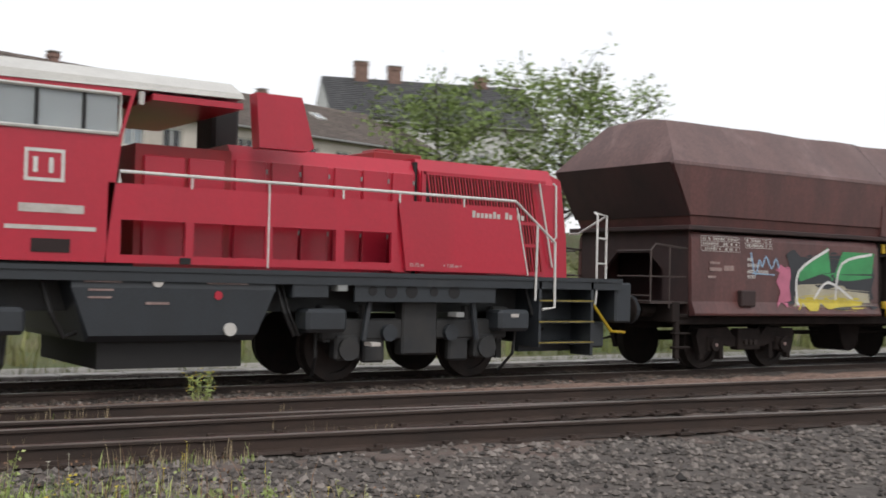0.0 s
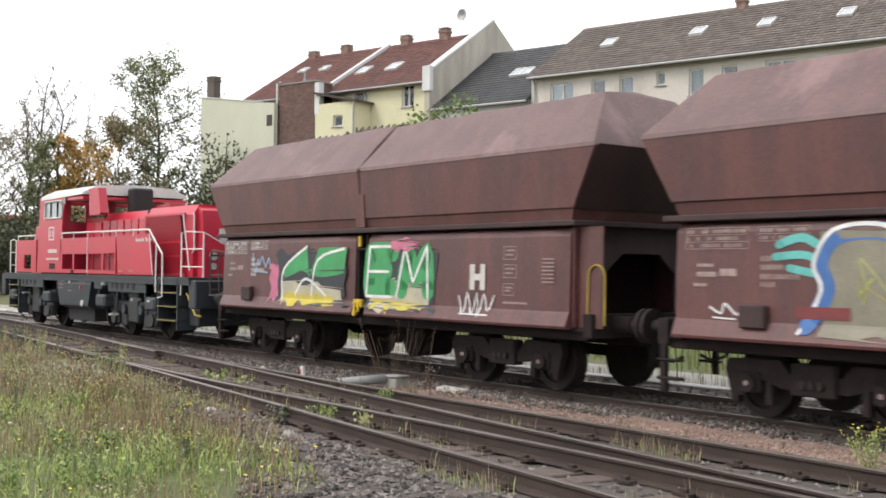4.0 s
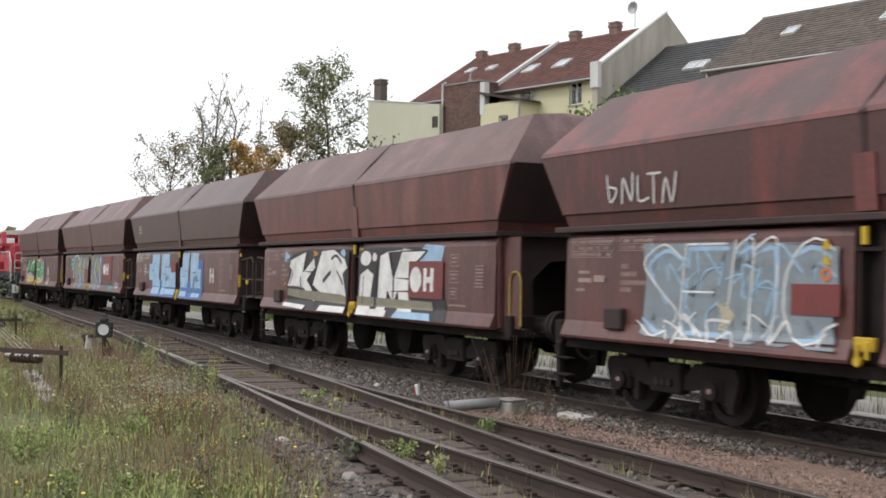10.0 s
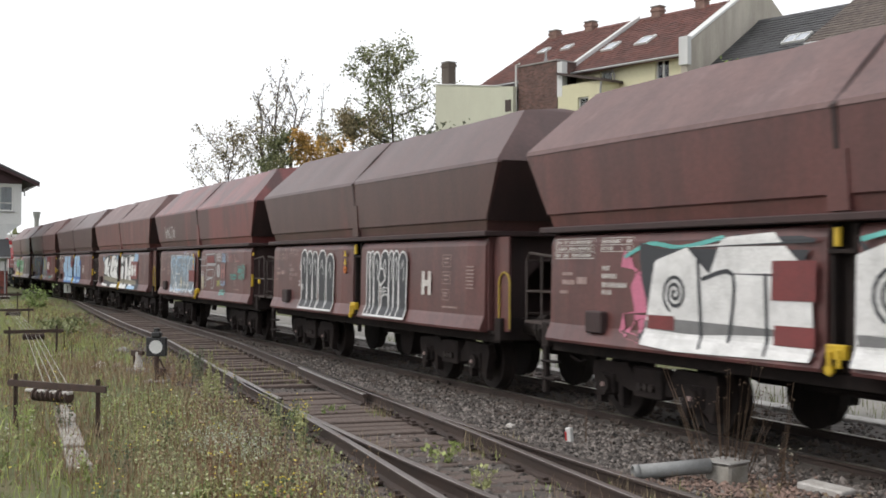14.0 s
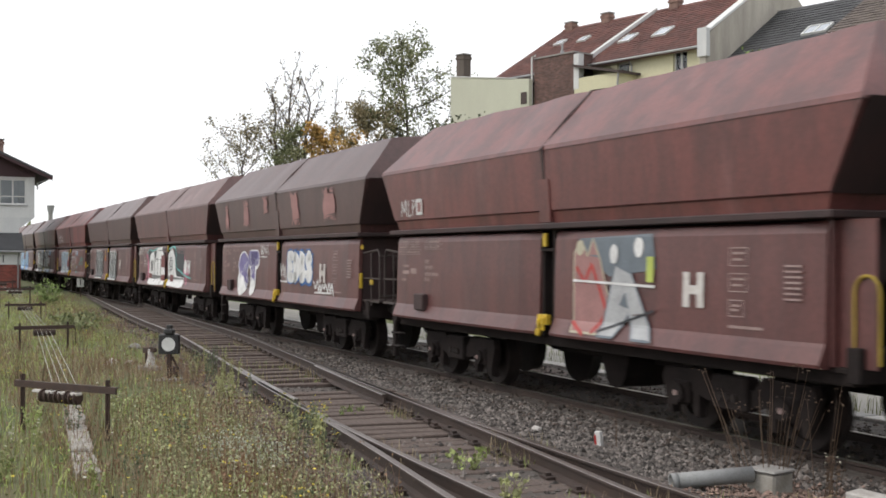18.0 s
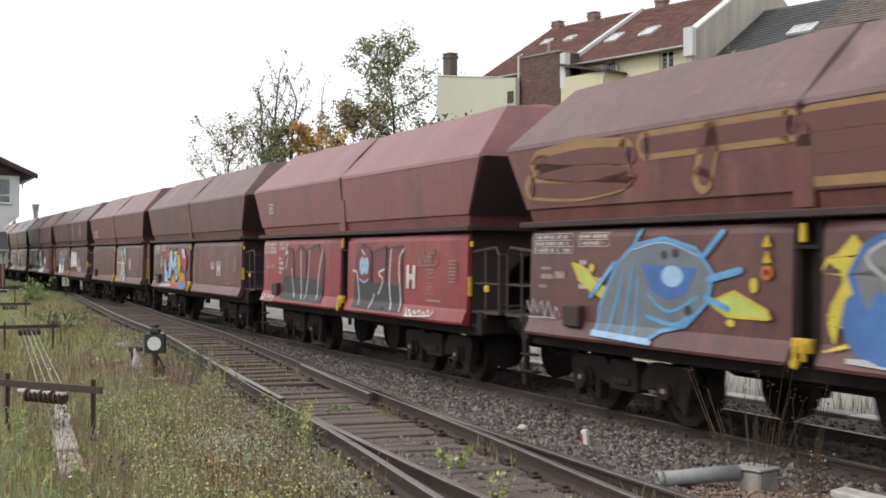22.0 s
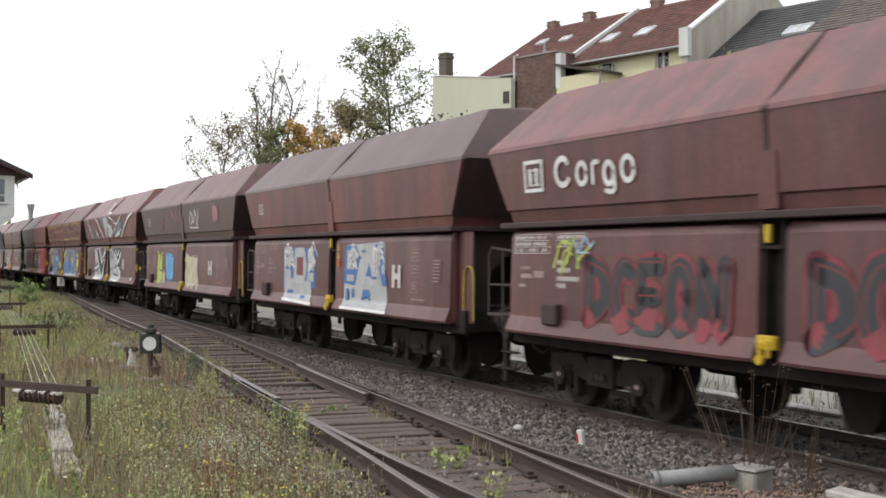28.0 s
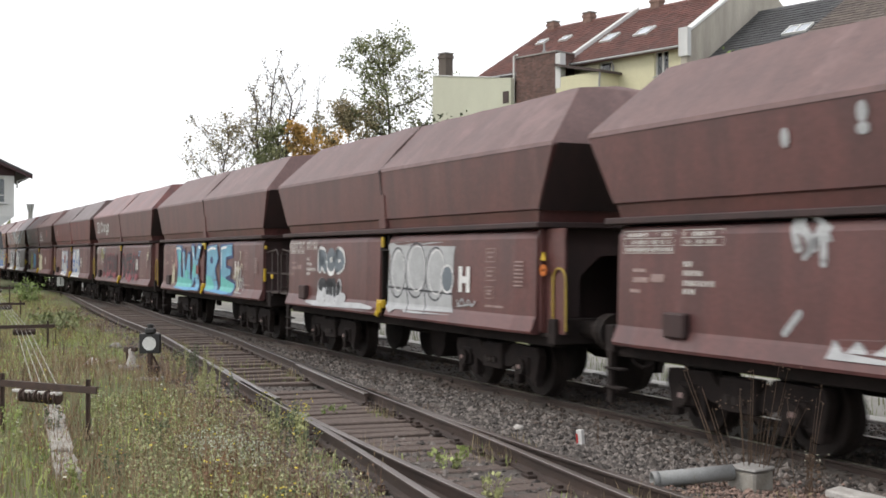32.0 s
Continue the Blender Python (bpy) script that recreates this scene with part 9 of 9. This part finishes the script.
# masts and lamps
mast = thing("lattice_mast", "grey steel lattice mast on the railway bank", "mast", m=pose(1.6, 30, 3.2))
legs = [(-0.2, -0.2), (0.2, -0.2), (0.2, 0.2), (-0.2, 0.2)]
for a, b in legs:
    part("leg", tube(bmesh.new(), [(a, b, -0.3), (a * 0.6, b * 0.6, 5.3)], 0.03, 4), ZINC, mast)
for k in range(10):
    z, w = 0.5 * k, 0.2 - 0.008 * k
    for (a, b), (c, d) in zip(legs, legs[1:] + legs[:1]):
        f = w / 0.2
        part("brace", tube(bmesh.new(), [(a * f, b * f, z), (c * f, d * f, z + 0.5)], 0.014, 3), ZINC, mast)
part("head", boxes((-0.25, 0.25, -0.2, 0.2, 5.3, 5.42), (-0.12, 0.12, -0.12, 0.12, 5.42, 5.7), bevel=0.01), ZINC, mast)


def street_lamp(x, y, h, arm, turn, label):
    g = ground_z(x, y)
    T = thing("street_lamp", label, "street lamp", m=pose(x, y, g, 0, 0, turn))
    part("pole", tube(bmesh.new(), [(0, 0, -0.3), (0, 0, h * 0.5), (0, 0, h), (arm * 0.4, 0, h + 0.35), (arm, 0, h + 0.45)], 0.09, 8, 0.6), ZINC, T)
    head = part("lamp_head", boxes((arm - 0.1, arm + 0.75, -0.16, 0.16, h + 0.38, h + 0.54), bevel=0.04), ZINC, T)
    part("diffuser", boxes((arm + 0.05, arm + 0.65, -0.12, 0.12, h + 0.34, h + 0.378)), LAMPGLASS, head)


street_lamp(*at(63.6, 60), 9.0, 0.3, 0, "tall grey street lamp with a small flat head")
street_lamp(*at(-78.9, 95), 5.3, 1.1, -20, "curved grey street lamp near the crossing")
rail_ = thing("crossing_railing", "low white tubular railing before the far hall", "railing", m=pose(-96, 17.5, -0.25, 0, 0, 82))
for z in (0.55, 1.05):
    part("bar", tube(bmesh.new(), [(-6, 0, z), (6, 0, z)], 0.04, 6), WHITE, rail_)
for i in range(7):
    part("post", tube(bmesh.new(), [(-6 + 2 * i, 0, -0.2), (-6 + 2 * i, 0, 1.05)], 0.04, 6), WHITE, rail_)


# ---- stones, grass and weeds ----
def scatter_stones(name, label, n, where, mat, seed, lo, hi):
    """Loose crushed stones lying on the bed, each a rough six-cornered lump."""
    d = random.Random(seed)
    verts, faces = [], []
    while len(faces) < n * 8:
        x, y, z = where(d)
        s = d.uniform(lo, hi) * (1.5 if d.random() < 0.06 else 1)
        a = d.uniform(0, 6.28)
        ca, sa = math.cos(a), math.sin(a)
        q = len(verts)
        for ex, ey, ez in ((1, 0.1, 0.1), (-0.15, 0.85, 0), (-1, -0.1, 0.15), (0.2, -0.8, 0), (0.2, 0.15, 0.75), (0, 0, -0.7)):
            ex, ey, ez = (c * d.uniform(0.7, 1.25) * s for c in (ex, ey, ez))
            verts.append((x + ca * ex - sa * ey, y + sa * ex + ca * ey, z + ez + s * 0.15))
        for i in range(4):
            faces.append((q + i, q + (i + 1) % 4, q + 4))
            faces.append((q + (i + 1) % 4, q + i, q + 5))
    me = bpy.data.meshes.new(name)
    me.from_pydata(verts, [], faces)
    return tagged(put(name, me, mat), label, "stones", kind="stuff")


def on_bed(d):
    while True:
        x = -36 + 48 * math.sqrt(d.random()) if d.random() < 0.8 else d.uniform(-12, 14)
        y = d.uniform(edge(x) - 0.3, 8.3)
        a, b = r1(x), r4(x)
        wood = a - 0.2 < y < b + 0.3
        if wood and d.random() < 0.8:
            continue
        if x > -6 and 6.3 < y < 7.8 and d.random() < 0.9:
            continue
        return x, y, bed_z(x, y)


scatter_stones("ballast_stones", "grey-brown crushed ballast stones between the rails", 52000, on_bed, STONE, 3, 0.016, 0.04)
scatter_stones("ballast_stones", "grey crushed ballast stones of the main track", 13000, lambda d: ((x := -40 + 52 * math.sqrt(d.random())), (y := d.uniform(7.4, 11.3)), bed_z(x, y)), OILSTONE, 4, 0.02, 0.045)
REDSTONE = material("reddish_stones", (0.27, 0.185, 0.15), 0.9, 0.0, (0.17, 0.115, 0.095), 4.0, 0.7, grain=35.0, bump=0.4, spread=0.45)
scatter_stones("gravel_stones", "small reddish gravel stones on the strip", 14000, lambda d: ((x := d.uniform(-8.5, 13)), (y := d.gauss(6.9, 0.42)), bed_z(x, y) + 0.025), REDSTONE, 5, 0.01, 0.028)


def blades(n, where, mat, seed, lo, hi, width, name, label, bend=0.45, category="grass"):
    """Bent tapered grass blades, in one mesh."""
    d = random.Random(seed)
    verts, faces = [], []
    for _ in range(n):
        x, y, z, k = where(d)
        h = d.uniform(lo, hi) * k
        a = d.uniform(0, 6.28)
        ca, sa = math.cos(a), math.sin(a)
        w = width * d.uniform(0.6, 1.3)
        r = h * bend * d.uniform(0.2, 1.3)
        q = len(verts)
        verts += [(x - sa * w, y + ca * w, z - 0.02), (x + sa * w, y - ca * w, z - 0.02),
                  (x + ca * r * 0.35 + sa * w * 0.8, y + sa * r * 0.35 - ca * w * 0.8, z + h * 0.6), (x + ca * r * 0.35 - sa * w * 0.8, y + sa * r * 0.35 + ca * w * 0.8, z + h * 0.6),
                  (x + ca * r, y + sa * r, z + h)]
        faces += [(q, q + 1, q + 2, q + 3), (q + 3, q + 2, q + 4)]
    me = bpy.data.meshes.new(name)
    me.from_pydata(verts, [], faces)
    return tagged(put(name, me, mat), label, category, kind="stuff")


def meadow(d, test, far=-62.0):
    """A spot in the meadow where test(x, y, gap to the rail) says yes; nearer ground gets more."""
    while True:
        x = 5.0 + (far - 5.0) * d.random() ** 1.75
        y = d.uniform(-6.0 + max(0, -x - 30) * 0.12, min(r1(x) - 0.15, edge(x) + 0.5 + 0.4 * noise.noise((x * 0.9, 2, 2))))
        k = test(x, y, r1(x) - y)
        if k and d.random() < k:
            return x, y, gz(x, y), d.uniform(0.7, 1.1)


def patch(x, y, s, seed):
    return 0.5 + 0.9 * noise.noise((x * s, y * s, seed))


def lush(x, y, gap):
    """Green patches: near the path, far off and away from the rail."""
    k = patch(x, y, 0.55, 1.5)
    if x > -9.5:
        k += 0.25
    if -22 < x < -9.5:
        k -= 0.3 if y > 1.6 else -0.1
    if x < -22:
        k += 0.2
    if gap < 1.2:
        k -= 0.45
    return min(1, max(0.04 if gap > 0.7 else 0, k))


def dry(x, y, gap):
    k = patch(x, y, 0.5, 7.7) + (0.4 if -22 < x < -8.5 and y > 1.3 else -0.25)
    return min(1, max(0, k * (1 if gap > 0.6 else 0.25)))


blades(74000, lambda d: meadow(d, lush), GRASS, 21, 0.06, 0.22, 0.005, "meadow_grass", "fresh green meadow grass of uneven height", 0.8)
blades(26000, lambda d: meadow(d, dry), DRYGRASS, 22, 0.1, 0.34, 0.003, "dry_meadow_grass", "dry yellow-brown meadow grass and stalks", 0.6)
RUSSET = material("russet_stalks", (0.27, 0.16, 0.095), 0.85, 0.0, (0.18, 0.1, 0.065), 0.8, 0.8, bump=0, spread=0.35)
blades(30000, lambda d: meadow(d, lambda x, y, g: dry(x, y, g) * (0.3 + patch(x, y, 0.8, 3.1))), RUSSET, 23, 0.12, 0.4, 0.0026, "russet_weeds", "reddish brown seed stalks among the grass", 0.5, "weeds")
blades(9000, lambda d: (lambda x, y: (x, y, ground_z(x, y), d.uniform(0.7, 1.2)))(-45 + 80 * d.random(), 15.2 + 12 * d.random() ** 1.3), BANKGRASS, 24, 0.25, 0.7, 0.03, "bank_grass", "rough green grass on the railway bank")
blades(2600, lambda d: (lambda x, y: (x, y, -0.2, d.uniform(0.5, 1.1)))(-30 + 50 * d.random(), 12.1 + 0.9 * abs(d.gauss(0, 1))), BANKGRASS, 25, 0.1, 0.4, 0.006, "trackside_grass", "dry straw-coloured grass behind the main track", 0.3)


blades(14000, lambda d: (lambda x, y: (x, y, ground_z(x, y), d.uniform(0.6, 1.1)))(-40 + 52 * d.random(), -6 - 14 * d.random()), BANKGRASS, 28, 0.12, 0.3, 0.012, "outer_meadow", "rough green meadow grass beside the gravel yard", 0.7)


def specks(n, mat, seed, test, lo, hi, size, name, label):
    """Small leaves and seed heads at many heights in the meadow."""
    d = random.Random(seed)
    spots = []
    for _ in range(n):
        x, y, z, k = meadow(d, test, -40)
        spots.append((x, y, z + lo + (hi - lo) * d.random() ** 1.6))
    tagged(put(name, leaf_mesh(name, spots, size, d), mat), label, "plants", kind="stuff")


specks(36000, WEED, 61, lush, 0.01, 0.22, 0.034, "meadow_herbs", "small green herb leaves covering the meadow")
specks(15000, LEAFBRIGHT, 62, lambda x, y, g: lush(x, y, g) ** 2 if g > 1 else 0, 0.01, 0.14, 0.04, "meadow_clover", "bright green clover patches in the meadow")
GREYLEAF = material("dusty_leaves", (0.31, 0.36, 0.17), 0.8, 0.0, (0.38, 0.34, 0.2), 1.2, 0.9, bump=0, spread=0.4)
SILVERWEED = material("silvery_fluff", (0.48, 0.5, 0.41), 0.9, 0.0, (0.34, 0.37, 0.26), 2.0, 0.8, bump=0, spread=0.35)
specks(1500, SILVERWEED, 66, lambda x, y, g: max(0, 1 - ((x + 11.0) / 1.3) ** 2 - ((y - 3.0) / 0.5) ** 2), 0.12, 0.3, 0.02, "fluffy_weed", "silvery fluffy seed weed beside the rail")
specks(9000, GREYLEAF, 67, lambda x, y, g: 0.9 if -16 < x < -8 and 0.35 < g < 2.2 else 0, 0.0, 0.26, 0.03, "rail_side_herbs", "grey-green herbs growing up to the rail")
specks(12000, DRYGRASS, 63, dry, 0.05, 0.36, 0.018, "meadow_seed_heads", "straw-coloured seed heads over the meadow")
specks(22000, RUSSET, 64, dry, 0.05, 0.42, 0.024, "meadow_seed_heads", "reddish brown seed heads over the meadow")


def track_spot(d):
    while True:
        x = -32 + 33 * d.random()
        a, b = r1(x), r4(x)
        y = d.choice((a - 0.15 - 0.25 * d.random(), a + 0.12 + 0.2 * d.random(), b - 0.2 * d.random() - 0.1, b + 0.15 + 0.3 * d.random(), d.uniform(a, b)))
        if noise.noise((x * 0.8, y * 1.2, 4.4)) > 0.12:
            return x, y, bed_z(x, y), d.uniform(0.5, 1.1)


blades(5200, track_spot, DRYGRASS, 26, 0.06, 0.26, 0.0035, "track_weeds", "thin dry weeds growing between the rails", 0.35, "weeds")
blades(2400, track_spot, WEED, 27, 0.05, 0.16, 0.006, "track_weeds", "small green weeds growing between the rails", 0.5, "weeds")


def weed(x, y, h, stems, mat, seed, spread=0.2, leaf=0.05, leaves=60, bloom=None, blooms=0, label="bushy green weed growing at the rail", z=None, curve_out=0.5, name="weed"):
    """Stems with narrow leaves along them and, where it blooms, small flower heads."""
    d = random.Random(seed)
    W_ = thing(name, label, "weed", m=pose(x, y, gz(x, y) if z is None else z))
    wood, spots, tips = bmesh.new(), [], []
    for i in range(stems):
        a = d.uniform(0, 6.28)
        r = spread * math.sqrt(d.random())
        hh = h * d.uniform(0.55, 1.0)
        p0 = Vector((r * 0.35 * math.cos(a), r * 0.35 * math.sin(a), -0.02))
        p2 = Vector((r * math.cos(a), r * math.sin(a), hh))
        p1 = p0.lerp(p2, 0.55) + Vector((0, 0, hh * 0.12 * curve_out))
        tube(wood, [p0, p1, p2], 0.0035 + 0.002 * h, 3, 0.4)
        tips.append(p2)
        for _ in range(leaves // stems):
            f = d.uniform(0.12, 1.0)
            p = p0.lerp(p1, f / 0.55) if f < 0.55 else p1.lerp(p2, (f - 0.55) / 0.45)
            spots.append(p + Vector((d.gauss(0, 1), d.gauss(0, 1), d.gauss(0, 0.6))) * leaf * 0.55)
    part("stalk", wood, STEM if mat is None else mat, W_)["kind"] = "stuff"
    if leaves and mat is not None:
        put("foliage", leaf_mesh("foliage", spots, leaf, d), mat, W_)["kind"] = "stuff"
    if bloom:
        bm = bmesh.new()
        for _ in range(blooms):
            t = d.choice(tips) + Vector((d.gauss(0, 1), d.gauss(0, 1), d.gauss(-0.3, 0.7))) * leaf * 0.9
            disc(bm, (t.x, t.y), d.uniform(0.005, 0.01), t.z, t.z + 0.008, 6, "z")
        part("bloom", bm, bloom, W_)["kind"] = "stuff"
    return W_


GREYWEED = material("grey_green_leaves", (0.15, 0.17, 0.105), 0.8, 0.0, (0.11, 0.14, 0.07), 2.0, 0.8, bump=0, spread=0.3)
PALEWEED = material("pale_green_spikes", (0.36, 0.38, 0.17), 0.8, 0.0, (0.3, 0.29, 0.14), 2.0, 0.8, bump=0, spread=0.3)
weed(0.5, 6.15, 0.42, 12, WEED, 1, 0.2, 0.035, 255, FLOWER, 36, "green weed with yellow flowers on the gravel strip")
weed(-5.22, 3.95, 0.3, 10, WEED, 2, 0.2, 0.035, 220)
weed(-6.16, 5.43, 0.26, 12, LEAFBRIGHT, 3, 0.16, 0.035, 240)
weed(-4.0, 3.7, 0.38, 6, PALEWEED, 4, 0.12, 0.05, 90)
weed(-5.33, 3.45, 0.22, 8, GREYWEED, 5, 0.15, 0.05, 90)
weed(-11.9, 4.14, 0.3, 8, GREYWEED, 6, 0.2, 0.035, 135, FLOWER, 10, "grey-green weed with yellow flowers at the rail")
weed(-2.38, 5.69, 0.28, 14, None, 7, 0.3, 0.035, 21, None, 0, "tuft of dry pale stalks on the ballast")
weed(-8.35, 7.15, 1.2, 26, None, 8, 0.62, 0.035, 33, STEM, 60, "leafless dry brown bush beside the concrete block", curve_out=0.3)
weed(-7.75, 7.2, 1.0, 5, None, 48, 0.35, 0.035, 33, STEM, 14, "thin leafless dry stalks beside the concrete block", curve_out=0.3)
weed(-11.0, 7.25, 0.7, 2, None, 9, 0.05, 0.04, 4, None, 0, "single thin dry stalk beside the main track")
weed(-7.9, 7.5, 0.42, 5, STEM, 10, 0.12, 0.035, 75, PALE, 14, "dry brown seed-headed weed on the ballast")
weed(-7.2, 6.6, 0.2, 9, DRYGRASS, 44, 0.22, 0.035, 90, None, 0, "low straw-coloured weed on the ballast")
weed(-6.6, 6.9, 0.24, 9, DRYGRASS, 45, 0.22, 0.035, 90, None, 0, "low straw-coloured weed on the ballast")
weed(-12.8, 4.3, 0.3, 9, WEED, 11, 0.18, 0.035, 150, FLOWER, 30, "green weed with clustered yellow flowers at the rail")
weed(-14.3, 5.25, 0.14, 12, LEAFBRIGHT, 12, 0.3, 0.035, 225, None, 0, "low green weed between the rails")
weed(-10.0, 4.9, 0.25, 10, WEED, 13, 0.22, 0.05, 110)
weed(-8.6, 4.6, 0.24, 8, PALEWEED, 14, 0.2, 0.05, 80)
weed(-49.5, 5.4, 1.1, 24, LEAFBRIGHT, 15, 0.8, 0.12, 420, None, 0, "bright green bush among distant grass", name="weed")
weed(-33.0, 4.2, 0.6, 24, LEAFGREEN, 16, 0.9, 0.1, 420, None, 0, "dark green leafy weed patch in the meadow")
weed(-31.0, 4.0, 0.5, 24, LEAFGREEN, 17, 0.9, 0.1, 420, None, 0, "dark green leafy weed patch in the meadow")
d = random.Random(90)
for i in range(26):
    x = -9.5 - 13 * d.random()
    weed(x, r1(x) - d.uniform(0.18, 0.75), d.uniform(0.4, 0.68), 4, PALEWEED if i % 3 else GREYWEED, 200 + i, 0.1, 0.03, 150, FLOWER if i % 5 == 0 else None, 6, "tall pale green weed spikes along the rail")
for i in range(44):
    x, y, z, k = meadow(d, lambda x, y, g: 0.9 if -14 < x < 1 and g > 0.7 and -2.5 < y < edge(x) else 0)
    weed(x, y, d.uniform(0.28, 0.5), 6, (GREYWEED, WEED, PALEWEED)[i % 3], 240 + i, 0.15, 0.028, 190, (FLOWER, None, PALE)[i % 3], 9, "tall meadow weed with small flowers", z)
for i in range(40):
    x, y, z, k = meadow(d, lambda x, y, g: 0.8 if -30 < x < -7 and g > 0.9 and y > -2.5 else 0)
    weed(x, y, d.uniform(0.35, 0.6), 9, None if i % 3 else RUSSET, 300 + i, 0.2, 0.03, 80, PALE if i % 2 else FLOWER, 10, "dry reddish meadow weed with seed heads", z)
for i in range(26):
    x, y, z, k = meadow(d, lambda x, y, g: 0.9 if -11 < x < 2 and g > 1.0 and -3 < y < edge(x) else 0)
    weed(x, y, d.uniform(0.16, 0.28), 9, LEAFBRIGHT, 360 + i, 0.2, 0.035, 260, None, 0, "low leafy bright green meadow plant", z)


def petals(n, mat, seed, label, lo, hi):
    dd = random.Random(seed)
    verts, faces = [], []
    for _ in range(n):
        x, y, z, k = meadow(dd, lambda x, y, g: 0.3 + 0.7 * patch(x, y, 0.9, seed) if g > 0.5 else 0, -34)
        h, r = dd.uniform(lo, hi), dd.uniform(0.008, 0.017)
        q = len(verts)
        t = dd.uniform(-.4, .4)
        verts += [(x + r * math.cos(a), y + r * math.sin(a), z + h + r * t * math.cos(a)) for a in (0, 1.05, 2.09, 3.14, 4.19, 5.24)]
        verts += [(x - 0.0015, y, z + h), (x + 0.0015, y, z + h), (x, y, z)]
        faces += [tuple(range(q, q + 6)), (q + 6, q + 7, q + 8)]
    me = bpy.data.meshes.new("meadow_flowers")
    me.from_pydata(verts, [], faces)
    tagged(put("meadow_flowers", me, mat), label, "flowers", kind="stuff")


petals(1000, FLOWER, 31, "scattered small yellow flowers in the meadow", 0.15, 0.35)
petals(900, PALE, 32, "scattered pale seed heads in the meadow", 0.18, 0.42)


# ---- how the train runs ----
def train_at(t):
    for (ta, xa), (tb, xb) in zip(TRAIN, TRAIN[1:]):
        if t <= tb:
            break
    return xa + (xb - xa) * (t - ta) / (tb - ta)


def motions():
    for ob, ahead, _ in TRAIN_THINGS:
        walk(ob, [(t, pose(x + ahead, YC, 0)) for t, x in TRAIN])
    # the wheels roll with the way that the train has come
    times = [32.0 * i / 440 for i in range(441)]
    turns = [math.degrees((train_at(t) - TRAIN[0][1]) / 0.47) for t in times]
    for wheel, rest, sense in ROLLING:
        walk(wheel, [(t, rest @ pose(0, 0, 0, 0, sense * a, 0)) for t, a in zip(times, turns)])


motions()
